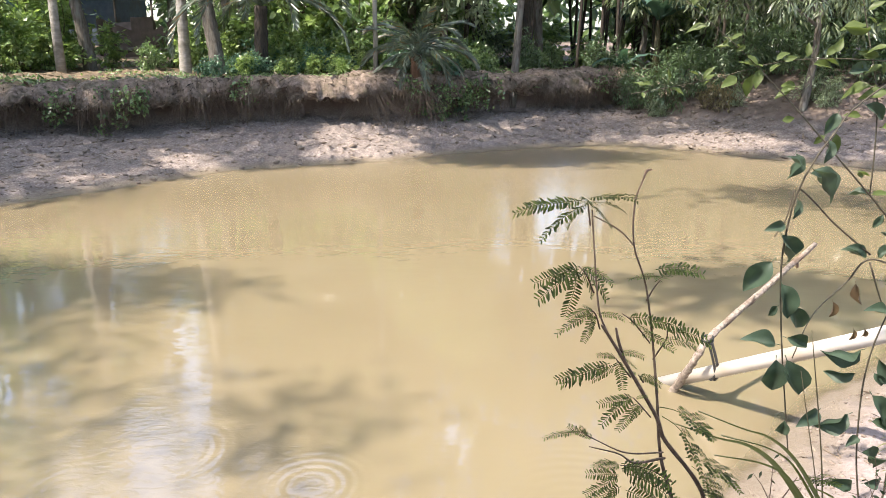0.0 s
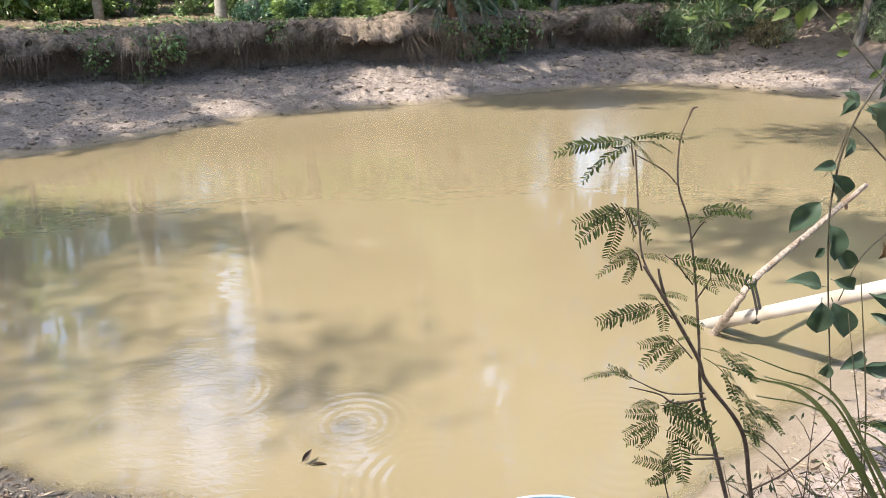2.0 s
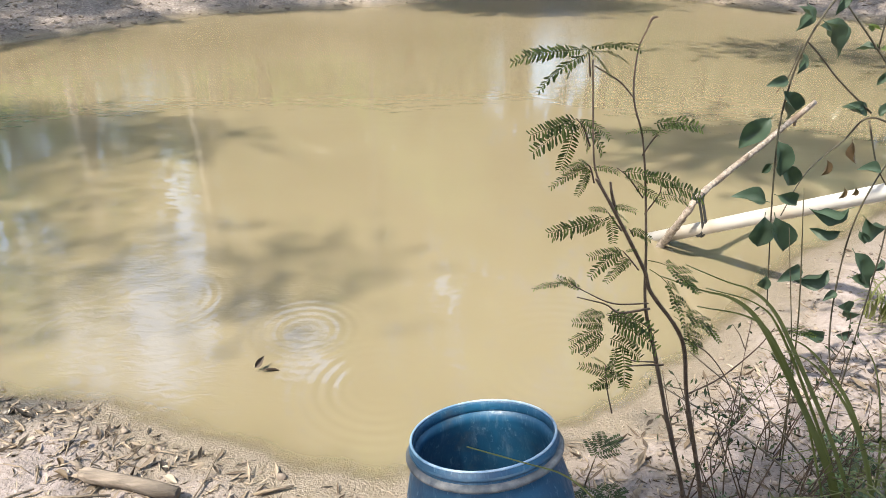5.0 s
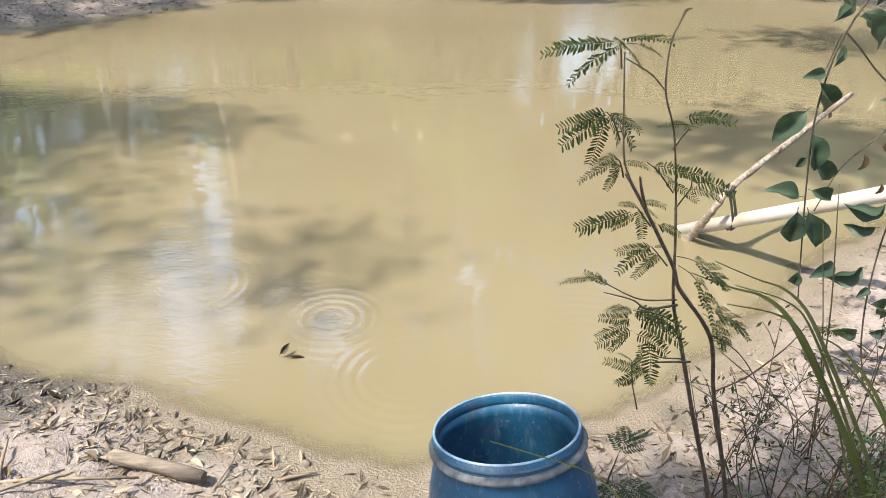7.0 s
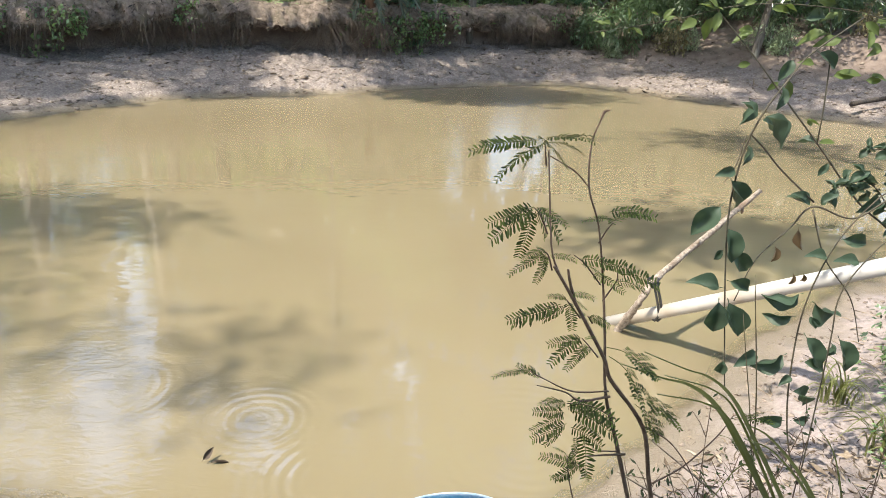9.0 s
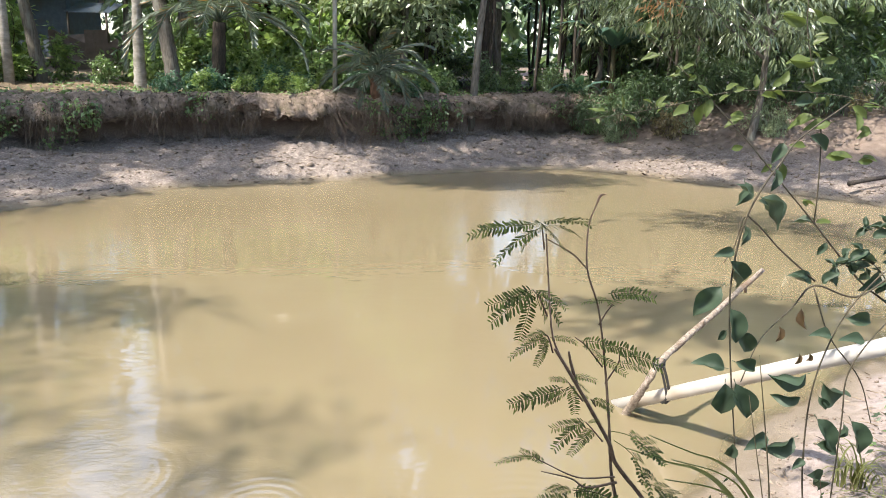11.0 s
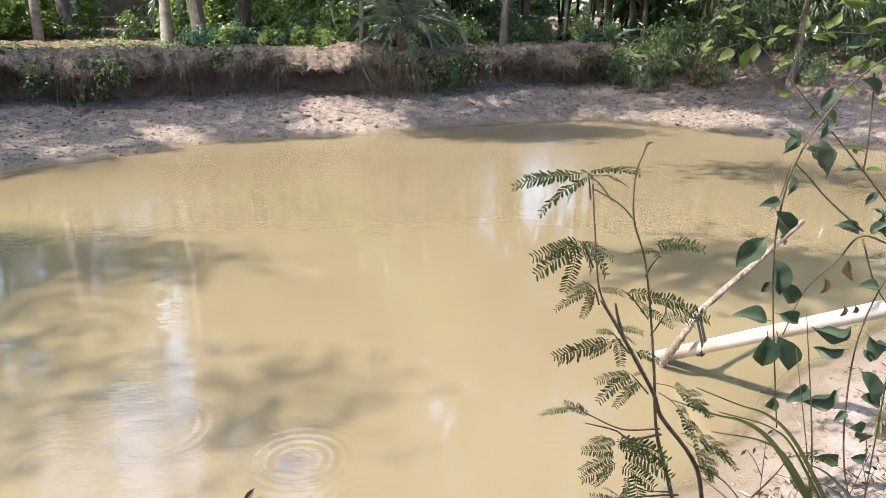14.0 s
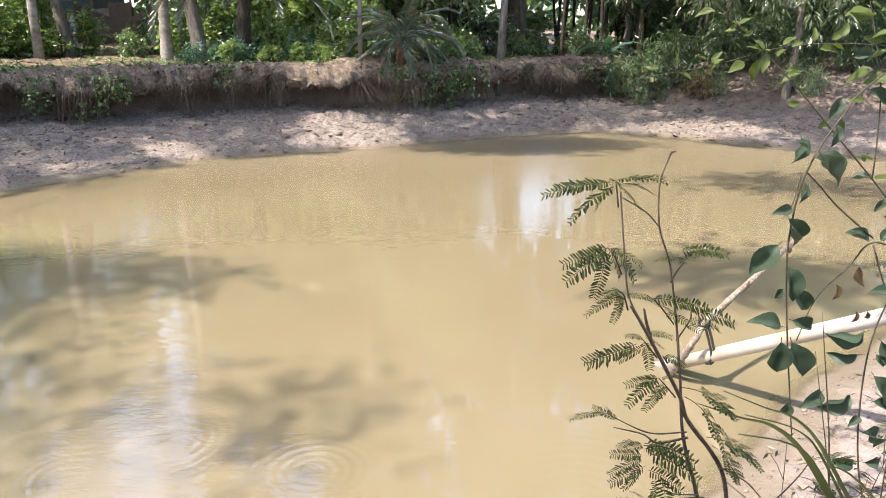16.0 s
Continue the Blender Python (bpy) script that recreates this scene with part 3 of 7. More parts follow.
def build_bank_edge():
    """The sod that overhangs the far bank, with a ragged front."""
    p, o = bank_frame(BANK_LINE, 0.06)
    keep = (p[:, 0] > -20) & (p[:, 0] < 5.2)
    p, o = p[keep], o[keep]
    prof = np.array([(-1.2, 1.50), (-0.75, 1.60), (-0.35, 1.65), (0.0, 1.62), (0.25, 1.54), (0.42, 1.44), (0.50, 1.32), (0.46, 1.21), (0.30, 1.18), (0.06, 1.20), (-0.25, 1.24), (-0.6, 1.3)])
    n, k = len(p), len(prof)
    V = np.zeros((n, k, 3))
    for a, (out, z) in enumerate(prof):
        q = p[:, 0] * 1.0
        wob = fbm(q, np.full(n, a * 0.35), 0.8, 4, 41) * 0.42 + fbm(q, np.full(n, a * 0.8), 4.5, 4, 43) * 0.36
        zz = z + fbm(q, np.full(n, a * 0.5 + 9), 0.6, 3, 47) * 0.16 + fbm(q, np.full(n, a * 1.1), 5, 4, 49) * 0.16
        front = np.clip((out + 0.5) / 0.7, 0, 1)
        if a > 5:
            zz -= np.maximum(fbm(q, np.full(n, 3.0), 1.4, 3, 51), -0.1) * 0.2 + np.maximum(fbm(q, np.full(n, 7.0), 6.0, 3, 53), 0) * 0.2
        fade = 1 - 0.6 * ease((p[:, 0] - 3.6) / 1.4)
        V[:, a, 0] = p[:, 0] + o[:, 0] * (out * fade + wob * front)
        V[:, a, 1] = p[:, 1] + o[:, 1] * (out * fade + wob * front)
        V[:, a, 2] = zz
    i, j = np.meshgrid(np.arange(n - 1), np.arange(k - 1), indexing="ij")
    i, j = i.ravel(), j.ravel()
    f = np.stack([i * k + j, (i + 1) * k + j, (i + 1) * k + j + 1, i * k + j + 1], -1)
    tagged(new("bank_edge", mesh_np("bank_edge", V.reshape(-1, 3), f, SOD)), "overhanging earth edge of the far bank", "bank", kind="structure")
    return p, o, V[:, 6], V[:, 7], V


def build_roots(edge):
    """Fine roots hanging from under the sod."""
    rng = np.random.default_rng(5)
    p, o, front, low, _ = edge
    pieces = []
    for _ in range(5200):
        i = rng.integers(0, len(p))
        if fbm(p[i:i + 1, 0], np.zeros(1), 1.1, 3, 57)[0] < -0.16:
            continue
        back = rng.uniform(-0.1, 0.3)
        x, y = low[i, 0] - o[i, 0] * back + rng.normal() * 0.05, low[i, 1] - o[i, 1] * back
        z = low[i, 2] + 0.08
        ln = rng.gamma(1.8, 0.12) + 0.05
        sw = rng.normal(size=2) * 0.08
        line = [(x, y, z), (x + sw[0] * 0.5 + o[i, 0] * 0.04, y + sw[1] * 0.5 + o[i, 1] * 0.04, z - ln * 0.5), (x + sw[0] * 1.6, y + sw[1] * 1.6, z - ln)]
        pieces.append(tube(line, (0.009, 0.006, 0.003), 4))
    me = mesh_np("hanging_roots", *join(pieces), ROOT)
    tagged(new("hanging_roots", me), "fine brown roots hanging under the overhanging bank", "roots", kind="stuff")


def build_bank_rubbish(edge):
    """Dry leaves, root ends and crumbs that stick to the face of the sod."""
    rng = np.random.default_rng(6)
    V = edge[4]
    for name, n, mat, size, label in (("lip_litter", 5200, LITTER, 0.085, "dry leaves and root ends caught on the bank edge"), ("lip_dark_litter", 3000, LITTER_DARK, 0.08, "dark leaf scraps caught on the bank edge")):
        i, a = rng.integers(0, len(V) - 1, n), rng.uniform(1.5, 7.6, n)
        k, s = a.astype(int), (a % 1)[:, None]
        P = V[i, k] * (1 - s) + V[i, k + 1] * s + rng.normal(size=(n, 3)) * 0.02 + (0, -0.015, 0.01)
        L = rng.gamma(4, size / 4, n)
        v, f = leaf_cloud(P, rng.normal(size=(n, 3)) + (0, -0.4, -0.5), L, L * rng.uniform(0.08, 0.35, n), rng, 0.5, 0.2)
        tagged(new(name, mesh_np(name, v, f, mat)), label, "litter", kind="stuff")


def build_root_fans():
    """Thick roots that fan down the bank under the pole and the palm."""
    for n, (x0, y0, count, spread) in enumerate(((-1.75, 18.15, 105, 0.85), (-0.55, 18.45, 85, 0.8))):
        rng = np.random.default_rng(60 + n)
        root = thing("root_mass", (x0, y0, 1.45), "mass of bare brown roots spreading down the eroded bank", "roots", "root masses")
        for k in range(count):
            a = rng.uniform(-1, 1)
            ln = rng.uniform(0.55, 1.05)
            line = [(a * 0.2, 0.1, 0.0), (a * 0.35 * spread, -0.35 + rng.normal() * 0.06, -0.25 * ln), (a * 0.7 * spread + rng.normal() * 0.06, -0.55 + rng.normal() * 0.08, -0.65 * ln), (a * spread + rng.normal() * 0.08, -0.72 + rng.normal() * 0.1, -1.0 * ln)]
            r = rng.uniform(0.004, 0.009)
            part("root", mesh_np("root", *tube(smooth_line(line, 4), (r, r * 0.8, r * 0.35), 5, 0.15, rng), ROOT), root)


def scatter(rng, n, box, keep):
    x = rng.uniform(box[0], box[1], n)
    y = rng.uniform(box[2], box[3], n)
    z, _ = ground_height(x, y)
    k = keep(x, y, z)
    return x[k], y[k], z[k]


def build_litter():
    """Dry leaves, chips and clods on the mud."""
    rng = np.random.default_rng(9)
    def leaves(name, mat, n, box, keep, size, label):
        x, y, z = scatter(rng, n, box, keep)
        m = len(x)
        P = np.stack([x, y, z + 0.004], -1)
        D = np.stack([rng.normal(size=m), rng.normal(size=m), rng.normal(size=m) * 0.12], -1)
        L = rng.gamma(2.6, size / 2.6, m)
        v, f = leaf_cloud(P, D, L, L * rng.uniform(0.07, 0.3, m), rng, fold=0.9, droop=-0.05, flat=0.4)
        tagged(new(name, mesh_np(name, v, f, mat)), label, "litter", kind="stuff")
    patchy = lambda x, y: fbm(x, y, 1.3, 3, 71) > -0.08
    edge = lambda x, y, z: (z > 0.004) & (z < 0.13) & (fbm(x, y, 1.7, 3, 73) > -0.2)
    leaves("dry_leaves", LITTER, 3600, (-3.6, 2.6, -0.3, 3.6), lambda x, y, z: (z > 0.015) & (patchy(x, y) | (x > 0.7)), 0.045, "dry brown leaves scattered on the near mud")
    leaves("bleached_leaves", LITTER_PALE, 1700, (-3.6, 4.2, -0.3, 5.6), lambda x, y, z: z > 0.015, 0.05, "bleached dry leaves and chips on the near mud")
    leaves("dark_leaves", LITTER_DARK, 1500, (-3.6, 4.2, -0.3, 5.6), lambda x, y, z: z > 0.02, 0.042, "dark rotten leaf scraps on the near mud")
    leaves("washed_up_leaves", LITTER_DARK, 2600, (-3.6, 0.2, 1.6, 4.0), edge, 0.05, "dark wet leaves washed up along the shore")
    leaves("washed_up_chips", LITTER, 4200, (-3.6, 0.2, 1.6, 4.0), edge, 0.05, "brown leaf scraps washed up along the shore")
    leaves("far_litter", LITTER, 6500, (-13, 11, 11, 22), lambda x, y, z: (z > 0.02) & (z < 1.9), 0.075, "dry leaves and twigs lying on the far bank")
    leaves("far_dark_litter", LITTER_DARK, 17000, (-11, 11, 11, 21), lambda x, y, z: (z > 0.015) & (z < 1.2) & (fbm(x, y * 2.0, 0.8, 3, 79) > -0.05), 0.055, "dark rotten leaves in drifts on the far mud")
    leaves("far_bleached_litter", LITTER_PALE, 5200, (-13, 11, 11, 21), lambda x, y, z: (z > 0.02) & (z < 1.2), 0.07, "pale dry bamboo leaves on the far mud")
    leaves("pale_chips", LITTER_PALE, 3600, (-3.4, 1.0, 0.8, 3.3), lambda x, y, z: z > 0.015, 0.028, "small pale chips trodden into the near mud")
    right = lambda x, y, z: (z > 0.03) & (x + 0.5 * y > 1.35)
    leaves("shaded_litter", LITTER, 4600, (0.35, 2.6, 1.0, 3.4), right, 0.04, "dry leaves lying under the sapling")
    leaves("dark_shaded_litter", LITTER_DARK, 2200, (0.35, 2.6, 1.0, 3.4), right, 0.035, "dark dead leaves lying under the sapling")
    x, y, z = scatter(rng, 2600, (0.4, 2.6, 1.0, 2.7), lambda x, y, z: (z > 0.2) & (fbm(x, y, 2.2, 3, 77) > -0.1))
    m = len(x)
    P = np.repeat(np.stack([x, y, z], -1), 5, 0) + rng.normal(size=(5 * m, 3)) * (0.02, 0.02, 0.004)
    D = np.stack([rng.normal(size=5 * m), rng.normal(size=5 * m), rng.uniform(0.1, 1.5, 5 * m)], -1)
    v, f = leaf_cloud(P, D, rng.uniform(0.02, 0.07, 5 * m), rng.uniform(0.006, 0.018, 5 * m), rng, 0.3, 0.15)
    tagged(new("ground_weeds", mesh_np("ground_weeds", v, f, GRASS)), "short green weeds sprouting on the shaded near bank", "weeds", kind="stuff")
    # twigs
    pieces = []
    x, y, z = scatter(rng, 420, (-3.4, 4.4, 0.3, 5.5), lambda x, y, z: z > 0.02)
    for a, b, c in zip(x, y, z):
        t, ln = rng.uniform(0, 6.28), rng.gamma(3, 0.05) + 0.04
        dx, dy = math.cos(t) * ln, math.sin(t) * ln
        if ground_height(np.array([a + dx]), np.array([b + dy]))[0][0] < 0.015:
            continue
        pieces.append(tube([(a, b, c + 0.008), (a + dx * 0.5 + rng.normal() * 0.01, b + dy * 0.5, c + 0.018), (a + dx, b + dy, c + 0.008)], (0.004, 0.004, 0.002), 4))
    tagged(new("twigs", mesh_np("twigs", *join(pieces), WOOD_DRY)), "thin dry twigs lying on the near mud", "twigs", kind="stuff")
    # clods
    def clods(name, n, box, keep, size, label, mat=CLOD):
        x, y, z = scatter(rng, n, box, keep)
        ring = np.arange(5) * 2 * np.pi / 5
        ico_v = unit(np.array([(0, 0, 1)] + [(0.9 * math.cos(a), 0.9 * math.sin(a), 0.45) for a in ring] + [(0.9 * math.cos(a + 0.63), 0.9 * math.sin(a + 0.63), -0.45) for a in ring] + [(0, 0, -1)]))
        k = np.arange(5)
        n5 = (k + 1) % 5
        ico_f = np.concatenate([np.stack(t, -1) for t in ((k * 0, 1 + k, 1 + n5), (1 + k, 6 + k, 1 + n5), (1 + n5, 6 + k, 6 + n5), (6 + k, k * 0 + 11, 6 + n5))])
        vs = []
        for a, b, c in zip(x, y, z):
            s = rng.gamma(2.5, size / 2.5)
            vs.append(ico_v * s * rng.uniform(0.65, 1.25, (12, 1)) * (1, rng.uniform(0.6, 1.0), 0.55) + (a, b, c + s * 0.15))
        F = np.concatenate([ico_f + 12 * i for i in range(len(vs))])
        tagged(new(name, mesh_np(name, np.concatenate(vs), F, mat)), label, "clods", kind="stuff")
    clods("clods", 9000, (-3.6, 4.4, 0.6, 5.6), lambda x, y, z: (z > 0.01) & (fbm(x, y, 3.0, 3, 75) > -0.1), 0.009, "small crumbs of dried mud on the near bank")
    clods("far_clods", 8000, (-12, 11, 11, 21), lambda x, y, z: (z > 0.01) & (z < 1.1), 0.024, "lumps of dried mud on the far bank")
    clods("muck", 900, (-3.4, -1.75, 2.75, 3.6), lambda x, y, z: (z > -0.02) & (z < 0.12), 0.009, "dark lumps of wet muck at the water's edge", MUCK)


# ---------------------------------------------------------------- kinds of plants
def frond_mesh(name, seed, length=2.0, leaflets=42, leaflet=0.42, bend=0.9, mat=None, width=0.035, hang=0.0):
    """A palm frond along +x that arches over, with two rows of stiff leaflets."""
    rng = np.random.default_rng(seed)
    s = np.linspace(0, 1, 14)
    x = length * np.sin(bend * s) / bend
    z = -length * (1 - np.cos(bend * s)) / bend + 0.0
    rach = np.stack([x, np.zeros_like(x), z], -1)
    pieces = [tube(rach, (0.022, 0.012, 0.004), 4)]
    ts = np.linspace(0.16, 0.99, leaflets)
    P, D, L = [], [], []
    for t in ts:
        p = np.array([np.interp(t, s, x), 0, np.interp(t, s, z)])
        a = bend * t
        fwd, up = np.array([math.cos(a), 0, -math.sin(a)]), np.array([math.sin(a), 0, math.cos(a)])
        for side in (-1, 1):
            d = fwd * (0.55 + 0.5 * t) + np.array([0, side, 0]) * (1.0 - 0.35 * t) + up * rng.uniform(0.05, 0.45) - np.array([0, 0, hang * rng.uniform(0.5, 1.2)])
            P.append(p), D.append(d + rng.normal(size=3) * 0.07), L.append(leaflet * math.sin(math.pi * (0.2 + 0.72 * t)) ** 0.7 * rng.uniform(0.85, 1.1))
    P, D, L = np.array(P), np.array(D), np.array(L)
    pieces.append(leaf_cloud(P, D, L, np.full(len(L), width), rng, 0.5, 0.12, 0.2))
    return mesh_np(name, *join(pieces), mat or LEAF_PALM)


def palm(name, at, label, height, radius, lean, fronds, meshes, group="", bark=None, crown_tilt=(-35, 75), seed=0, scale=1.0, rings=True):
    rng = np.random.default_rng(seed)
    ob = thing(name, at, label, "palm tree", group)
    n = max(8, int(height * 9)) if rings else 10
    s = np.linspace(0, 1, n)
    line = np.stack([lean[0] * s ** 1.4, lean[1] * s ** 1.4, -0.15 + (height + 0.15) * s], -1)
    r = radius * (1.25 - 0.35 * np.minimum(s * 6, 1) - 0.12 * s) * (1 + (0.10 if rings else 0.0) * (np.arange(n) % 2))
    part("trunk", mesh_np("palm_trunk", *tube(line, r, 12, 0.05, rng), bark or BARK), ob)
    top = line[-1]
    for k in range(fronds):
        a = k * 137.5 + rng.uniform(-12, 12)
        tilt = crown_tilt[0] + (crown_tilt[1] - crown_tilt[0]) * (k + 0.5) / fronds
        sc = scale * rng.uniform(0.85, 1.12)
        m = pose(*(top + (0, 0, -0.02 * k / max(fronds, 1))), 0, -tilt, a) @ Matrix.Diagonal((sc, sc, sc, 1))
        part("frond", meshes[k % len(meshes)], ob, m=m)
    return ob


def limb_line(rng, a, b, sag=0.1):
    a, b = np.asarray(a, float), np.asarray(b, float)
    m = (a + b) / 2 + rng.normal(size=3) * np.linalg.norm(b - a) * 0.08 + (0, 0, sag * np.linalg.norm(b - a))
    return smooth_line([a, m, b], 5)


def tree(at, label, height, radius, top, crown, leaf, mat, bark, limbs=5, seed=0, group="", name="tree", clumps=420, per=12, droop=0.25, gaps=0.35, kind_name="tree"):
    """A tapered trunk that leans to top, limbs into the crown, and a crown of leaf clumps.
    crown: (centre from the tree's foot, radii); leaf: (length, width)."""
    rng = np.random.default_rng(seed)
    ob = thing(name, at, label, kind_name, group)
    foot = np.array([0, 0, -0.2])
    tp = np.array([top[0], top[1], height])
    bend = rng.normal(size=2) * height * 0.025
    line = smooth_line([foot, foot * 0.6 + tp * 0.4 + (bend[0], bend[1], 0), foot * 0.3 + tp * 0.7 - (bend[0] * 0.6, bend[1] * 0.6, 0), tp], 6)
    part("trunk", mesh_np("tree_trunk", *tube(line, (radius * 1.35, radius, radius * 0.85, radius * 0.6), 10, 0.08, rng), bark), ob)
    c, rad = np.asarray(crown[0], float), np.asarray(crown[1], float)
    for k in range(limbs):
        s = rng.uniform(0.62, 0.98)
        a = line[int(s * (len(line) - 1))]
        b = c + unit(rng.normal(size=3)) * rad * 0.7
        if b[2] < a[2]:
            b[2] = a[2] + rng.uniform(0.2, 1.0)
        lr = radius * rng.uniform(0.3, 0.5)
        part("limb", mesh_np("limb", *tube(limb_line(rng, a, b), (lr, lr * 0.7, lr * 0.25), 6, 0.08, rng), bark), ob)
    v, f = crown_cloud(rng, c, rad, clumps, per, leaf[0], leaf[1], spread=0.7, droop=droop, gaps=gaps)
    part("crown", mesh_np("crown", v, f, mat), ob)
    return ob


def bush_meshes(name, mat, seed, size, leaf, clumps=90, per=10, droop=0.2):
    """Leaves and stems of one bush about its foot."""
    rng = np.random.default_rng(seed)
    r = np.asarray(size, float) * (0.5, 0.5, 0.55)
    v, f = crown_cloud(rng, (0, 0, size[2] * 0.5), r, clumps, per, leaf[0], leaf[1], spread=min(r) * 0.55, droop=droop, hollow=0.25, gaps=0.5)
    v[:, 2] = np.maximum(v[:, 2], 0.02)
    stems = []
    for _ in range(5):
        b = rng.normal(size=3) * r * 0.55 + (0, 0, size[2] * 0.6)
        stems.append(mesh_np(name + "_stem", *tube(limb_line(rng, (rng.normal() * 0.05, rng.normal() * 0.05, -0.08), b), (0.018, 0.012, 0.005), 5), STEM))
    return mesh_np(name + "_foliage", v, f, mat), stems


def bush(at, meshes, label, group="", scale=1.0, turn=0.0, name="bush", squash=1.0):
    ob = thing(name, at, label, "bush", group)
    ob.matrix_world = pose(*at, 0, 0, turn) @ Matrix.Diagonal((scale, scale, scale * squash, 1))
    part("foliage", meshes[0], ob)
    for me in meshes[1]:
        part("stem", me, ob)
    return ob


def on_ground(x, y, dz=0.0):
    return (x, y, float(ground_height(np.array([x]), np.array([y]))[0][0]) + dz)


build_ground()
build_water()
EDGE = build_bank_edge()


# ---------------------------------------------------------------- the far bank
DATE_FRONDS = [frond_mesh("date_frond", 11, 2.3, 64, 0.46, 1.75, width=0.034, hang=0.8), frond_mesh("date_frond", 12, 2.2, 60, 0.44, 2.1, width=0.034, hang=0.9), frond_mesh("date_frond", 13, 2.1, 60, 0.42, 1.4, width=0.034, hang=0.6)]
TALL_DATE_FRONDS = [frond_mesh("date_frond", 14, 2.9, 74, 0.44, 2.0, width=0.03, hang=0.8), frond_mesh("date_frond", 15, 2.8, 70, 0.42, 2.4, width=0.03, hang=0.95), frond_mesh("date_frond", 16, 2.7, 70, 0.4, 1.5, width=0.03, hang=0.6)]
COCO_FRONDS = [frond_mesh("coconut_frond", 21, 4.2, 60, 0.75, 1.2, width=0.045), frond_mesh("coconut_frond", 22, 4.0, 58, 0.7, 1.6, width=0.045)]
BANK_PALMS = "palms on the far bank"
palm("date_palm", on_ground(-4.75, 19.6), "date palm with arching grey-green feathery fronds on the bank", 1.7, 0.2, (0.12, -0.1), 24, TALL_DATE_FRONDS, BANK_PALMS, BARK_DARK, (30, 88), 3, 1.1)
palm("date_palm", on_ground(-0.72, 18.75, -0.45), "small date palm rooted at the eroded bank edge", 1.75, 0.16, (0.08, -0.2), 24, DATE_FRONDS, BANK_PALMS, BARK_RED, (0, 84), 4, 0.8)
palm("coconut_palm", on_ground(-10.1, 21.5), "leaning coconut palm with a ringed grey trunk", 15.0, 0.15, (-2.85, -1.5), 11, COCO_FRONDS, BANK_PALMS, BARK, (-30, 60), 5)
palm("palm_stump", on_ground(-5.72, 19.1), "dead headless palm stump with a ringed trunk", 2.6, 0.2, (-0.35, 0.1), 0, COCO_FRONDS, BANK_PALMS, BARK, (-30, 60), 6)
palm("betel_palm", on_ground(-10.2, 20.0), "slender pale grey betel palm on the bank", 13.5, 0.11, (0.35, 0.0), 8, COCO_FRONDS, BANK_PALMS, BARK_PALE, (-20, 60), 7, 0.5, False)
palm("betel_palm", on_ground(-6.9, 20.1), "slender pale mottled palm trunk on the bank", 13.5, 0.13, (0.45, 0.3), 8, COCO_FRONDS, BANK_PALMS, BARK_PALE, (-20, 60), 8, 0.5)

# the bare pole
pole = thing("pole", on_ground(-1.68, 18.75), "thin straight pale pole standing at the bank edge", "pole")
part("shaft", mesh_np("pole_shaft", *tube([(0, 0, -0.5), (0.02, 0, 3.0), (-0.03, 0, 7.0)], (0.06, 0.055, 0.045), 10, 0.04, np.random.default_rng(1)), POLEWOOD), pole)
part("footing", mesh_np("pole_footing", *tube([(0, 0, -0.5), (0, 0, 0.05), (0.01, 0, 0.22)], (0.22, 0.17, 0.07), 9, 0.25, np.random.default_rng(2)), DARKWOOD), pole, "dark stump at the foot of the pole")

TALL = "tall trees of the grove"
tree(on_ground(1.87, 20.0), "leaning slender tree with smooth brown trunk", 8.5, 0.085, (0.85, 0.3), ((0.6, 0.2, 11.0), (1.3, 1.2, 1.8)), (0.26, 0.085), LEAF_MANGO, BARK, 5, 31, TALL, clumps=120)
tree(on_ground(8.97, 18.43), "mango tree with a leaning trunk and drooping glossy leaves", 3.2, 0.085, (0.35, 0.2), ((-0.7, 0.2, 4.1), (3.3, 1.9, 2.1)), (0.24, 0.055), LEAF_MANGO, BARK, 8, 32, "mango trees", "mango_tree", 760, 16, 0.7, 0.6)
tree(on_ground(5.9, 22.6), "young mango tree with tufts of reddish new leaves", 2.3, 0.09, (0.2, 0), ((0.2, -0.1, 2.6), (1.3, 1.1, 1.2)), (0.26, 0.065), LEAF_MANGO, BARK, 4, 33, "mango trees", "mango_tree", 100, 14, 0.6)
tree(on_ground(0.0, 22.3), "broad-leaved tree with pale glossy leaves in rosettes", 3.0, 0.11, (0.1, 0), ((0.0, -0.4, 3.6), (1.75, 1.4, 2.1)), (0.22, 0.10), LEAF_PALE, BARK, 6, 34, TALL, "tree", 420, 14, 0.0, 0.5)
# this tree is added so its crown blocks a sky streak in the water
tree(on_ground(2.4, 23.4), "dark leafy tree added among the bamboo to block reflected sky", 6.0, 0.07, (0.1, 0.0), ((0.1, 0, 6.6), (2.1, 1.2, 2.6)), (0.3, 0.12), LEAF_DARK, BARK_DARK, 5, 37, TALL, clumps=330)
tree(on_ground(-4.75, 27.0), "tall tree with a reddish brown trunk", 8.5, 0.33, (-0.1, 0.3), ((0.3, -0.5, 10.5), (3.6, 3.2, 3.6)), (0.30, 0.11), LEAF_BROAD, BARK_RED, 6, 35, TALL)
tree(on_ground(-4.05, 27.6), "tall tree with a straight grey trunk", 9.0, 0.24, (0.0, 0.2), ((0.8, 0.2, 11.0), (3.2, 3.2, 3.4)), (0.30, 0.10), LEAF_BROAD, BARK, 6, 36, TALL)
red = thing("new_leaf_tuft", (5.85, 16.95, 3.9), "tuft of reddish young mango leaves on a twig", "leaves")
_r = np.random.default_rng(77)
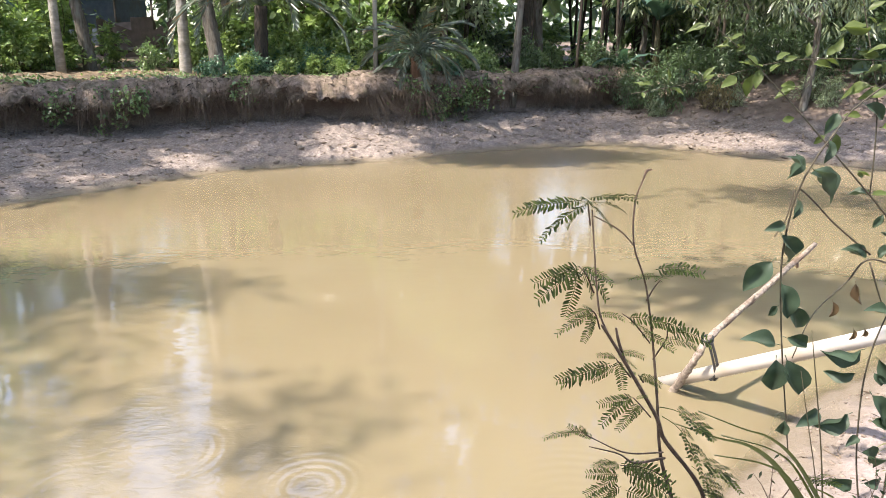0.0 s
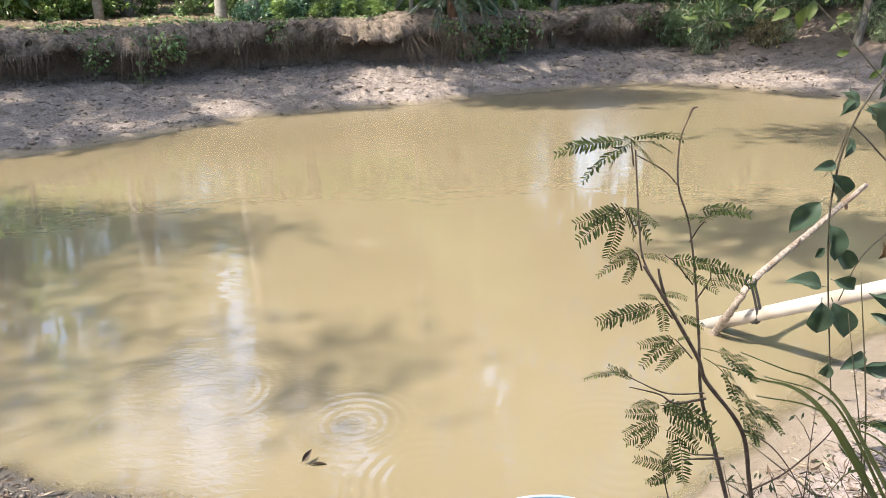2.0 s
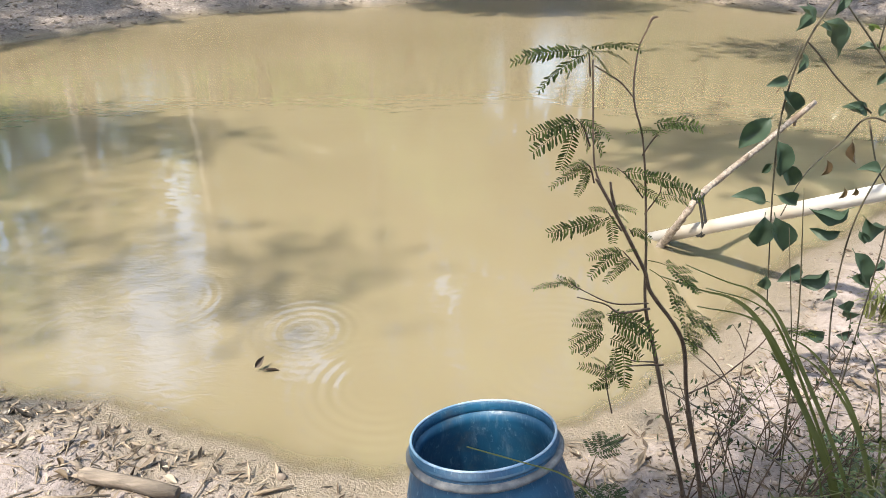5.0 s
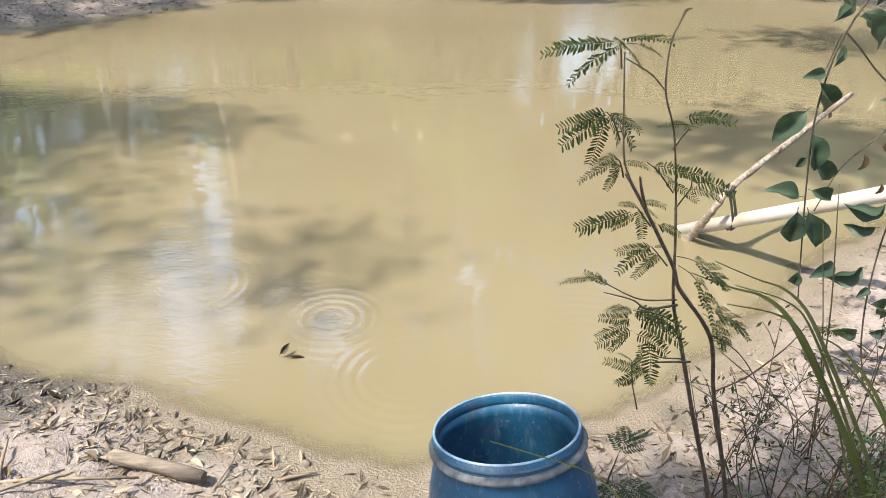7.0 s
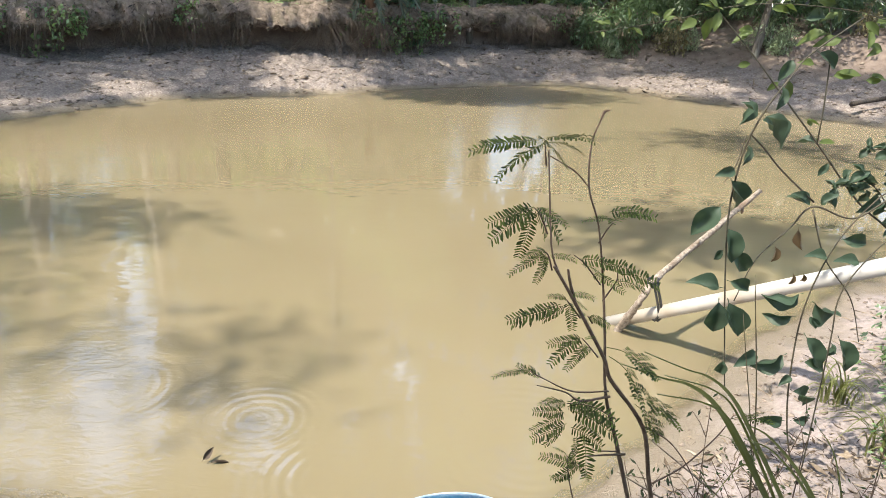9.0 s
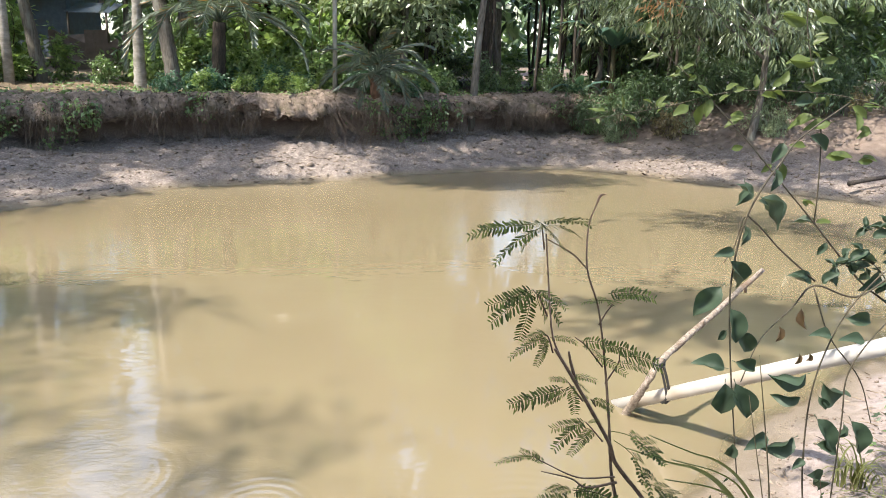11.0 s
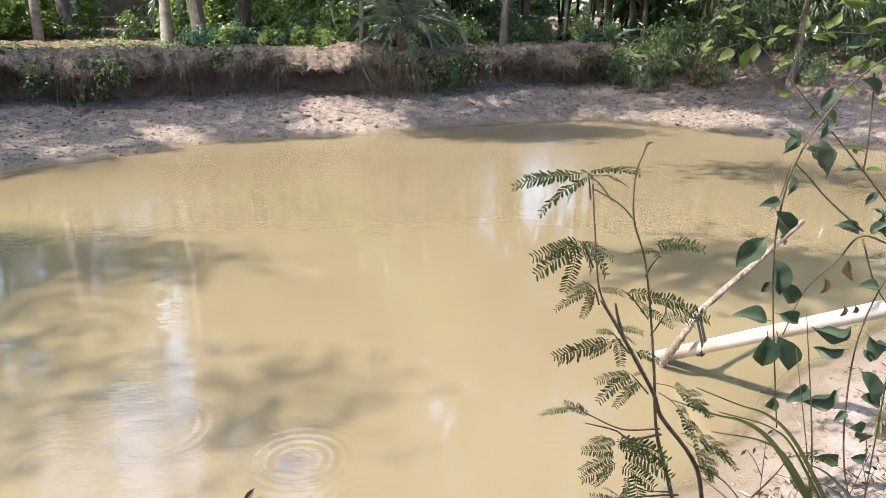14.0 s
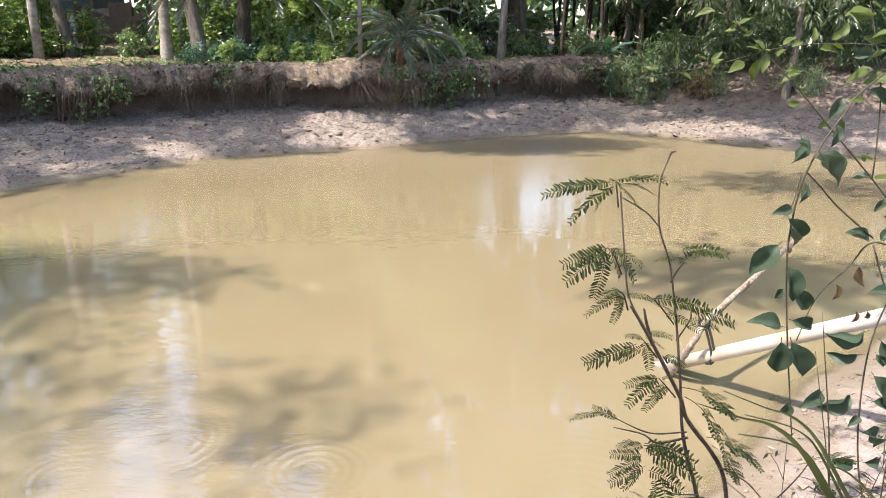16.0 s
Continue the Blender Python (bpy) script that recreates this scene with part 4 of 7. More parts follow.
part("leaves", mesh_np("red_leaves", *leaf_cloud(_r.normal(size=(90, 3)) * (0.28, 0.2, 0.14), _r.normal(size=(90, 3)) + (0, 0, -0.5), np.full(90, 0.22), np.full(90, 0.055), _r), LEAF_RED), red)
part("twig", mesh_np("red_twig", *tube([(3.1, 1.4, -0.7), (1.4, 0.7, -0.05), (0, 0, 0)], (0.03, 0.02, 0.008), 5), BARK), red)

# thin dark stems: bamboo and saplings
rng = np.random.default_rng(101)
GROVE = "thin dark stems of the grove"
stem_line = smooth_line([(0, 0, -0.1), (0.06, 0, 2.6), (-0.08, 0.1, 5.2), (0.15, 0.1, 8.6)], 6)
STEM_MESHES = [mesh_np("cane", *tube(stem_line * (k, 1, 1), (0.05, 0.045, 0.036, 0.018), 7, 0.06, rng), BARK_DARK) for k in (1.0, -2.2, 3.4)]
tuft = [mesh_np("cane_leaves", *crown_cloud(np.random.default_rng(200 + k), (0.1 * k, 0.1, 7.2), (1.4, 1.3, 2.0), 60, 10, 0.26, 0.06, 0.6, 0.6, 0.3), LEAF_DARK) for k in range(3)]
for k in range(46):
    x = rng.uniform(0.6, 7.2) if k < 36 else rng.uniform(7.5, 14.5)
    y = rng.uniform(21.6, 27.5) if k < 36 else rng.uniform(20.5, 26)
    if 3.8 < math.degrees(math.atan2(x, y)) < 5.7:
        x += 0.9
    c = thing("bamboo_cane", on_ground(x, y), "slender dark bamboo stem with narrow leaves above", "bamboo", GROVE, rng.uniform(0, 360))
    part("stem", STEM_MESHES[k % 3], c)
    if k >= 36 or x > 5.9:
        part("leaves", tuft[(k * 2 + 1) % 3], c)

# banana plants
def banana(at, label, leaves, seed, scale=1.0):
    r = np.random.default_rng(seed)
    ob = thing("banana_plant", at, label, "banana plant", "banana plants")
    part("stem", mesh_np("banana_stem", *tube([(0, 0, -0.1), (0.02, 0, 0.7 * scale), (0, 0, 1.3 * scale)], (0.11, 0.09, 0.05), 10, 0.05, r), STEM), ob)
    for k in range(leaves):
        a, ln = k * 137.5 + r.uniform(-20, 20), scale * r.uniform(1.3, 1.8)
        s = np.linspace(0, 1, 12)
        bend = r.uniform(0.7, 1.5)
        vs, fs = [], []
        for i, t in enumerate(s):
            w = 0.17 * scale * math.sin(math.pi * min(1, 0.08 + t) ** 0.7) ** 0.6 * (1 if t > 0.12 else 0.15)
            x, z = ln * math.sin(bend * t) / bend, ln * (0.55 * t - 0.75 * bend * t * t)
            for q in (-1, -0.5, 0, 0.5, 1):
                vs.append((x, q * w, z - abs(q) * w * 0.35 + r.normal() * 0.012))
        fs = [(i * 5 + j, i * 5 + j + 1, i * 5 + j + 6, i * 5 + j + 5) for i in range(11) for j in range(4)]
        part("leaf", mesh_np("banana_leaf", vs, fs, LEAF_BANANA), ob, m=pose(0, 0, 1.25 * scale, 0, -r.uniform(15, 45), a))
    return ob


banana(on_ground(5.1, 21.5), "young banana plant with broad green leaves", 7, 41, 0.75)
banana(on_ground(6.2, 21.9), "tall banana plant with torn bluish green leaves", 8, 47, 1.35)
banana(on_ground(5.9, 25.0), "banana plant with broad leaves among the stems", 7, 43, 1.1)

banana(on_ground(-12.7, 19.3), "banana plant with broad dark leaves on the bank", 6, 46, 1.35)

# bushes
BROAD = [bush_meshes("broad_bush", LEAF_BROAD, 51, (1.5, 1.3, 1.1), (0.17, 0.085)), bush_meshes("broad_bush", LEAF_BROAD, 52, (1.3, 1.3, 1.4), (0.2, 0.1), 80)]
BRIGHT = [bush_meshes("bright_bush", LEAF_BRIGHT, 53, (1.6, 1.4, 1.5), (0.22, 0.12), 90), bush_meshes("bright_bush", LEAF_BRIGHT, 54, (1.2, 1.1, 2.0), (0.2, 0.1), 90)]
BLUEISH = [bush_meshes("low_bush", LEAF_BLUE, 55, (1.6, 1.2, 0.9), (0.15, 0.09), 110)]
NARROW = [bush_meshes("narrow_bush", LEAF_DARK, 56, (1.5, 1.4, 1.5), (0.2, 0.04), 120, 12, 0.5), bush_meshes("narrow_bush", LEAF_PALE, 57, (1.2, 1.0, 1.0), (0.18, 0.035), 90, 10, 0.5)]
DARKB = [bush_meshes("dark_bush", LEAF_DARK, 58, (1.8, 1.6, 2.2), (0.2, 0.08), 130, 12), bush_meshes("dark_bush", LEAF_DARK, 59, (1.6, 1.6, 1.6), (0.18, 0.07), 120, 12)]
UNDER = "undergrowth bushes on the far bank"
for x, y, kind, s, q in ((-11.2, 22.0, 1, 1.15, 0.95), (-12.7, 20.4, 0, 1.2, 1.1), (-10.9, 20.5, 1, 0.7, 0.9), (-10.6, 21.2, 0, 0.7, 0.8), (-11.7, 20.6, 0, 1.1, 1.0), (-11.2, 19.6, 1, 0.6, 0.9), (-12.4, 19.6, 1, 0.9, 0.9), (-10.0, 22.6, 1, 0.8, 0.85), (-13.6, 21.4, 0, 1.5, 1.2), (-15.0, 19.8, 1, 1.3, 1.0), (-13.0, 24.0, 0, 1.6, 1.6), (-3.5, 20.1, 0, 0.55, 0.9), (-2.6, 20.3, 1, 0.6, 0.8), (-4.3, 21.3, 0, 0.9, 0.9), (-1.9, 20.9, 0, 0.8, 0.9), (-3.2, 21.6, 1, 1.2, 1.0), (-4.8, 22.2, 0, 1.4, 1.2), (-2.2, 22.4, 1, 1.3, 1.2), (-6.8, 21.4, 0, 0.9, 1.0), (-5.9, 20.4, 1, 0.6, 0.9), (-3.9, 18.75, 0, 0.35, 0.9), (-3.2, 18.9, 1, 0.4, 0.7), (-2.6, 18.95, 0, 0.38, 0.9), (-4.9, 18.6, 0, 0.4, 0.9), (-2.1, 19.3, 1, 0.4, 0.8), (0.9, 26.2, 0, 1.3, 1.0), (2.6, 26.8, 1, 1.2, 0.6), (3.6, 27.4, 0, 1.3, 0.7), (6.9, 26.4, 1, 1.4, 1.2), (4.8, 24.6, 0, 0.8, 0.7), (3.0, 24.8, 1, 0.8, 0.6), (7.9, 24.6, 0, 1.2, 1.2)):
    bush(on_ground(x, y), BRIGHT[kind], "bright green broad-leaved bush on the bank, sunlight put into its leaf colour", UNDER, s, 90 * x, squash=q)
for x, y, s in ((-8.0, 20.6, 0.5), (-6.3, 20.6, 0.7), (-4.4, 20.6, 0.9), (-3.6, 20.2, 0.85), (-2.9, 20.8, 1.0), (-2.2, 20.3, 0.75), (-1.5, 20.9, 0.9), (0.2, 20.6, 0.8), (1.1, 20.6, 0.6), (-3.3, 21.8, 1.2), (-5.4, 22.0, 1.3), (2.6, 22.0, 0.6), (3.4, 23.0, 0.5), (-2.0, 21.6, 1.3), (-4.0, 22.6, 1.6), (-6.4, 21.6, 1.1), (-7.6, 22.4, 1.2), (0.9, 21.4, 0.8)):
    bush(on_ground(x, y), BROAD[int(s * 10) % 2], "leafy green undergrowth bush along the bank", UNDER, s, 70 * x)
for x, y, s in ((-4.9, 20.4, 0.9), (-3.2, 19.7, 0.65), (-2.5, 19.75, 0.5), (-1.0, 19.9, 0.7), (-5.6, 18.1, 0.5), (-4.7, 18.9, 0.6), (-5.2, 18.8, 0.5), (-3.9, 19.0, 0.45), (0.1, 19.3, 0.55), (-0.3, 18.75, 0.45), (0.4, 19.15, 0.4)):
    bush(on_ground(x, y), BLUEISH[0], "low bluish green weeds on the bank", UNDER, s, 50 * x)
for x, y, s in ((5.3, 20.7, 0.75), (6.1, 20.3, 0.9), (5.0, 21.6, 0.9), (6.7, 20.5, 1.0), (7.4, 20.2, 0.9), (7.7, 19.4, 0.5), (9.5, 18.3, 0.5), (9.9, 19.7, 0.9), (11.0, 18.8, 0.8), (8.3, 20.6, 1.0), (9.2, 20.8, 0.9), (5.8, 20.0, 0.5), (11.8, 19.6, 1.0), (12.6, 18.4, 0.9)):
    bush(on_ground(x, y), NARROW[0 if s > 0.55 else 1], "narrow-leaved shrub leaning over the muddy slope", UNDER, s, 80 * x)
for x, y, s in ((1.6, 24.5, 0.7), (7.2, 23.6, 1.2), (8.6, 22.0, 1.1), (10.5, 22.0, 1.3), (12.5, 21, 1.4), (-1.2, 24.0, 1.2), (-3.0, 24.5, 1.3), (-7.4, 24.2, 0.9), (2.4, 21.6, 0.45), (1.0, 21.9, 0.5), (4.5, 22.3, 0.4)):
    bush(on_ground(x, y), DARKB[int(s * 10) % 2], "dark shaded thicket between the tree stems", UNDER, s, 60 * x)

DRYSHRUB = bush_meshes("dry_shrub", LEAF_DRY, 60, (0.9, 0.8, 1.0), (0.1, 0.06), 70, 9, 0.6)
for x, y, s in ((7.25, 19.3, 0.75), (7.0, 19.7, 0.5), (11.6, 18.2, 0.6)):
    bush(on_ground(x, y), DRYSHRUB, "withered yellow-brown shrub on the shaded slope", UNDER, s, 40 * x, squash=1.2)
for x, y, s in ((9.35, 18.75, 0.75), (9.8, 18.5, 0.5)):
    bush(on_ground(x, y), NARROW[1], "pale leafy shrub at the foot of the mango tree", UNDER, s, 40 * x)

# creepers on the bank edge, weeds and grass tufts
def creeper(x, y, z, drop, seed):
    r = np.random.default_rng(seed)
    ob = thing("creeper", (x, y, z), "leafy creeper trailing down the overhanging bank", "creeper", "creepers on the bank")
    P = []
    for _ in range(6):
        a = r.uniform(-0.3, 0.3)
        line = smooth_line([(a, 0.2, 0.1), (a * 1.1, -0.06, 0.02), (a * 1.2 + r.normal() * 0.05, -0.08, -drop * 0.5), (a * 1.2 + r.normal() * 0.08, 0.02, -drop * r.uniform(0.6, 1.0))], 6)
        part("stem", mesh_np("creeper_stem", *tube(line, (0.006, 0.004), 4), STEM), ob)
        P.append(line[r.integers(0, len(line), 26)])
    P = np.concatenate(P) + r.normal(size=(len(P) * 26, 3)) * 0.05
    n = len(P)
    part("foliage", mesh_np("creeper_leaves", *leaf_cloud(P, r.normal(size=(n, 3)) + (0, -0.7, -0.3), r.uniform(0.06, 0.12, n), r.uniform(0.05, 0.08, n), r), LEAF_BROAD), ob)


edge_p, edge_o, edge_f, edge_l, _ = EDGE
for k, (x, drop) in enumerate(((-7.2, 0.95), (-8.1, 0.55), (-6.9, 0.4), (-4.7, 0.5), (0.35, 0.6), (-0.15, 0.7), (0.9, 0.45), (-1.05, 0.55), (-0.7, 0.8), (-0.42, 0.65), (0.1, 0.8), (0.6, 0.55), (4.1, 0.4), (-10.2, 0.3))):
    i = int(np.argmin(abs(edge_p[:, 0] - x)))
    creeper(float(edge_f[i, 0]), float(edge_f[i, 1]), float(edge_f[i, 2]) + 0.12, drop, 300 + k)


def build_bank_grass():
    r = np.random.default_rng(17)
    n = 5200
    i = r.integers(0, len(edge_p), n)
    back = r.uniform(-0.35, 1.3, n)
    x, y = edge_p[i, 0] - edge_o[i, 0] * back, edge_p[i, 1] - edge_o[i, 1] * back
    z = np.where(back < 0.1, 1.42 + 0.4 * np.minimum(back, 0.1), 1.58) + r.normal(size=n) * 0.03
    keep = fbm(x, y, 0.9, 3, 81) > -0.12
    P = np.stack([x, y, z], -1)[keep]
    m = len(P)
    D = np.stack([r.normal(size=m) * 0.8, r.normal(size=m) * 0.5 - 0.4, r.uniform(-0.1, 1.0, m)], -1)
    v, f = leaf_cloud(P, D, r.uniform(0.08, 0.30, m), r.uniform(0.015, 0.07, m), r, 0.3, 0.35)
    tagged(new("bank_weeds", mesh_np("bank_weeds", v, f, LEAF_BROAD)), "weeds and grass growing along the bank edge", "weeds", kind="stuff")
    n = 2600
    x, y = r.uniform(-16, 5, n), r.uniform(15, 27, n)
    b = line_distance(x, y, BANK_LINE, False)
    k = (b > 0.9) & (fbm(x, y, 0.6, 3, 83) > -0.1)
    z, _ = ground_height(x[k], y[k])
    m = int(k.sum())
    P = np.repeat(np.stack([x[k], y[k], z], -1), 4, 0) + r.normal(size=(4 * m, 3)) * (0.08, 0.08, 0.0)
    D = np.stack([r.normal(size=4 * m), r.normal(size=4 * m), r.uniform(0.1, 1.2, 4 * m)], -1)
    v, f = leaf_cloud(P, D, r.uniform(0.06, 0.18, 4 * m), r.uniform(0.025, 0.06, 4 * m), r, 0.3, 0.2)
    tagged(new("ground_cover", mesh_np("ground_cover", v, f, LEAF_BROAD)), "leafy ground cover under the far trees", "weeds", kind="stuff")


# trees behind, up to the edge of sight
rng = np.random.default_rng(131)
WOOD = "trees of the far woods"
protos = []
for k, (mat, lw, bark) in enumerate(((LEAF_BROAD, (0.34, 0.13), BARK), (LEAF_DARK, (0.32, 0.10), BARK_DARK), (LEAF_MANGO, (0.36, 0.095), BARK))):
    protos.append(tree(((-10.5, -3.4, 14.0)[k], 37.0, 1.9), "tall leafy tree standing in the far woods", 8.5, 0.2, (0.2, 0.1), ((0.1, 0, 9.0), (3.6, 3.4, 5.2)), lw, mat, bark, 5, 140 + k, WOOD, clumps=400, per=12))
LOW = []
for k, (mat, lw) in enumerate(((LEAF_BROAD, (0.3, 0.13)), (LEAF_BRIGHT, (0.3, 0.12)))):
    LOW.append(tree((-3 + 15.5 * k, 33.5, 1.8), "leafy young tree filling the far woods", 3.0, 0.1, (0.1, 0.1), ((0, 0, 3.0), (2.6, 2.4, 2.8)), lw, mat, BARK, 4, 150 + k, "young trees of the far woods", clumps=240, per=12))
spots = [(-26, 27), (-16.8, 27.5), (-25.5, 31), (-6.8, 38.5), (-1.5, 39.5), (12.5, 36), (14.5, 27.5), (19, 20), (11.5, 29), (15.5, 27), (19.5, 24), (-27, 22), (-28, 16), (-18, 36), (-4.5, 37), (-8.2, 32.0), (-16.4, 39.0), (-14.0, 39.5), (-18.5, 42), (-20, 40), (14, 40), (17, 33), (22, 28), (-8.6, 42), (-1.5, 42), (20, 40), (-24, 42)]
for k, (x, y) in enumerate(spots):
    s = 0.7 if (x, y) in ((-16.8, 27.5), (-8.2, 32.0), (-16.4, 39.0), (-14.0, 39.5)) else rng.uniform(0.85, 1.25)
    copy_thing(protos[k % 3], pose(x, y, float(on_ground(x, y)[2]), 0, 0, rng.uniform(0, 360)) @ Matrix.Diagonal((s, s, s * rng.uniform(0.95, 1.2), 1)))
# unseen trees added at the back of the pond, round the place of the camera, to block sky light
for k, (x, y) in enumerate(((-17, 10), (-16, 2.5), (-15, -5), (-11, -11), (-4.5, -14), (3, -13), (9.5, -9.5), (13, -3), (14.5, 4.5))):
    s = rng.uniform(0.95, 1.2)
    copy_thing(protos[k % 3], pose(x, y, float(on_ground(x, y)[2]), 0, 0, rng.uniform(0, 360)) @ Matrix.Diagonal((s, s, s, 1)))
low_spots = [(-20, 27), (-21.5, 32), (-5.5, 30), (-8, 34.5), (-2.2, 30.5), (0.4, 31), (10.2, 31.5), (12, 32), (14.5, 29.5), (18, 29), (-13, 44), (-6, 43), (0.4, 44), (15, 44), (-20, 46), (22, 36), (10.2, 27.2), (13.4, 26.2), (-1.7, 26.0), (16.8, 23.2)]
for k, (x, y) in enumerate(low_spots):
    s = rng.uniform(0.85, 1.3)
    copy_thing(LOW[k % 2], pose(x, y, float(on_ground(x, y)[2]), 0, 0, rng.uniform(0, 360)) @ Matrix.Diagonal((s, s, s * rng.uniform(0.9, 1.2), 1)))


# openings in the woods where the water reflects sky, fitted to the view: bearing and rise, in degrees, from the camera
# mirrored in the pond
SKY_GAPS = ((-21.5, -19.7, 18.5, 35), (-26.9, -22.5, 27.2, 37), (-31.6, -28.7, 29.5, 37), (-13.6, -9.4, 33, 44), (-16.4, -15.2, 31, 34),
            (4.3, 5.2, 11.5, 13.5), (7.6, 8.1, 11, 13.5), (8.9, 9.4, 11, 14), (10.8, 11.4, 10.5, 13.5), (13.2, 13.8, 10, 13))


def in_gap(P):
    # angles from the camera's mirror image, 2.56 under the water
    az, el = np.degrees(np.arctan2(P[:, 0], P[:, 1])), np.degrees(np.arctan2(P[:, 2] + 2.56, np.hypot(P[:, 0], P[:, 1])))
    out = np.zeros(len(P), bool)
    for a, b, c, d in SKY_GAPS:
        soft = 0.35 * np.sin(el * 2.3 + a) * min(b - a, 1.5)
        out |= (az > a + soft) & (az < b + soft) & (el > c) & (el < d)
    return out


def build_far_woods():
    """The wood that closes the distance, all round."""
    r = np.random.default_rng(19)
    n = 26000
    a = r.uniform(0, 2 * np.pi, n)
    rad = r.uniform(50, 62, n)
    x, y = rad * np.cos(a), 8 + rad * np.sin(a)
    z = 1.5 + r.uniform(0, 1, n) ** 1.1 * (10.5 + 1.5 * np.sin(a * 7) + 1.5 * np.sin(a * 17 + 1))
    P = np.stack([x, y, z], -1)
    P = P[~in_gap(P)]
    n = len(P)
    v, f = leaf_cloud(P, r.normal(size=(n, 3)) + (0, 0, -0.3), r.uniform(1.0, 2.0, n), r.uniform(0.5, 1.0, n), r, 0.3, 0.2)
    tagged(new("far_woods", mesh_np("far_woods", v, f, LEAF_DARK)), "dense dark green woods closing the distance", "woods", kind="stuff")


# unseen trees added beside the pond, leaning over it so that their crowns throw its shadows
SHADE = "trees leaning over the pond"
def shade_tree(at, height, top, crowns, leaf, seed, label, spread=2.0):
    r = np.random.default_rng(seed)
    ob = thing("leaning_tree", at, label, "tree", SHADE)
    tp = np.array([*top, height])
    line = smooth_line([(0, 0, -0.3), tp * 0.45 + (0, 0, height * 0.1), tp], 8)
    part("trunk", mesh_np("tree_trunk", *tube(line, (0.28, 0.2, 0.1), 10, 0.08, r), BARK), ob)
    for c, rad, clumps in crowns:
        c = np.asarray(c, float) - np.asarray(at)
        part("limb", mesh_np("limb", *tube(limb_line(r, line[-6], c), (0.025, 0.02, 0.008), 6, 0.08, r), BARK), ob)
        v, f = crown_cloud(r, c, rad, clumps, 12, leaf[0], leaf[1], spread=spread, droop=0.2, hollow=0.15, gaps=0.7)
        part("foliage", mesh_np("crown", v, f, LEAF_BROAD), ob)


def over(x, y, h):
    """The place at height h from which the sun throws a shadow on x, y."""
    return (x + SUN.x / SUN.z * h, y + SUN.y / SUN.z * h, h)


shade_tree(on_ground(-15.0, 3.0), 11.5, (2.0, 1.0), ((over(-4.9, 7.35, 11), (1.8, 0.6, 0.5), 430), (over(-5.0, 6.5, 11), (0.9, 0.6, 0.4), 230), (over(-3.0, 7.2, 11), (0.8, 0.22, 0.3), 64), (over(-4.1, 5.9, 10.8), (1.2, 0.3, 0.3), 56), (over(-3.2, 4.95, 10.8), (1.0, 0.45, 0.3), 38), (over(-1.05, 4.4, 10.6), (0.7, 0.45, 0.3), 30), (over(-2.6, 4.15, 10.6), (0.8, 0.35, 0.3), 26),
           (over(-5.4, 12.1, 11), (0.6, 0.25, 0.3), 16), (over(-3.3, 2.75, 10), (0.5, 0.3, 0.3), 14)), (0.14, 0.07), 161, "unseen leafy tree added to throw shadows on the pond", 1.7)
shade_tree(on_ground(6.5, 1.5), 11.5, (-0.5, 0.5), ((over(3.0, 7.25, 10.5), (0.75, 0.3, 0.3), 56), (over(4.0, 6.95, 10.4), (0.8, 0.3, 0.3), 44), (over(1.5, 1.5, 10.0), (0.9, 0.45, 0.3), 120), (over(2.1, 1.8, 10.0), (0.5, 0.25, 0.3), 60), (over(7.4, 11.1, 11), (1.4, 0.12, 0.3), 24)), (0.24, 0.12), 162, "unseen leafy tree added to shade the near bank and water")
shade_tree(on_ground(14.0, 9.5), 13.0, (-1.5, 0.0), ((over(1.8, 16.0, 12), (2.0, 0.65, 0.5), 420), (over(6.4, 11.9, 11), (2.0, 0.15, 0.3), 40)), (0.28, 0.13), 165, "unseen spreading tree added to shadow the far water")


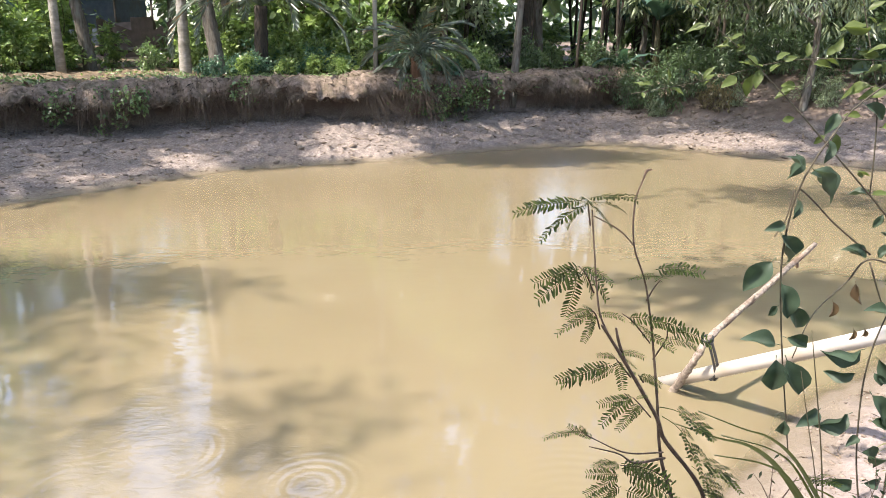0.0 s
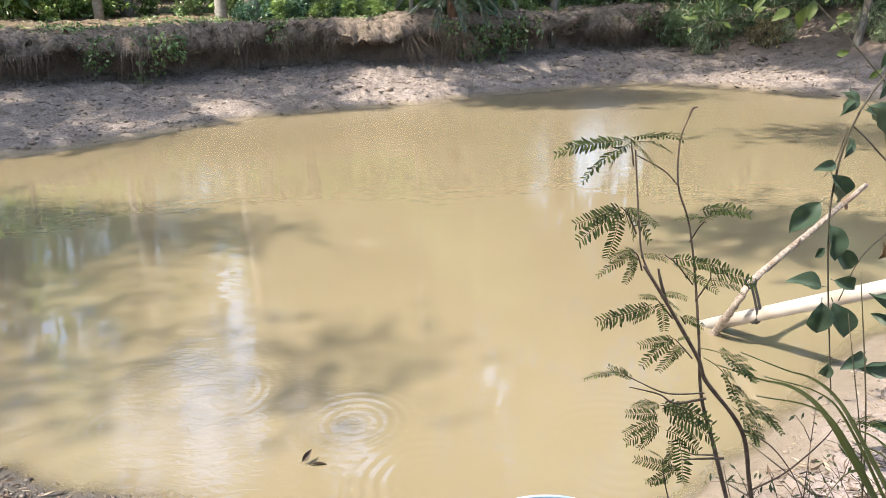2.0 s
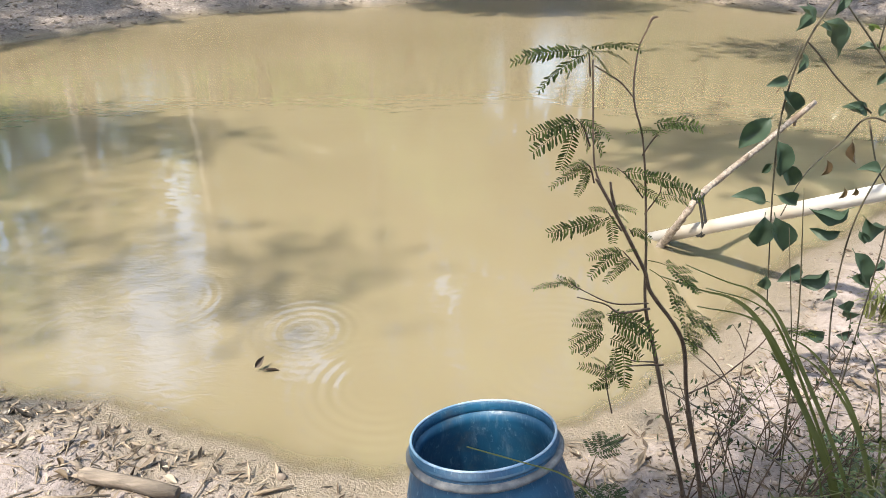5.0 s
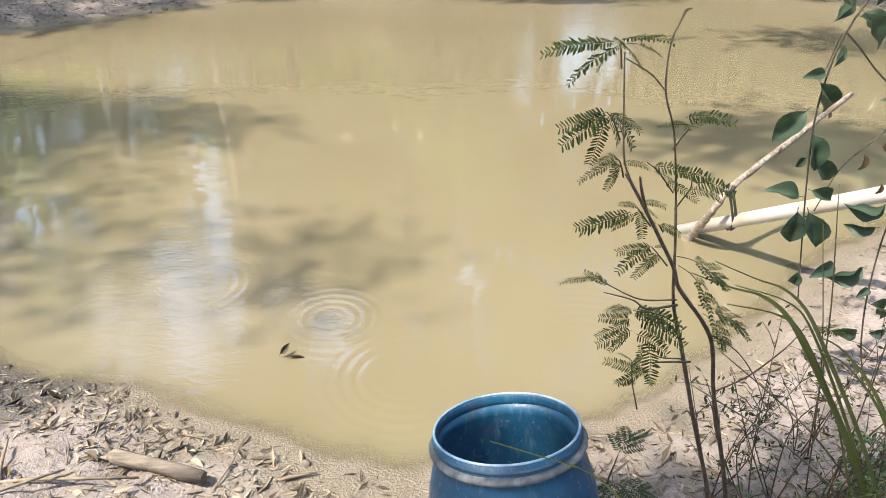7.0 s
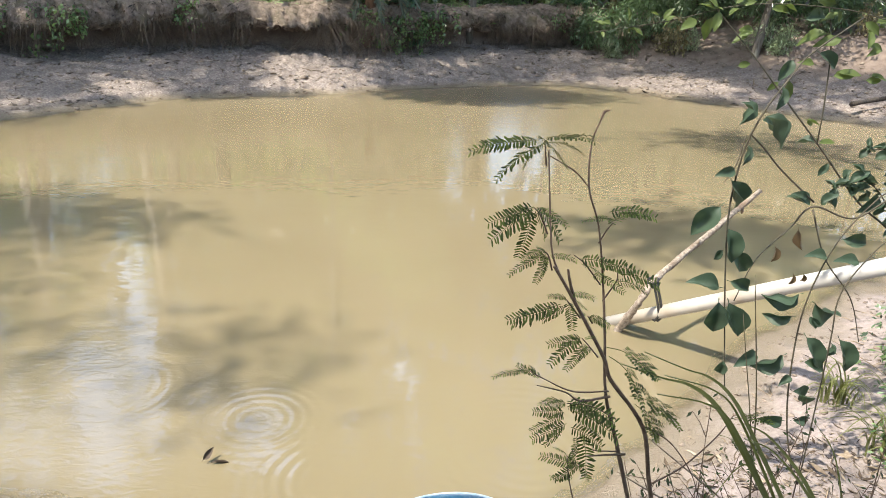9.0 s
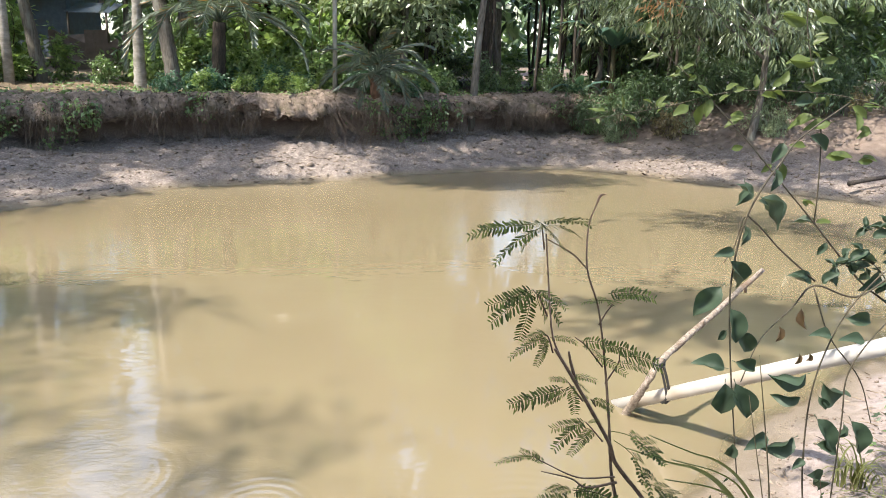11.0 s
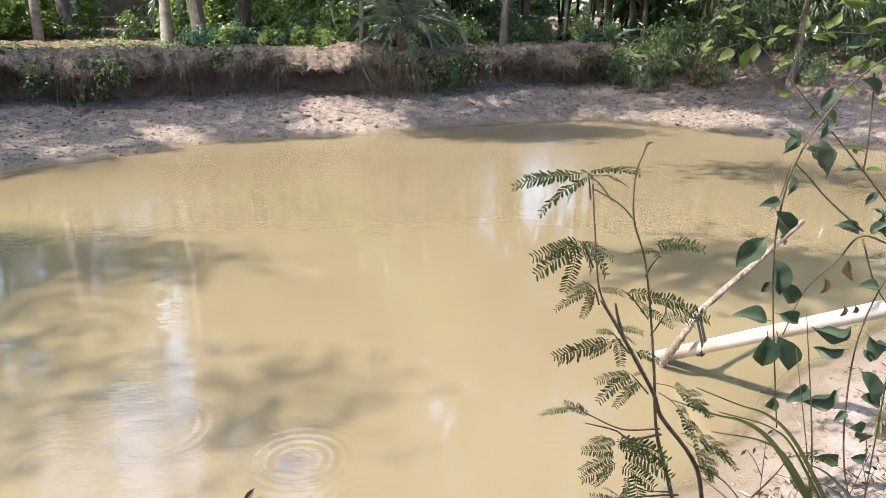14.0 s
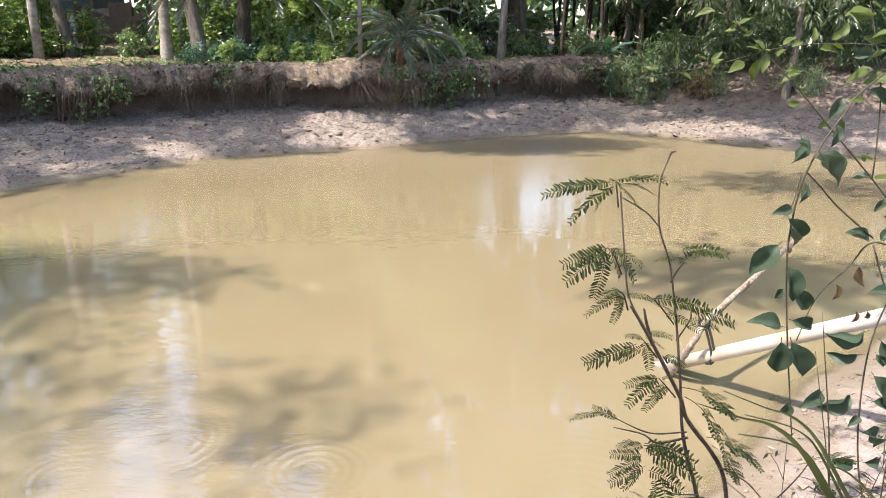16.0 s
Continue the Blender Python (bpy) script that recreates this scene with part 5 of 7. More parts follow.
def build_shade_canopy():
    """Unseen high crowns added over the pond; the sun comes through openings set where its patches lie on the far bank.
    """
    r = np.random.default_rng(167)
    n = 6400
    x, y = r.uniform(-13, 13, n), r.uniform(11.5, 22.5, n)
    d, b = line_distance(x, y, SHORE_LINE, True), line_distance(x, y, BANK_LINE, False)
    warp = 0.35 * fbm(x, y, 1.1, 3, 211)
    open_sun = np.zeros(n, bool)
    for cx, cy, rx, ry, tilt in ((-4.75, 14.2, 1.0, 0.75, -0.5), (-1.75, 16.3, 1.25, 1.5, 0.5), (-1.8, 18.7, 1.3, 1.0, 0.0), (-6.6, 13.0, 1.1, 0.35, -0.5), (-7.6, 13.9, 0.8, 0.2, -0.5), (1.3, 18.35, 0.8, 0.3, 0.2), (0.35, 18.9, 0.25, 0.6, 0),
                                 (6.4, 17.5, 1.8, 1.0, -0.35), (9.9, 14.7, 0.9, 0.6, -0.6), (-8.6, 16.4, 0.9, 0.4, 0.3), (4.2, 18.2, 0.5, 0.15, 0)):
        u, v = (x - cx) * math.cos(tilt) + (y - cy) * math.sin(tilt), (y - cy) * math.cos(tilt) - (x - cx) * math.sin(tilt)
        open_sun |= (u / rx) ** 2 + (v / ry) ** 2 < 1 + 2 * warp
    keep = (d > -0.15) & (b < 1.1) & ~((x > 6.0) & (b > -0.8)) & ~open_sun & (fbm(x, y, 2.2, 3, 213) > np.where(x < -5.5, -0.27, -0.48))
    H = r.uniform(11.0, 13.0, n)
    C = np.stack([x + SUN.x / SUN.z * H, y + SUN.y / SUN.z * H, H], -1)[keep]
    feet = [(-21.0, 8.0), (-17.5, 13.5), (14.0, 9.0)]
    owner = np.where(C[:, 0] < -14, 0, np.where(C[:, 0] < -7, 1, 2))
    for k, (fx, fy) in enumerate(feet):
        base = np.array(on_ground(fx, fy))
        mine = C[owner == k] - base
        ob = thing("spreading_tree", base, "unseen spreading tree added to cast shade on the far bank", "tree", SHADE)
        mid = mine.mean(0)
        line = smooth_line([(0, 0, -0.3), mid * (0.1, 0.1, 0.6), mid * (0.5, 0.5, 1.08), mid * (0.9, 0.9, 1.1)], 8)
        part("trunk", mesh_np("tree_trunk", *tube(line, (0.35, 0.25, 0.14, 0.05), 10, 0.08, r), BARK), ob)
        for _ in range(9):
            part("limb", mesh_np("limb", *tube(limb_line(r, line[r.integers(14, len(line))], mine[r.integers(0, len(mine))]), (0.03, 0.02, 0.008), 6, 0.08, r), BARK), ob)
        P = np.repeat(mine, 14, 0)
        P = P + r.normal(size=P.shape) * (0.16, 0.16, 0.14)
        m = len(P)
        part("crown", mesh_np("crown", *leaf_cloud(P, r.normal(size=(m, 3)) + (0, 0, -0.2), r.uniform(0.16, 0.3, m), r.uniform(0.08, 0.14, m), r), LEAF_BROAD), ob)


# tall trees added behind the bank; tops set by camera angles close the sky but for a few gaps
def build_tall_trees():
    r = np.random.default_rng(171)
    feet = [(-20.5, 27.5), (-15.8, 24.6), (-9.2, 27.0), (-8.6, 25.2), (-6.6, 23.4), (-3.6, 25.4), (-1.0, 23.6), (1.3, 26.0), (3.1, 24.3), (6.6, 25.2), (9.6, 23.6), (12.6, 24.8), (16.4, 21.6)]
    n = 6600
    az, d, el = np.radians(r.uniform(-42, 40, n)), r.uniform(22.8, 27.5, n), np.radians(r.uniform(13, 50, n))
    side = az < radians(-34.5)
    d, el = np.where(side, d + 9, d), np.where(side, 0.3 + (el - 0.3) * 0.6, el)
    C = np.stack([d * np.sin(az), d * np.cos(az), d * np.tan(el) - 2.56], -1)
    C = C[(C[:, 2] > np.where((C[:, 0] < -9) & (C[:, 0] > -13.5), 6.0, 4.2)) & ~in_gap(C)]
    owner = np.argmin(np.hypot(C[:, :1] - np.array([f[0] for f in feet]), 0.6 * (C[:, 1:2] - np.array([f[1] for f in feet]))), 1)
    for k, (x, y) in enumerate(feet):
        base = np.array(on_ground(x, y))
        mine = C[owner == k] - base
        ob = thing("tall_tree", base, "very tall slender tree with a high leafy crown", "tree", "tall trees behind the bank")
        h = 17.0 + r.uniform(0, 3)
        line = smooth_line([(0, 0, -0.2), (r.normal() * 0.2, 0, h * 0.35), (r.normal() * 0.3, 0.2, h * 0.7), (r.normal() * 0.4, 0, h)], 6)
        part("trunk", mesh_np("tree_trunk", *tube(line, (0.15, 0.11, 0.09, 0.04), 9, 0.08, r), (BARK, BARK_DARK)[k % 2]), ob)
        for _ in range(6):
            a, b = line[r.integers(8, len(line))], mine[r.integers(0, len(mine))]
            if b[2] > a[2] - 1:
                part("limb", mesh_np("limb", *tube(limb_line(r, a, b), (0.04, 0.03, 0.01), 6, 0.08, r), BARK), ob)
        P = np.repeat(mine, 13, 0)
        P = P + r.normal(size=P.shape) * (0.24, 0.3, 0.2)
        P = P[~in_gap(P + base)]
        m = len(P)
        v, f = leaf_cloud(P, r.normal(size=(m, 3)) + (0, 0, -0.3), r.uniform(0.28, 0.5, m), r.uniform(0.13, 0.24, m), r)
        part("crown", mesh_np("crown", v, f, (LEAF_DARK, LEAF_BROAD)[k % 2]), ob)


# ---------------------------------------------------------------- the house
def box_np(a, b):
    (x0, y0, z0), (x1, y1, z1) = a, b
    v = [(x0, y0, z0), (x1, y0, z0), (x1, y1, z0), (x0, y1, z0), (x0, y0, z1), (x1, y0, z1), (x1, y1, z1), (x0, y1, z1)]
    return np.array(v, float), np.array([(0, 3, 2, 1), (4, 5, 6, 7), (0, 1, 5, 4), (1, 2, 6, 5), (2, 3, 7, 6), (3, 0, 4, 7)])


def tin_sheet(w, d, rise, waves):
    """A corrugated sheet, w wide, that falls by rise over d."""
    n = waves * 6
    xs = np.linspace(0, w, n)
    v = []
    for y, z in ((0, 0), (d, rise)):
        for t in (0, 0.006):
            v += [(x, y, z + 0.025 * math.sin(i * 2 * math.pi / 6) + t) for i, x in enumerate(xs)]
    i = np.arange(n - 1)
    q = lambda a, b: np.stack([i + a * n, i + 1 + a * n, i + 1 + b * n, i + b * n], -1)
    return np.array(v), np.vstack([q(1, 3), q(2, 0), q(0, 1), q(3, 2)])


def build_house():
    ob = thing("house", (-16.5, 34.5, 2.5), "small house with blue-grey tin walls and a tin roof", "house")
    part("wall", mesh_np("front_wall", *box_np((-3.4, 0.0, -0.4), (1.7, 0.12, 2.35)), BLUEWALL, False), ob)
    part("wall", mesh_np("side_wall", *box_np((1.58, 0.13, -0.4), (1.7, 3.6, 2.9)), BLUEWALL, False), ob)
    part("wall", mesh_np("back_wall", *box_np((-3.4, 3.61, -0.4), (1.7, 3.73, 2.9)), BLUEWALL, False), ob)
    part("wall", mesh_np("end_wall", *box_np((-3.4, 0.13, -0.4), (-3.28, 3.6, 2.9)), BLUEWALL, False), ob)
    part("roof", mesh_np("front_roof", *tin_sheet(5.9, 2.7, 1.15, 44), TIN, False), ob, "pale corrugated tin roof", pose(-3.8, -0.55, 2.18))
    part("roof", mesh_np("back_roof", *tin_sheet(5.9, 2.7, -1.15, 44), TIN, False), ob, m=pose(-3.8, 2.16, 3.33))
    part("ridge", mesh_np("ridge", *tube([(-3.85, 2.15, 3.36), (2.15, 2.15, 3.36)], (0.06, 0.06), 8), TIN), ob)
    part("veranda_roof", mesh_np("veranda_roof", *tin_sheet(1.9, 1.9, 0.5, 14), BLUEWALL, False), ob, "low dark lean-to roof", pose(1.72, -0.4, 1.55))
    for x in (1.85, 3.5):
        part("post", mesh_np("veranda_post", *tube([(x, -0.3, -0.4), (x, -0.3, 1.58)], (0.05, 0.05), 8), DARKWOOD), ob)
    win = part("window", mesh_np("window", *box_np((-1.2, -0.03, 0.9), (-0.4, -0.003, 1.7)), DARKWOOD, False), ob, "dark wooden shutter")
    part("sill", mesh_np("window_sill", *box_np((-1.28, -0.09, 0.83), (-0.32, -0.003, 0.895)), DARKWOOD, False), win)
    for a, b in ((-1.27, -1.203), (-0.397, -0.33)):
        part("frame", mesh_np("window_frame", *box_np((a, -0.06, 0.9), (b, -0.003, 1.78)), DARKWOOD, False), win)
    ruin = thing("mud_wall", (-12.5, 31.0, 2.0), "low ruined brown mud wall before the house", "wall")
    r = np.random.default_rng(3)
    for a, b, h in ((-1.6, -0.2, 1.05), (-0.2, 0.7, 1.3), (0.7, 1.6, 0.85)):
        v, f = box_np((a + 0.003, 0, -0.3), (b - 0.003, 0.3, h))
        v[4:, 2] += r.normal(size=4) * 0.12
        part("section", mesh_np("wall_section", v, f, MUDWALL, False), ruin)
    # thin dark panel before the wall, in place of a hollow's shade
    part("shade_panel", mesh_np("wall_shade_panel", *box_np((0.95, -0.02, -0.2), (1.45, -0.003, 0.55)), DARKWOOD, False), ruin, "thin dark panel standing in for a shaded hollow")
    heap = thing("log_bench", on_ground(-11.6, 29.2), "rough dark log lying on short stumps", "log")
    part("log", mesh_np("bench_log", *tube([(-1.6, 0, 0.3), (0, 0.05, 0.34), (1.6, 0, 0.28)], (0.1, 0.09, 0.08), 9, 0.1, r), DARKWOOD), heap)
    for x in (-1.3, 1.3):
        part("stump", mesh_np("bench_stump", *tube([(x, 0, -0.1), (x, 0, 0.26)], (0.12, 0.11), 9, 0.1, r), DARKWOOD), heap)


build_house()


# ---------------------------------------------------------------- the near bank
def lathe(profile, sides=64):
    p = np.array(profile, float)
    a = np.linspace(0, 2 * np.pi, sides, endpoint=False)
    v = np.stack([np.outer(p[:, 0], np.cos(a)), np.outer(p[:, 0], np.sin(a)), np.repeat(p[:, 1:], sides, 1)], -1).reshape(-1, 3)
    i, j = np.meshgrid(np.arange(len(p) - 1), np.arange(sides), indexing="ij")
    i, j = i.ravel(), j.ravel()
    k = (j + 1) % sides
    return v, np.stack([i * sides + j, i * sides + k, (i + 1) * sides + k, (i + 1) * sides + j], -1)


def build_barrel():
    ob = thing("barrel", (0.25, 1.65, 0.15), "open blue plastic barrel, scuffed, leaning on the mud", "barrel")
    ob.matrix_world = pose(0.25, 1.65, 0.162, -14, -7.5, 0)
    body = [(0.0, 0.0), (0.20, 0.0), (0.232, 0.012), (0.248, 0.05), (0.272, 0.16), (0.286, 0.30), (0.290, 0.40), (0.286, 0.50), (0.276, 0.58), (0.260, 0.645), (0.247, 0.68), (0.243, 0.70),
            (0.243, 0.775), (0.235, 0.775), (0.233, 0.738), (0.224, 0.735), (0.224, 0.70), (0.246, 0.63), (0.272, 0.50), (0.276, 0.40), (0.270, 0.28), (0.24, 0.06), (0.18, 0.02), (0.0, 0.02)]
    part("body", mesh_np("barrel_body", *lathe(body), BLUE), ob)
    lip = [(0.239 + 0.0045 * math.cos(t), 0.778 + 0.004 * math.sin(t)) for t in np.linspace(0, 2 * math.pi, 10)]
    part("rim", mesh_np("barrel_rim", *lathe(lip), LIP), ob, "thin whitish worn rim")
    inner = [(0.2335, 0.773), (0.231, 0.768), (0.2295, 0.752), (0.231, 0.742), (0.2325, 0.740)]
    part("neck", mesh_np("barrel_neck", *lathe(inner), BLUE), ob, "scuffed teal inner band below the rim")
    band = [(0.2425, 0.757), (0.247, 0.755), (0.2485, 0.751), (0.247, 0.747), (0.2425, 0.745)]
    part("thread", mesh_np("barrel_thread", *lathe(band), BLUE_RIM), ob)
    ring = [(0.243, 0.737), (0.256, 0.735), (0.2625, 0.727), (0.260, 0.718), (0.246, 0.708)]
    part("ring", mesh_np("barrel_ring", *lathe(ring), RING), ob, "grey clamp ring with rust")
    part("water", mesh_np("barrel_water", *lathe([(0.0, 0.30), (0.15, 0.30), (0.2705, 0.30)]), POOL), ob, "blue water standing inside, its pale reflection put into the colour")


# lighter blue than the water itself, its reflection put into the colour
POOL = surface("barrel_water", (0.07, 0.19, 0.33), (0.13, 0.28, 0.42), 3, 0.04, bumps=0.02, dist=0.002)
build_barrel()

PIPE_FOOT, PIPE_HEAD = Vector((1.729, 5.096, 0.0)), Vector((2.474, 3.78, 0.955))
pipe = thing("pipe", PIPE_FOOT, "white plastic pipe slanting from the bank into the water", "pipe")
_d = (PIPE_HEAD - PIPE_FOOT)
_line = [tuple(_d * s) for s in (-0.06, 0.3, 0.7, 1.1, 1.35)]
part("tube", mesh_np("pipe_tube", *tube(_line, (0.049, 0.049), 28), PVC), pipe)

stick = thing("branch", (1.79, 5.0, 0.0), "crooked peeling branch tied across the pipe", "branch")
_r = np.random.default_rng(21)
_l = smooth_line([(-0.10, -0.02, -0.10), (-0.06, -0.07, 0.03), (-0.05, -0.20, 0.20), (-0.02, -0.30, 0.37), (0.06, -0.28, 0.51), (0.21, -0.15, 0.57), (0.63, 0.20, 0.71), (0.95, 0.45, 0.84), (1.19, 0.60, 0.96)], 6)
part("wood", mesh_np("branch_wood", *tube(_l, (0.032, 0.030, 0.025, 0.023, 0.021, 0.020), 9, 0.2, _r), BRANCH), stick)
for s, dx, dz in ((46, 0.05, 0.06), (43, 0.02, -0.06), (34, 0.03, 0.05)):
    a = _l[s]
    part("stub", mesh_np("branch_stub", *tube([a, a + (dx * 0.6, 0, dz * 0.6), a + (dx, 0.01, dz)], (0.016, 0.014, 0.01), 6, 0.1, _r), BRANCH), stick)

tie = thing("tie", (1.852, 4.720, 0.506), "black rubber strip tying the branch to the pipe", "tie")
_wrap = [(0.036 * math.cos(t), 0.036 * math.sin(t), 0.004 * t - 0.03 + 0.3 * 0.036 * math.cos(t)) for t in np.linspace(0, 5 * math.pi, 30)]
part("loop", mesh_np("tie_loop", *tube(_wrap, (0.009, 0.009), 6), RUBBER), tie)
part("strap", mesh_np("tie_strap", *tube(smooth_line([(0.022, -0.030, 0.000), (0.061, -0.040, -0.124), (0.090, -0.035, -0.238), (0.080, 0.001, -0.303), (0.080, 0.061, -0.288)], 5), (0.010, 0.010, 0.011), 6), RUBBER), tie)
part("strap", mesh_np("tie_strap", *tube(smooth_line([(-0.002, -0.030, 0.000), (0.037, -0.040, -0.124), (0.066, -0.035, -0.238), (0.056, 0.001, -0.303), (0.056, 0.061, -0.288)], 5), (0.009, 0.009, 0.010), 6), RUBBER), tie)


# --- the sapling with feathery leaves
def feather_leaf(name, seed, pairs, leaflets, pinna, material, leaflet=0.085, spread=0.75):
    """A twice-feathered leaf of length 1 along +x, drooping at its ends."""
    r = np.random.default_rng(seed)
    pieces = []
    s = np.linspace(0, 1, 8)
    rach = np.stack([0.8 * s, 0.015 * np.sin(5 * s), 0.06 * np.sin(3 * s) - 0.14 * s ** 2], -1)
    pieces.append(tube(rach, (0.009, 0.006, 0.004), 4))
    for k in range(pairs):
        t = 0.28 + 0.70 * (k + 0.5) / pairs
        p = np.array([np.interp(t, s, rach[:, c]) for c in range(3)])
        for side in (-1, 1):
            ln = pinna * (0.75 + 0.5 * math.sin(math.pi * (0.25 + 0.6 * t))) * r.uniform(0.85, 1.1)
            ang = spread * (1.15 - 0.55 * t) * r.uniform(0.85, 1.15)
            d = np.array([math.cos(ang), side * math.sin(ang), 0])
            u = np.linspace(0, 1, 6)
            line = p + np.outer(u * ln, d) + np.outer(u ** 2 * ln * r.uniform(0.08, 0.35), (0, 0, -1))
            pieces.append(tube(line, (0.004, 0.003, 0.002), 4))
            w = np.linspace(0.12, 0.98, leaflets)
            base = np.stack([np.interp(w, u, line[:, c]) for c in range(3)], -1)
            tang = unit(np.stack([np.interp(w, u, np.gradient(line[:, c])) for c in range(3)], -1))
            across = unit(np.cross(tang, (0, 0, 1.0)))
            up = np.cross(across, tang)
            for q in (-1, 1):
                L = leaflet * (0.6 + 0.5 * np.sin(np.pi * (0.15 + 0.75 * w)))[:, None] * r.uniform(0.85, 1.1, (leaflets, 1))
                D = unit(across * q + tang * 0.5 + up * r.uniform(-0.25, 0.15, (leaflets, 1)))
                S = unit(np.cross(up, D))
                W = L * 0.2
                v = np.stack([base, base + D * L * 0.3 + S * W, base + D * L * 0.8 + S * W * 0.9, base + D * L, base + D * L * 0.75 - S * W, base + D * L * 0.25 - S * W * 0.8], 1).reshape(-1, 3)
                o = np.arange(leaflets)[:, None] * 6
                pieces.append((v, np.concatenate([o + [0, 1, 2, 3], o + [0, 3, 4, 5]])))
    return mesh_np(name, *join(pieces), material)


FEATHERS = [feather_leaf("feather_leaf", 401, 3, 8, 0.36, LEAF_SAPLING, 0.105, 0.95), feather_leaf("feather_leaf", 402, 2, 8, 0.44, LEAF_SAPLING, 0.11, 0.8), feather_leaf("feather_leaf", 403, 3, 9, 0.34, LEAF_SAPLING, 0.10, 0.9)]


FERNS = [feather_leaf("fern_leaf", 404, 3, 9, 0.36, LEAF_FERN, 0.10, 0.95), feather_leaf("fern_leaf", 405, 3, 9, 0.38, LEAF_FERN, 0.10, 0.85)]


def pinna_mesh(name, seed, pairs, leaflet, sag, material):
    """One feather of a leaf: a thin rib of length 1 along +x with two rows of narrow leaflets."""
    r = np.random.default_rng(seed)
    u = np.linspace(0, 1, 9)
    rib = np.stack([u, 0.03 * np.sin(4 * u), sag * 4 * u * (1 - u)], -1)
    w = np.linspace(0.06, 0.99, pairs)
    base = np.stack([np.interp(w, u, rib[:, c]) for c in range(3)], -1)
    pieces = [tube(rib, (0.009, 0.006, 0.004), 4)]
    for q in (-1, 1):
        L = leaflet * (0.55 + 0.5 * np.sin(np.pi * (0.2 + 0.7 * w)))[:, None] * r.uniform(0.82, 1.1, (pairs, 1))
        D = unit(np.stack([r.uniform(0.25, 0.6, pairs), np.full(pairs, float(q)), r.uniform(-0.3, 0.1, pairs)], -1))
        S = unit(np.cross((0, 0, 1.0), D))
        W = L * 0.105
        v = np.stack([base, base + D * L * 0.3 + S * W, base + D * L * 0.8 + S * W * 0.9, base + D * L, base + D * L * 0.75 - S * W, base + D * L * 0.25 - S * W * 0.8], 1).reshape(-1, 3)
        o = np.arange(pairs)[:, None] * 6
        pieces.append((v, np.concatenate([o + [0, 1, 2, 3], o + [0, 3, 4, 5]])))
    return mesh_np(name, *join(pieces), material)


PINNAE = [pinna_mesh("pinna", 411 + k, n, ln, sag, LEAF_SAPLING) for k, (n, ln, sag) in enumerate(((16, 0.2, 0.07), (15, 0.23, 0.10), (17, 0.18, 0.04), (14, 0.22, 0.08)))]


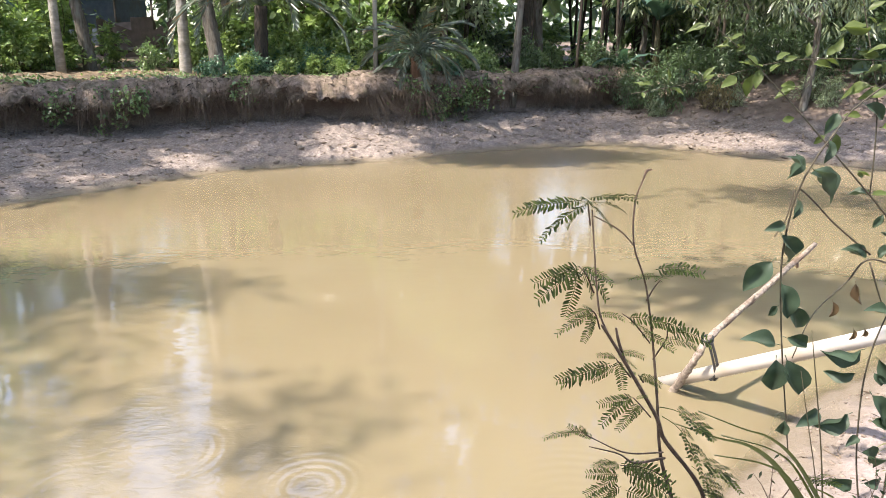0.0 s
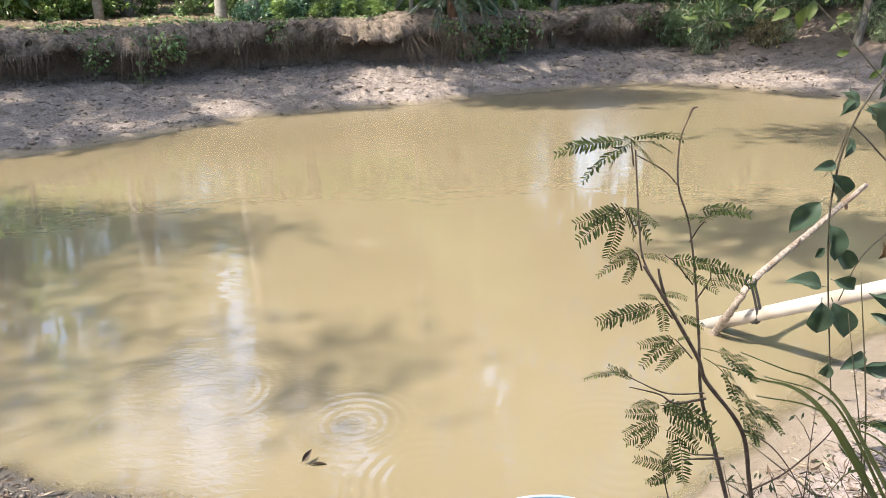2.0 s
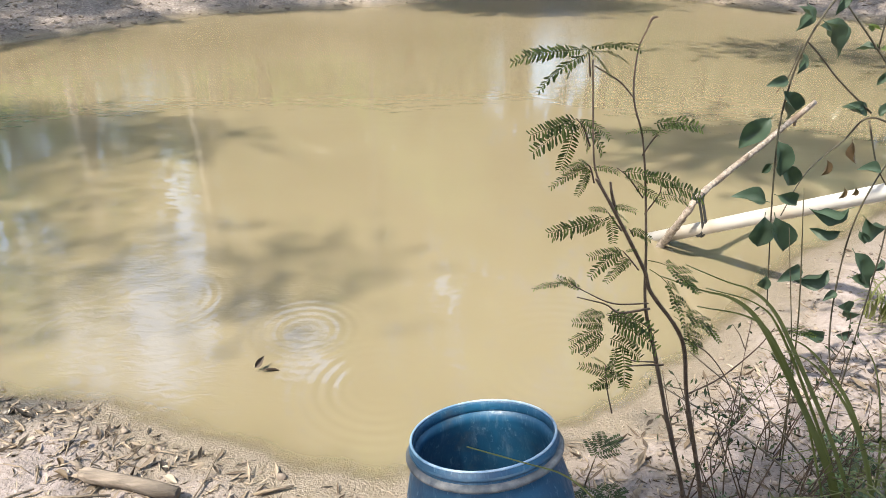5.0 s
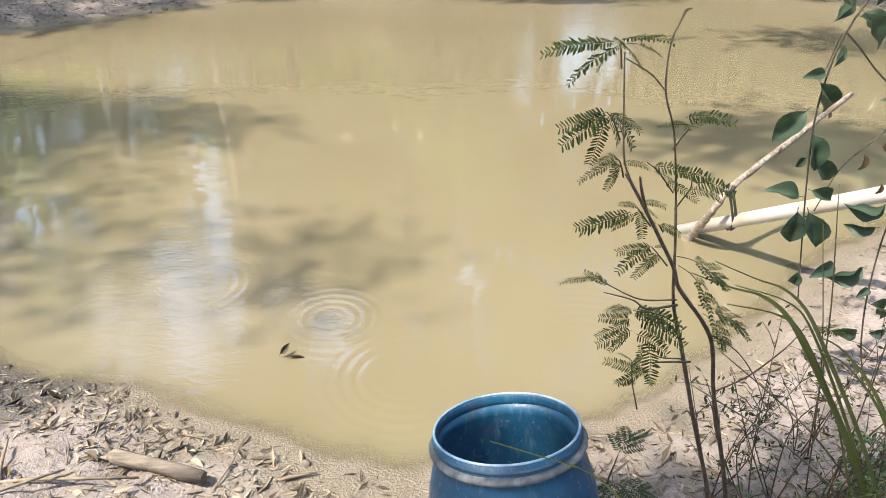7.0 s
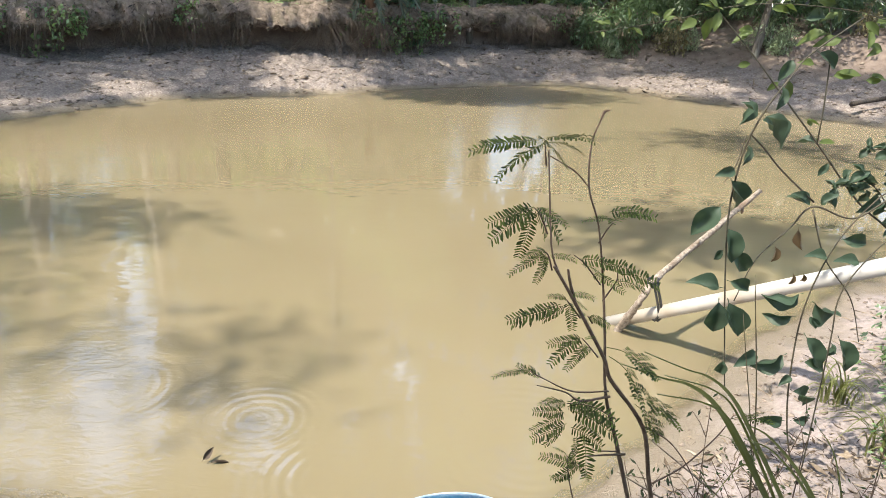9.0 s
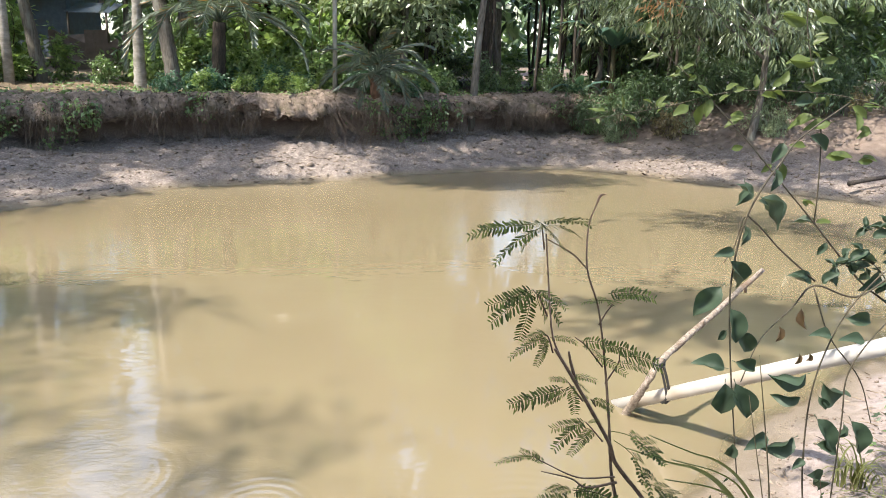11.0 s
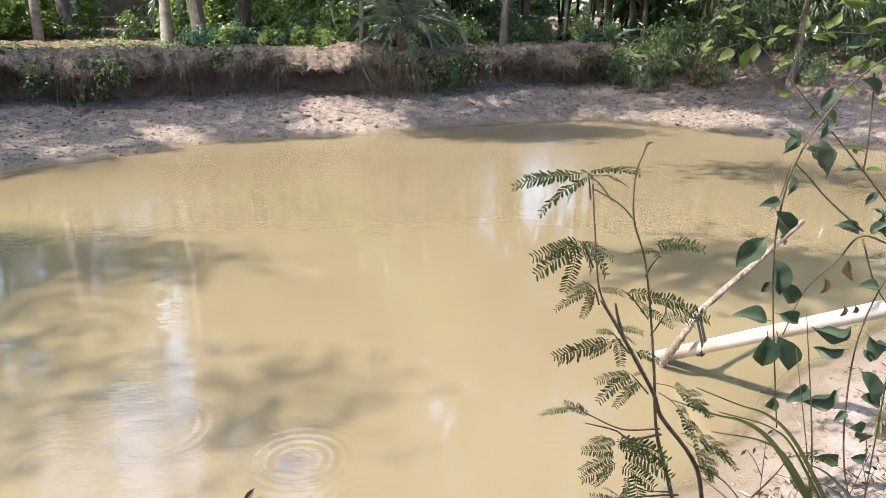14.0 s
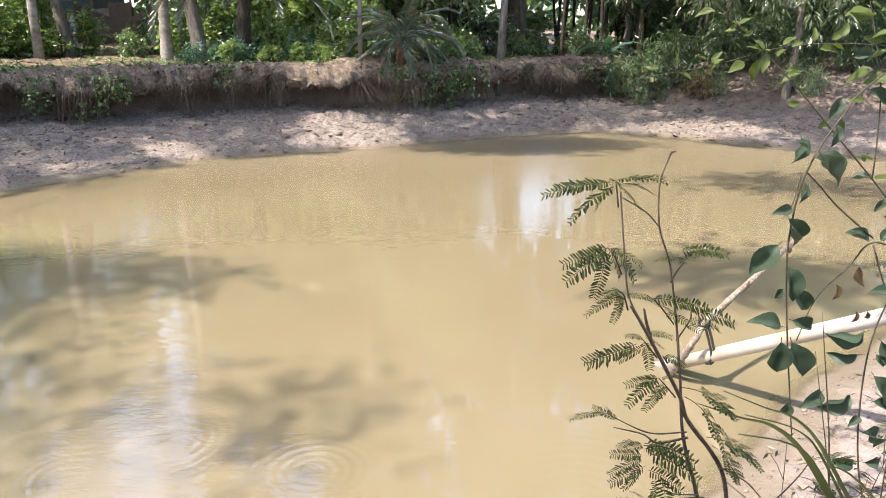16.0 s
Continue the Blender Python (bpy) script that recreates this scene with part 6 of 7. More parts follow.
def build_sapling():
    base = np.array([0.97, 1.97, 0.22])
    ob = thing("sapling", base, "slender two-stemmed sapling with feathery twice-divided leaves", "sapling")
    r = np.random.default_rng(31)
    lines = []
    def stem(pts, radii, label=""):
        line = smooth_line(np.array(pts) - base, 6)
        lines.append((part("stem", mesh_np("sapling_stem", *tube(line, radii, 8, 0.1, r), STEM_BROWN), ob, label), line))
    def holder(x, y, z):
        p = np.array([x, y, z]) - base
        return min(lines, key=lambda e: float(np.linalg.norm(e[1] - p, axis=1).min()))[0]
    stem([(1.03, 1.99, 0.18), (1.0, 1.98, 0.46), (0.85, 1.95, 0.97), (0.78, 1.92, 1.23), (0.64, 1.88, 1.43), (0.60, 1.86, 1.52), (0.47, 1.78, 1.74), (0.40, 1.75, 1.85)], (0.0085, 0.0075, 0.0065, 0.0055, 0.004))
    stem([(0.96, 1.96, 0.18), (0.92, 1.95, 0.49), (0.79, 1.93, 0.89), (0.69, 1.9, 1.20), (0.63, 1.88, 1.38), (0.61, 1.9, 1.56), (0.59, 1.93, 1.74), (0.56, 1.94, 1.9), (0.52, 1.94, 2.01), (0.53, 2.0, 2.12), (0.56, 2.04, 2.18)], (0.0085, 0.0075, 0.006, 0.004, 0.003, 0.0025, 0.002))
    stem([(0.42, 1.76, 1.82), (0.40, 1.78, 1.87), (0.39, 1.8, 1.95), (0.38, 1.86, 2.13)], (0.003, 0.0026, 0.002))
    stem([(0.52, 1.94, 2.01), (0.47, 1.92, 2.06), (0.39, 1.88, 2.11)], (0.002, 0.002, 0.0015))
    stem([(0.48, 1.79, 1.72), (0.455, 1.78, 1.79), (0.445, 1.78, 1.83)], (0.005, 0.004, 0.003))
    stem([(0.56, 2.04, 2.18), (0.57, 2.05, 2.20), (0.585, 2.05, 2.205)], (0.003, 0.004, 0.002))
    stem([(0.73, 1.91, 1.14), (0.66, 1.88, 1.16), (0.58, 1.86, 1.17)], (0.004, 0.003, 0.002))
    stem([(0.85, 1.95, 0.99), (0.95, 1.96, 1.05), (1.05, 1.97, 1.16), (1.10, 1.98, 1.24)], (0.003, 0.0025, 0.0015))
    stem([(0.78, 1.92, 1.24), (0.88, 1.93, 1.17), (0.97, 1.94, 1.05), (1.03, 1.95, 0.92)], (0.0028, 0.002, 0.0012))
    stem([(0.64, 1.87, 1.38), (0.55, 1.86, 1.37), (0.50, 1.86, 1.40), (0.41, 1.85, 1.43)], (0.004, 0.003, 0.0015))
    # sprays: leaf stalks, then each feather from x, z to x, z
    def spray(y, stalks, feathers, facing=0.4):
        for pts in stalks:
            stem(pts, (0.0026, 0.0022, 0.0014))
        for n, (x0, z0, x1, z1) in enumerate(feathers):
            a = np.array([x0, y + r.normal() * 0.01, z0]) - base
            b = np.array([x1, y - 0.02 + r.normal() * 0.025, z1]) - base
            part("leaf", PINNAE[n % 4], holder(x0, y, z0), m=frame_along(a, b, (r.normal() * 0.3, -facing + r.normal() * 0.2, 0.85)))
    # top
    spray(1.87, ([(0.380, 1.870, 2.085), (0.369, 1.870, 2.154)],), ((0.327, 2.153, 0.179, 2.116), (0.355, 2.144, 0.246, 2.054), (0.354, 2.153, 0.205, 2.144), (0.370, 2.144, 0.317, 2.082), (0.377, 2.153, 0.491, 2.162), (0.381, 2.147, 0.479, 2.113), (0.379, 2.144, 0.430, 2.088), (0.410, 2.159, 0.499, 2.168), (0.369, 2.153, 0.339, 2.162)), 0.15)
    # upper
    spray(1.83, ([(0.392, 1.830, 1.910), (0.369, 1.830, 1.960), (0.348, 1.830, 1.985)],), ((0.348, 1.986, 0.230, 1.942), (0.346, 1.980, 0.242, 1.892), (0.343, 1.979, 0.317, 1.852), (0.352, 1.980, 0.391, 1.895), (0.357, 1.982, 0.430, 1.950), (0.358, 1.980, 0.424, 1.895), (0.337, 1.983, 0.269, 1.952)))
    # second
    spray(1.79, ([(0.405, 1.790, 1.822), (0.391, 1.790, 1.864), (0.379, 1.790, 1.876)],), ((0.385, 1.869, 0.288, 1.819), (0.384, 1.872, 0.316, 1.857), (0.385, 1.864, 0.355, 1.804), (0.394, 1.867, 0.461, 1.859), (0.389, 1.861, 0.377, 1.814), (0.378, 1.876, 0.348, 1.899)))
    # right_fan
    spray(1.92, ([(0.594, 1.920, 1.672), (0.627, 1.920, 1.735), (0.628, 1.920, 1.766)], [(0.582, 1.920, 1.724), (0.531, 1.920, 1.787), (0.496, 1.920, 1.815)],), ((0.513, 1.803, 0.634, 1.776), (0.628, 1.769, 0.748, 1.730), (0.555, 1.757, 0.636, 1.725), (0.627, 1.735, 0.723, 1.698), (0.518, 1.788, 0.591, 1.752), (0.569, 1.792, 0.683, 1.763)))
    # olive
    spray(1.94, ([(0.567, 1.940, 1.845), (0.585, 1.940, 1.883), (0.602, 1.940, 1.908)],), ((0.600, 1.918, 0.513, 1.912), (0.588, 1.937, 0.712, 1.934), (0.588, 1.902, 0.685, 1.919), (0.581, 1.930, 0.544, 1.927), (0.603, 1.934, 0.677, 1.943)), 0.0)
    # third
    spray(1.8, ([(0.500, 1.800, 1.676), (0.470, 1.800, 1.713), (0.455, 1.800, 1.733)],), ((0.457, 1.752, 0.514, 1.763), (0.451, 1.742, 0.398, 1.752), (0.442, 1.716, 0.299, 1.666), (0.435, 1.705, 0.317, 1.639), (0.452, 1.712, 0.397, 1.664), (0.460, 1.723, 0.472, 1.658), (0.467, 1.733, 0.506, 1.717)))
    # twig
    spray(1.88, ([(0.561, 1.880, 1.619), (0.544, 1.880, 1.644)],), ((0.544, 1.644, 0.609, 1.616), (0.549, 1.637, 0.607, 1.591), (0.541, 1.644, 0.511, 1.654)))
    # fourth
    spray(1.82, ([(0.571, 1.820, 1.542), (0.541, 1.820, 1.578), (0.518, 1.820, 1.603)],), ((0.515, 1.606, 0.418, 1.598), (0.516, 1.599, 0.430, 1.532), (0.534, 1.582, 0.468, 1.533), (0.548, 1.571, 0.498, 1.548), (0.521, 1.607, 0.550, 1.618)))
    # outlier
    spray(1.85, ([(0.627, 1.850, 1.411), (0.521, 1.850, 1.409), (0.432, 1.850, 1.450), (0.386, 1.850, 1.477)],), ((0.387, 1.473, 0.278, 1.467), (0.404, 1.469, 0.377, 1.499), (0.421, 1.458, 0.349, 1.487)))
    # dense
    spray(1.86, ([(0.664, 1.860, 1.307), (0.586, 1.860, 1.351), (0.508, 1.860, 1.362)], [(0.685, 1.860, 1.188), (0.610, 1.860, 1.193), (0.554, 1.860, 1.220)],), ((0.502, 1.366, 0.439, 1.385), (0.499, 1.341, 0.406, 1.344), (0.504, 1.325, 0.402, 1.290), (0.507, 1.308, 0.411, 1.245), (0.503, 1.287, 0.451, 1.226), (0.513, 1.362, 0.647, 1.328), (0.518, 1.346, 0.637, 1.307), (0.534, 1.330, 0.658, 1.282), (0.541, 1.309, 0.623, 1.243), (0.532, 1.271, 0.628, 1.217), (0.550, 1.246, 0.521, 1.175), (0.565, 1.263, 0.579, 1.141), (0.511, 1.350, 0.581, 1.384), (0.482, 1.366, 0.422, 1.368)))
    # lower
    spray(1.9, ([(0.586, 1.900, 0.946), (0.556, 1.900, 1.054), (0.540, 1.900, 1.146)],), ((0.577, 1.115, 0.464, 1.119), (0.583, 1.101, 0.508, 1.060), (0.558, 1.124, 0.618, 1.060), (0.571, 1.054, 0.498, 1.052), (0.540, 1.146, 0.489, 1.178), (0.545, 1.135, 0.569, 1.174)))
    for x0, z0, x1, z1, y0, dy, k in ((0.62, 1.53, 0.77, 1.48, 1.9, -0.05, 0), (0.63, 1.5, 0.75, 1.40, 1.9, -0.1, 1), (0.72, 1.35, 0.86, 1.32, 1.92, -0.1, 2), (0.74, 1.32, 0.82, 1.25, 1.92, -0.12, 0),
                                     (0.97, 1.06, 1.05, 1.0, 1.94, -0.08, 1), (1.06, 1.17, 1.16, 1.14, 1.97, -0.1, 2), (1.08, 1.22, 1.2, 1.26, 1.98, -0.06, 0)):
        part("leaf", FEATHERS[k], holder(x0, y0, z0), m=frame_along(np.array([x0, y0, z0]) - base, np.array([x0, y0, z0]) - base + (np.array([x1, y0 + 0.45 * dy, z1]) - np.array([x0, y0, z0])) * 1.1, (r.normal() * 0.25, 0.05 + r.normal() * 0.2, 1)))


build_sapling()


def build_seedlings():
    """Small feathery seedlings round the barrel and by the camera's feet."""
    for n, (x, y, h, leaves, sc) in enumerate(((-0.55, 1.75, 0.22, 6, 0.26), (-0.30, 1.62, 0.16, 5, 0.22), (-0.85, 1.70, 0.14, 5, 0.2), (0.60, 2.2, 0.42, 4, 0.2), (0.28, 1.30, 0.22, 5, 0.18), (0.75, 1.55, 0.25, 6, 0.2))):
        r = np.random.default_rng(500 + n)
        ob = thing("seedling", on_ground(x, y), "small feathery-leaved seedling growing from the mud", "seedling", "seedlings")
        lean = r.normal(size=2) * 0.05
        line = smooth_line([(0, 0, -0.03), (lean[0] * 0.4, lean[1] * 0.4, h * 0.5), (lean[0], lean[1], h)], 5)
        part("stem", mesh_np("seedling_stem", *tube(line, (0.005, 0.004, 0.002), 6, 0.1, r), STEM_BROWN), ob)
        for k in range(leaves):
            a = k * 2.4 + r.uniform(-0.3, 0.3)
            p = line[int((0.45 + 0.55 * k / leaves) * (len(line) - 1))]
            q = p + np.array([math.cos(a), math.sin(a), r.uniform(0.0, 0.35)]) * sc
            part("leaf", FERNS[k % 2], ob, m=frame_along(p, q, (0, 0, 1)))


build_seedlings()

# --- climbers at the right: stems, then each leaf from x, z to x, z
BLADES = [blade_mesh("vine_leaf", LEAF_VINE, 0.25, 0.9, 0.35, 0.48, 0.22, 11), blade_mesh("vine_leaf", LEAF_VINE, 0.4, 1.2, -0.6, 0.5, 0.3, 11), blade_mesh("vine_leaf", LEAF_VINE, 0.18, 0.7, 0.4, 0.44, 0.25, 11)]
CURLED = [blade_mesh("curled_leaf", LEAF_VINE, 0.3, 0.95, 0.7, 0.6, 0.25), blade_mesh("curled_leaf", LEAF_VINE, 0.2, 1.1, -0.5, 0.55, 0.2)]
YOUNG = [blade_mesh("young_leaf", LEAF_YOUNG, 0.15, 0.3, 0.3, 0.46, 0.16), blade_mesh("young_leaf", LEAF_YOUNG, 0.3, 0.5, -0.4, 0.42, 0.2)]
OLD = [blade_mesh("dead_leaf", LEAF_OLD, 0.3, 1.2, 0.9, 0.35, 0.2)]
LARGE_LEAVES = ((1.99, 2.34, 1.82, 2.29), (2.05, 2.42, 2.16, 2.34), (1.39, 2.44, 1.37, 2.32), (1.32, 2.53, 1.26, 2.50), (1.48, 2.46, 1.56, 2.49), (1.80, 2.76, 1.64, 2.80), (1.82, 2.78, 1.96, 2.78), (1.78, 2.87, 1.82, 2.96), (1.82, 2.67, 1.90, 2.73), (1.87, 2.60, 1.70, 2.59), (1.88, 2.60, 1.99, 2.63), (1.92, 2.48, 1.80, 2.51), (1.67, 2.48, 1.74, 2.55), (2.05, 2.82, 2.13, 2.88), (1.77, 2.16, 1.79, 1.99), (1.73, 2.14, 1.67, 2.08), (1.96, 2.17, 2.11, 2.19), (2.12, 2.16, 2.24, 2.16), (1.89, 1.96, 1.97, 1.94), (1.49, 2.33, 1.59, 2.36), (1.51, 2.20, 1.60, 2.22), (1.24, 2.56, 1.21, 2.52), (1.30, 2.40, 1.19, 2.34), (1.61, 2.45, 1.77, 2.44), (2.10, 2.31, 2.23, 2.29), (1.88, 2.22, 1.77, 2.24), (2.13, 2.39, 2.20, 2.42))
GREY_LEAVES = ((1.87, 2.28, 1.99, 2.21), (1.60, 2.07, 1.58, 1.94), (1.67, 1.97, 1.80, 1.89), (1.77, 2.25, 1.72, 2.14), (1.77, 2.41, 1.89, 2.43))
HANGING_LEAVES = ((1.43, 1.65, 1.32, 1.49), (1.43, 1.77, 1.51, 1.62), (1.46, 1.80, 1.36, 1.78), (1.46, 1.55, 1.52, 1.38), (1.47, 1.43, 1.43, 1.38), (1.50, 1.43, 1.63, 1.31), (1.50, 1.24, 1.34, 1.27), (1.51, 1.28, 1.63, 1.23), (1.49, 1.19, 1.50, 1.01), (1.53, 1.19, 1.60, 1.01), (1.57, 0.87, 1.58, 0.77), (1.48, 1.92, 1.48, 1.83), (1.52, 2.05, 1.62, 1.93), (1.50, 2.04, 1.43, 2.09), (1.58, 2.17, 1.58, 2.07))
WITHERED_LEAVES = ((1.85, 1.51, 1.88, 1.39), (1.76, 1.42, 1.79, 1.31), (1.88, 1.28, 1.89, 1.20), (1.93, 1.28, 1.96, 1.21))
CLIMBER_LEAVES = ((1.88, 1.10, 1.76, 1.06), (1.94, 1.18, 2.10, 1.07), (1.94, 1.01, 2.06, 0.84), (1.96, 0.86, 2.08, 0.82), (1.88, 0.90, 1.72, 0.82), (1.73, 0.92, 1.60, 0.88), (1.93, 0.78, 1.86, 0.75), (1.94, 0.70, 2.08, 0.60), (1.95, 0.52, 1.81, 0.55), (1.98, 0.52, 2.09, 0.54), (1.89, 1.22, 1.72, 1.17), (2.13, 1.38, 2.00, 1.39), (2.11, 1.00, 2.20, 0.82), (2.09, 0.97, 2.06, 0.90), (2.21, 1.00, 2.24, 1.03), (1.97, 1.40, 1.86, 1.41), (1.94, 1.11, 1.98, 1.04))
TWIG_LEAVES = ((1.96, 1.58, 1.84, 1.63), (1.99, 1.58, 2.05, 1.65), (2.03, 1.59, 2.07, 1.68), (2.14, 1.62, 2.15, 1.70), (2.20, 1.68, 2.20, 1.59), (2.12, 1.81, 2.16, 1.88), (2.19, 1.81, 2.27, 1.86), (2.26, 1.70, 2.36, 1.68), (2.29, 1.79, 2.36, 1.77), (2.08, 1.56, 2.02, 1.63), (2.34, 1.68, 2.39, 1.72), (2.18, 1.74, 2.11, 1.79), (1.93, 1.62, 1.85, 1.64), (2.13, 1.42, 2.27, 1.40))
TOP_LEAVES = ((0.90, 2.35, 0.85, 2.37), (0.92, 2.36, 0.88, 2.37), (0.99, 2.36, 0.98, 2.43), (1.14, 2.38, 1.17, 2.43), (1.12, 2.40, 1.08, 2.42), (1.21, 2.41, 1.16, 2.37), (1.37, 2.42, 1.37, 2.33), (1.43, 2.41, 1.48, 2.45), (1.39, 2.44, 1.31, 2.46), (1.45, 2.46, 1.51, 2.50), (1.55, 2.35, 1.49, 2.31), (1.57, 2.35, 1.53, 2.36), (1.71, 2.49, 1.74, 2.55), (1.65, 2.47, 1.73, 2.46), (1.84, 2.49, 1.90, 2.53), (1.92, 2.36, 1.83, 2.32), (1.95, 2.45, 1.89, 2.41), (2.08, 2.39, 2.06, 2.33), (2.10, 2.41, 2.18, 2.42), (2.17, 2.30, 2.11, 2.28), (2.14, 2.18, 2.22, 2.17))
OUTER_LEAVES = ((1.14, 2.66, 1.09, 2.70), (1.15, 2.61, 1.07, 2.60), (1.25, 2.55, 1.30, 2.58), (1.26, 2.52, 1.20, 2.53), (1.98, 2.19, 2.07, 2.19), (1.88, 1.97, 1.95, 1.96))
SHOOT_LEAVES = ((1.84, 2.80, 1.69, 2.82), (1.85, 2.79, 1.99, 2.80), (1.83, 2.90, 1.87, 2.97), (1.82, 3.01, 1.74, 3.04), (1.82, 3.02, 1.93, 3.04), (1.83, 3.09, 1.82, 3.14), (1.87, 2.69, 1.84, 2.71), (1.88, 2.71, 1.93, 2.74), (1.90, 2.62, 1.75, 2.60), (1.92, 2.61, 2.01, 2.62))


def climber(name, base, label, stems, leaf_sets, seed, sprays=()):
    base = np.array(base)
    ob = thing(name, base, label, "climber", "climbers by the water")
    r = np.random.default_rng(seed)
    lines = []
    for pts, rad in stems:
        stem = part("stem", mesh_np("climber_stem", *tube(smooth_line(np.array(pts) - base, 6), [0.72 * q for q in rad], 7, 0.12, r), VINE), ob)
        lines.append((stem, smooth_line(np.array(pts) - base, 6)))
    for y, rows, meshes, lean, grow in leaf_sets:
        for n, (x0, z0, x1, z1) in enumerate(rows):
            p = np.array([x0, y, z0]) - base
            q = np.array([x1, y + r.normal() * 0.03, z1]) - base
            q = p + (q - p) * grow
            nrm = np.array([r.normal() * 0.55, -0.9, 0.5 + r.normal() * 0.4]) if lean else np.array([r.normal() * 0.3, -0.6 + r.normal() * 0.3, 1.0])
            nearest = min(lines, key=lambda e: float(np.linalg.norm(e[1] - p, axis=1).min()))[0]
            part("leaf", meshes[n % len(meshes)], nearest, m=frame_along(p, q, nrm))
    for s, count, lo, hi, meshes in sprays:
        stem, line = lines[s]
        for n in range(count):
            p = line[int(r.uniform(lo, hi) * (len(line) - 1))]
            q = p + np.array([r.normal(), r.normal() * 0.5, r.normal() * 0.6]) * 0.06 + (0, 0, 0.005)
            part("leaf", meshes[n % len(meshes)], stem, m=frame_along(p, q, (r.normal() * 0.3, -0.5, 1.0)))
    return ob


climber("climber", (1.61, 3.0, 0.69), "hanging climber with limp dark green leaves",
        [([(1.61, 3.0, 0.69), (1.55, 3.0, 1.01), (1.50, 3.0, 1.29), (1.46, 3.0, 1.58), (1.46, 3.0, 1.77), (1.48, 3.0, 1.92), (1.53, 3.0, 2.06), (1.63, 3.04, 2.19), (1.74, 3.12, 2.28), (2.05, 3.3, 2.43)], (0.004, 0.006, 0.006, 0.005)),
         ([(1.59, 3.05, 1.15), (1.68, 3.1, 1.34), (1.81, 3.1, 1.50), (1.90, 3.1, 1.61), (2.12, 3.12, 1.55), (2.33, 3.15, 1.66), (2.7, 3.2, 1.75)], (0.004, 0.006, 0.007)),
         ([(1.50, 3.02, 1.95), (1.64, 3.15, 1.86), (1.77, 3.2, 1.75), (1.96, 3.2, 1.60)], (0.005, 0.006)),
         ([(1.47, 3.0, 1.95), (1.45, 3.0, 1.82), (1.41, 3.0, 1.74)], (0.004, 0.003))],
        [(3.0, HANGING_LEAVES[:8], BLADES, True, 1.12), (3.0, HANGING_LEAVES[8:11], CURLED, True, 1.1), (3.0, HANGING_LEAVES[11:], BLADES, True, 1.15), (3.1, WITHERED_LEAVES, OLD, True, 1.0)], 601)
climber("climber", (2.05, 3.0, 0.25), "upright climber with ovate green leaves on thin stems",
        [([(2.06, 3.0, 0.2), (1.97, 3.0, 0.49), (1.92, 3.0, 0.80), (1.91, 3.0, 1.15), (1.98, 3.0, 1.45), (2.10, 3.0, 1.65), (2.24, 3.02, 1.74), (2.7, 3.1, 1.85)], (0.006, 0.005, 0.004)),
         ([(2.0, 2.85, 0.25), (1.96, 2.8, 0.50), (1.94, 2.8, 1.06), (1.93, 2.8, 1.31), (2.04, 2.8, 1.52), (2.14, 2.8, 1.58), (2.6, 2.85, 1.7)], (0.005, 0.0045, 0.003)),
         ([(1.87, 3.05, 1.61), (1.98, 3.05, 1.38), (2.16, 3.05, 1.17), (2.26, 3.05, 0.94)], (0.006, 0.003))],
        [(3.0, CLIMBER_LEAVES, BLADES, True, 1.1)], 602)
climber("climber", (2.9, 3.4, 0.9), "arching climber stems with small olive leaves",
        [([(2.9, 3.4, 0.6), (2.55, 3.3, 1.31), (2.24, 3.3, 1.58), (1.97, 3.3, 1.86), (1.78, 3.3, 2.05), (1.58, 3.3, 2.25), (1.42, 3.3, 2.40), (1.26, 3.3, 2.54), (1.03, 3.3, 2.72)], (0.008, 0.007, 0.005, 0.0035, 0.002)),
         ([(1.97, 3.3, 1.86), (1.96, 3.3, 2.05), (1.94, 3.32, 2.31), (1.90, 3.38, 2.55), (1.85, 3.4, 2.75), (1.83, 3.4, 2.95), (1.82, 3.4, 3.12)], (0.005, 0.004, 0.0018)),
         ([(0.82, 3.3, 2.32), (1.16, 3.3, 2.38), (1.48, 3.3, 2.46), (1.82, 3.3, 2.47), (2.18, 3.3, 2.42), (2.9, 3.35, 2.2)], (0.0018, 0.003, 0.0045)),
         ([(2.5, 3.3, 1.34), (2.36, 3.26, 1.58), (2.2, 3.22, 1.7), (2.02, 3.2, 1.66)], (0.005, 0.004, 0.002)), ([(2.55, 3.3, 1.3), (2.42, 3.24, 1.66), (2.3, 3.2, 1.84), (2.12, 3.18, 1.87)], (0.005, 0.004, 0.002))],
        [(3.2, TWIG_LEAVES, BLADES, True, 1.1), (3.3, TOP_LEAVES, YOUNG, False, 1.3), (3.3, OUTER_LEAVES, YOUNG, False, 1.2), (3.4, SHOOT_LEAVES, YOUNG, False, 1.0), (3.3, LARGE_LEAVES, YOUNG, True, 0.82), (3.3, GREY_LEAVES, BLADES, True, 1.05)], 603, ((0, 7, 0.35, 1.0, YOUNG), (2, 8, 0.0, 0.95, YOUNG), (1, 4, 0.2, 0.9, YOUNG), (0, 10, 0.1, 0.4, BLADES), (3, 30, 0.25, 1.0, BLADES), (4, 22, 0.2, 1.0, BLADES)))


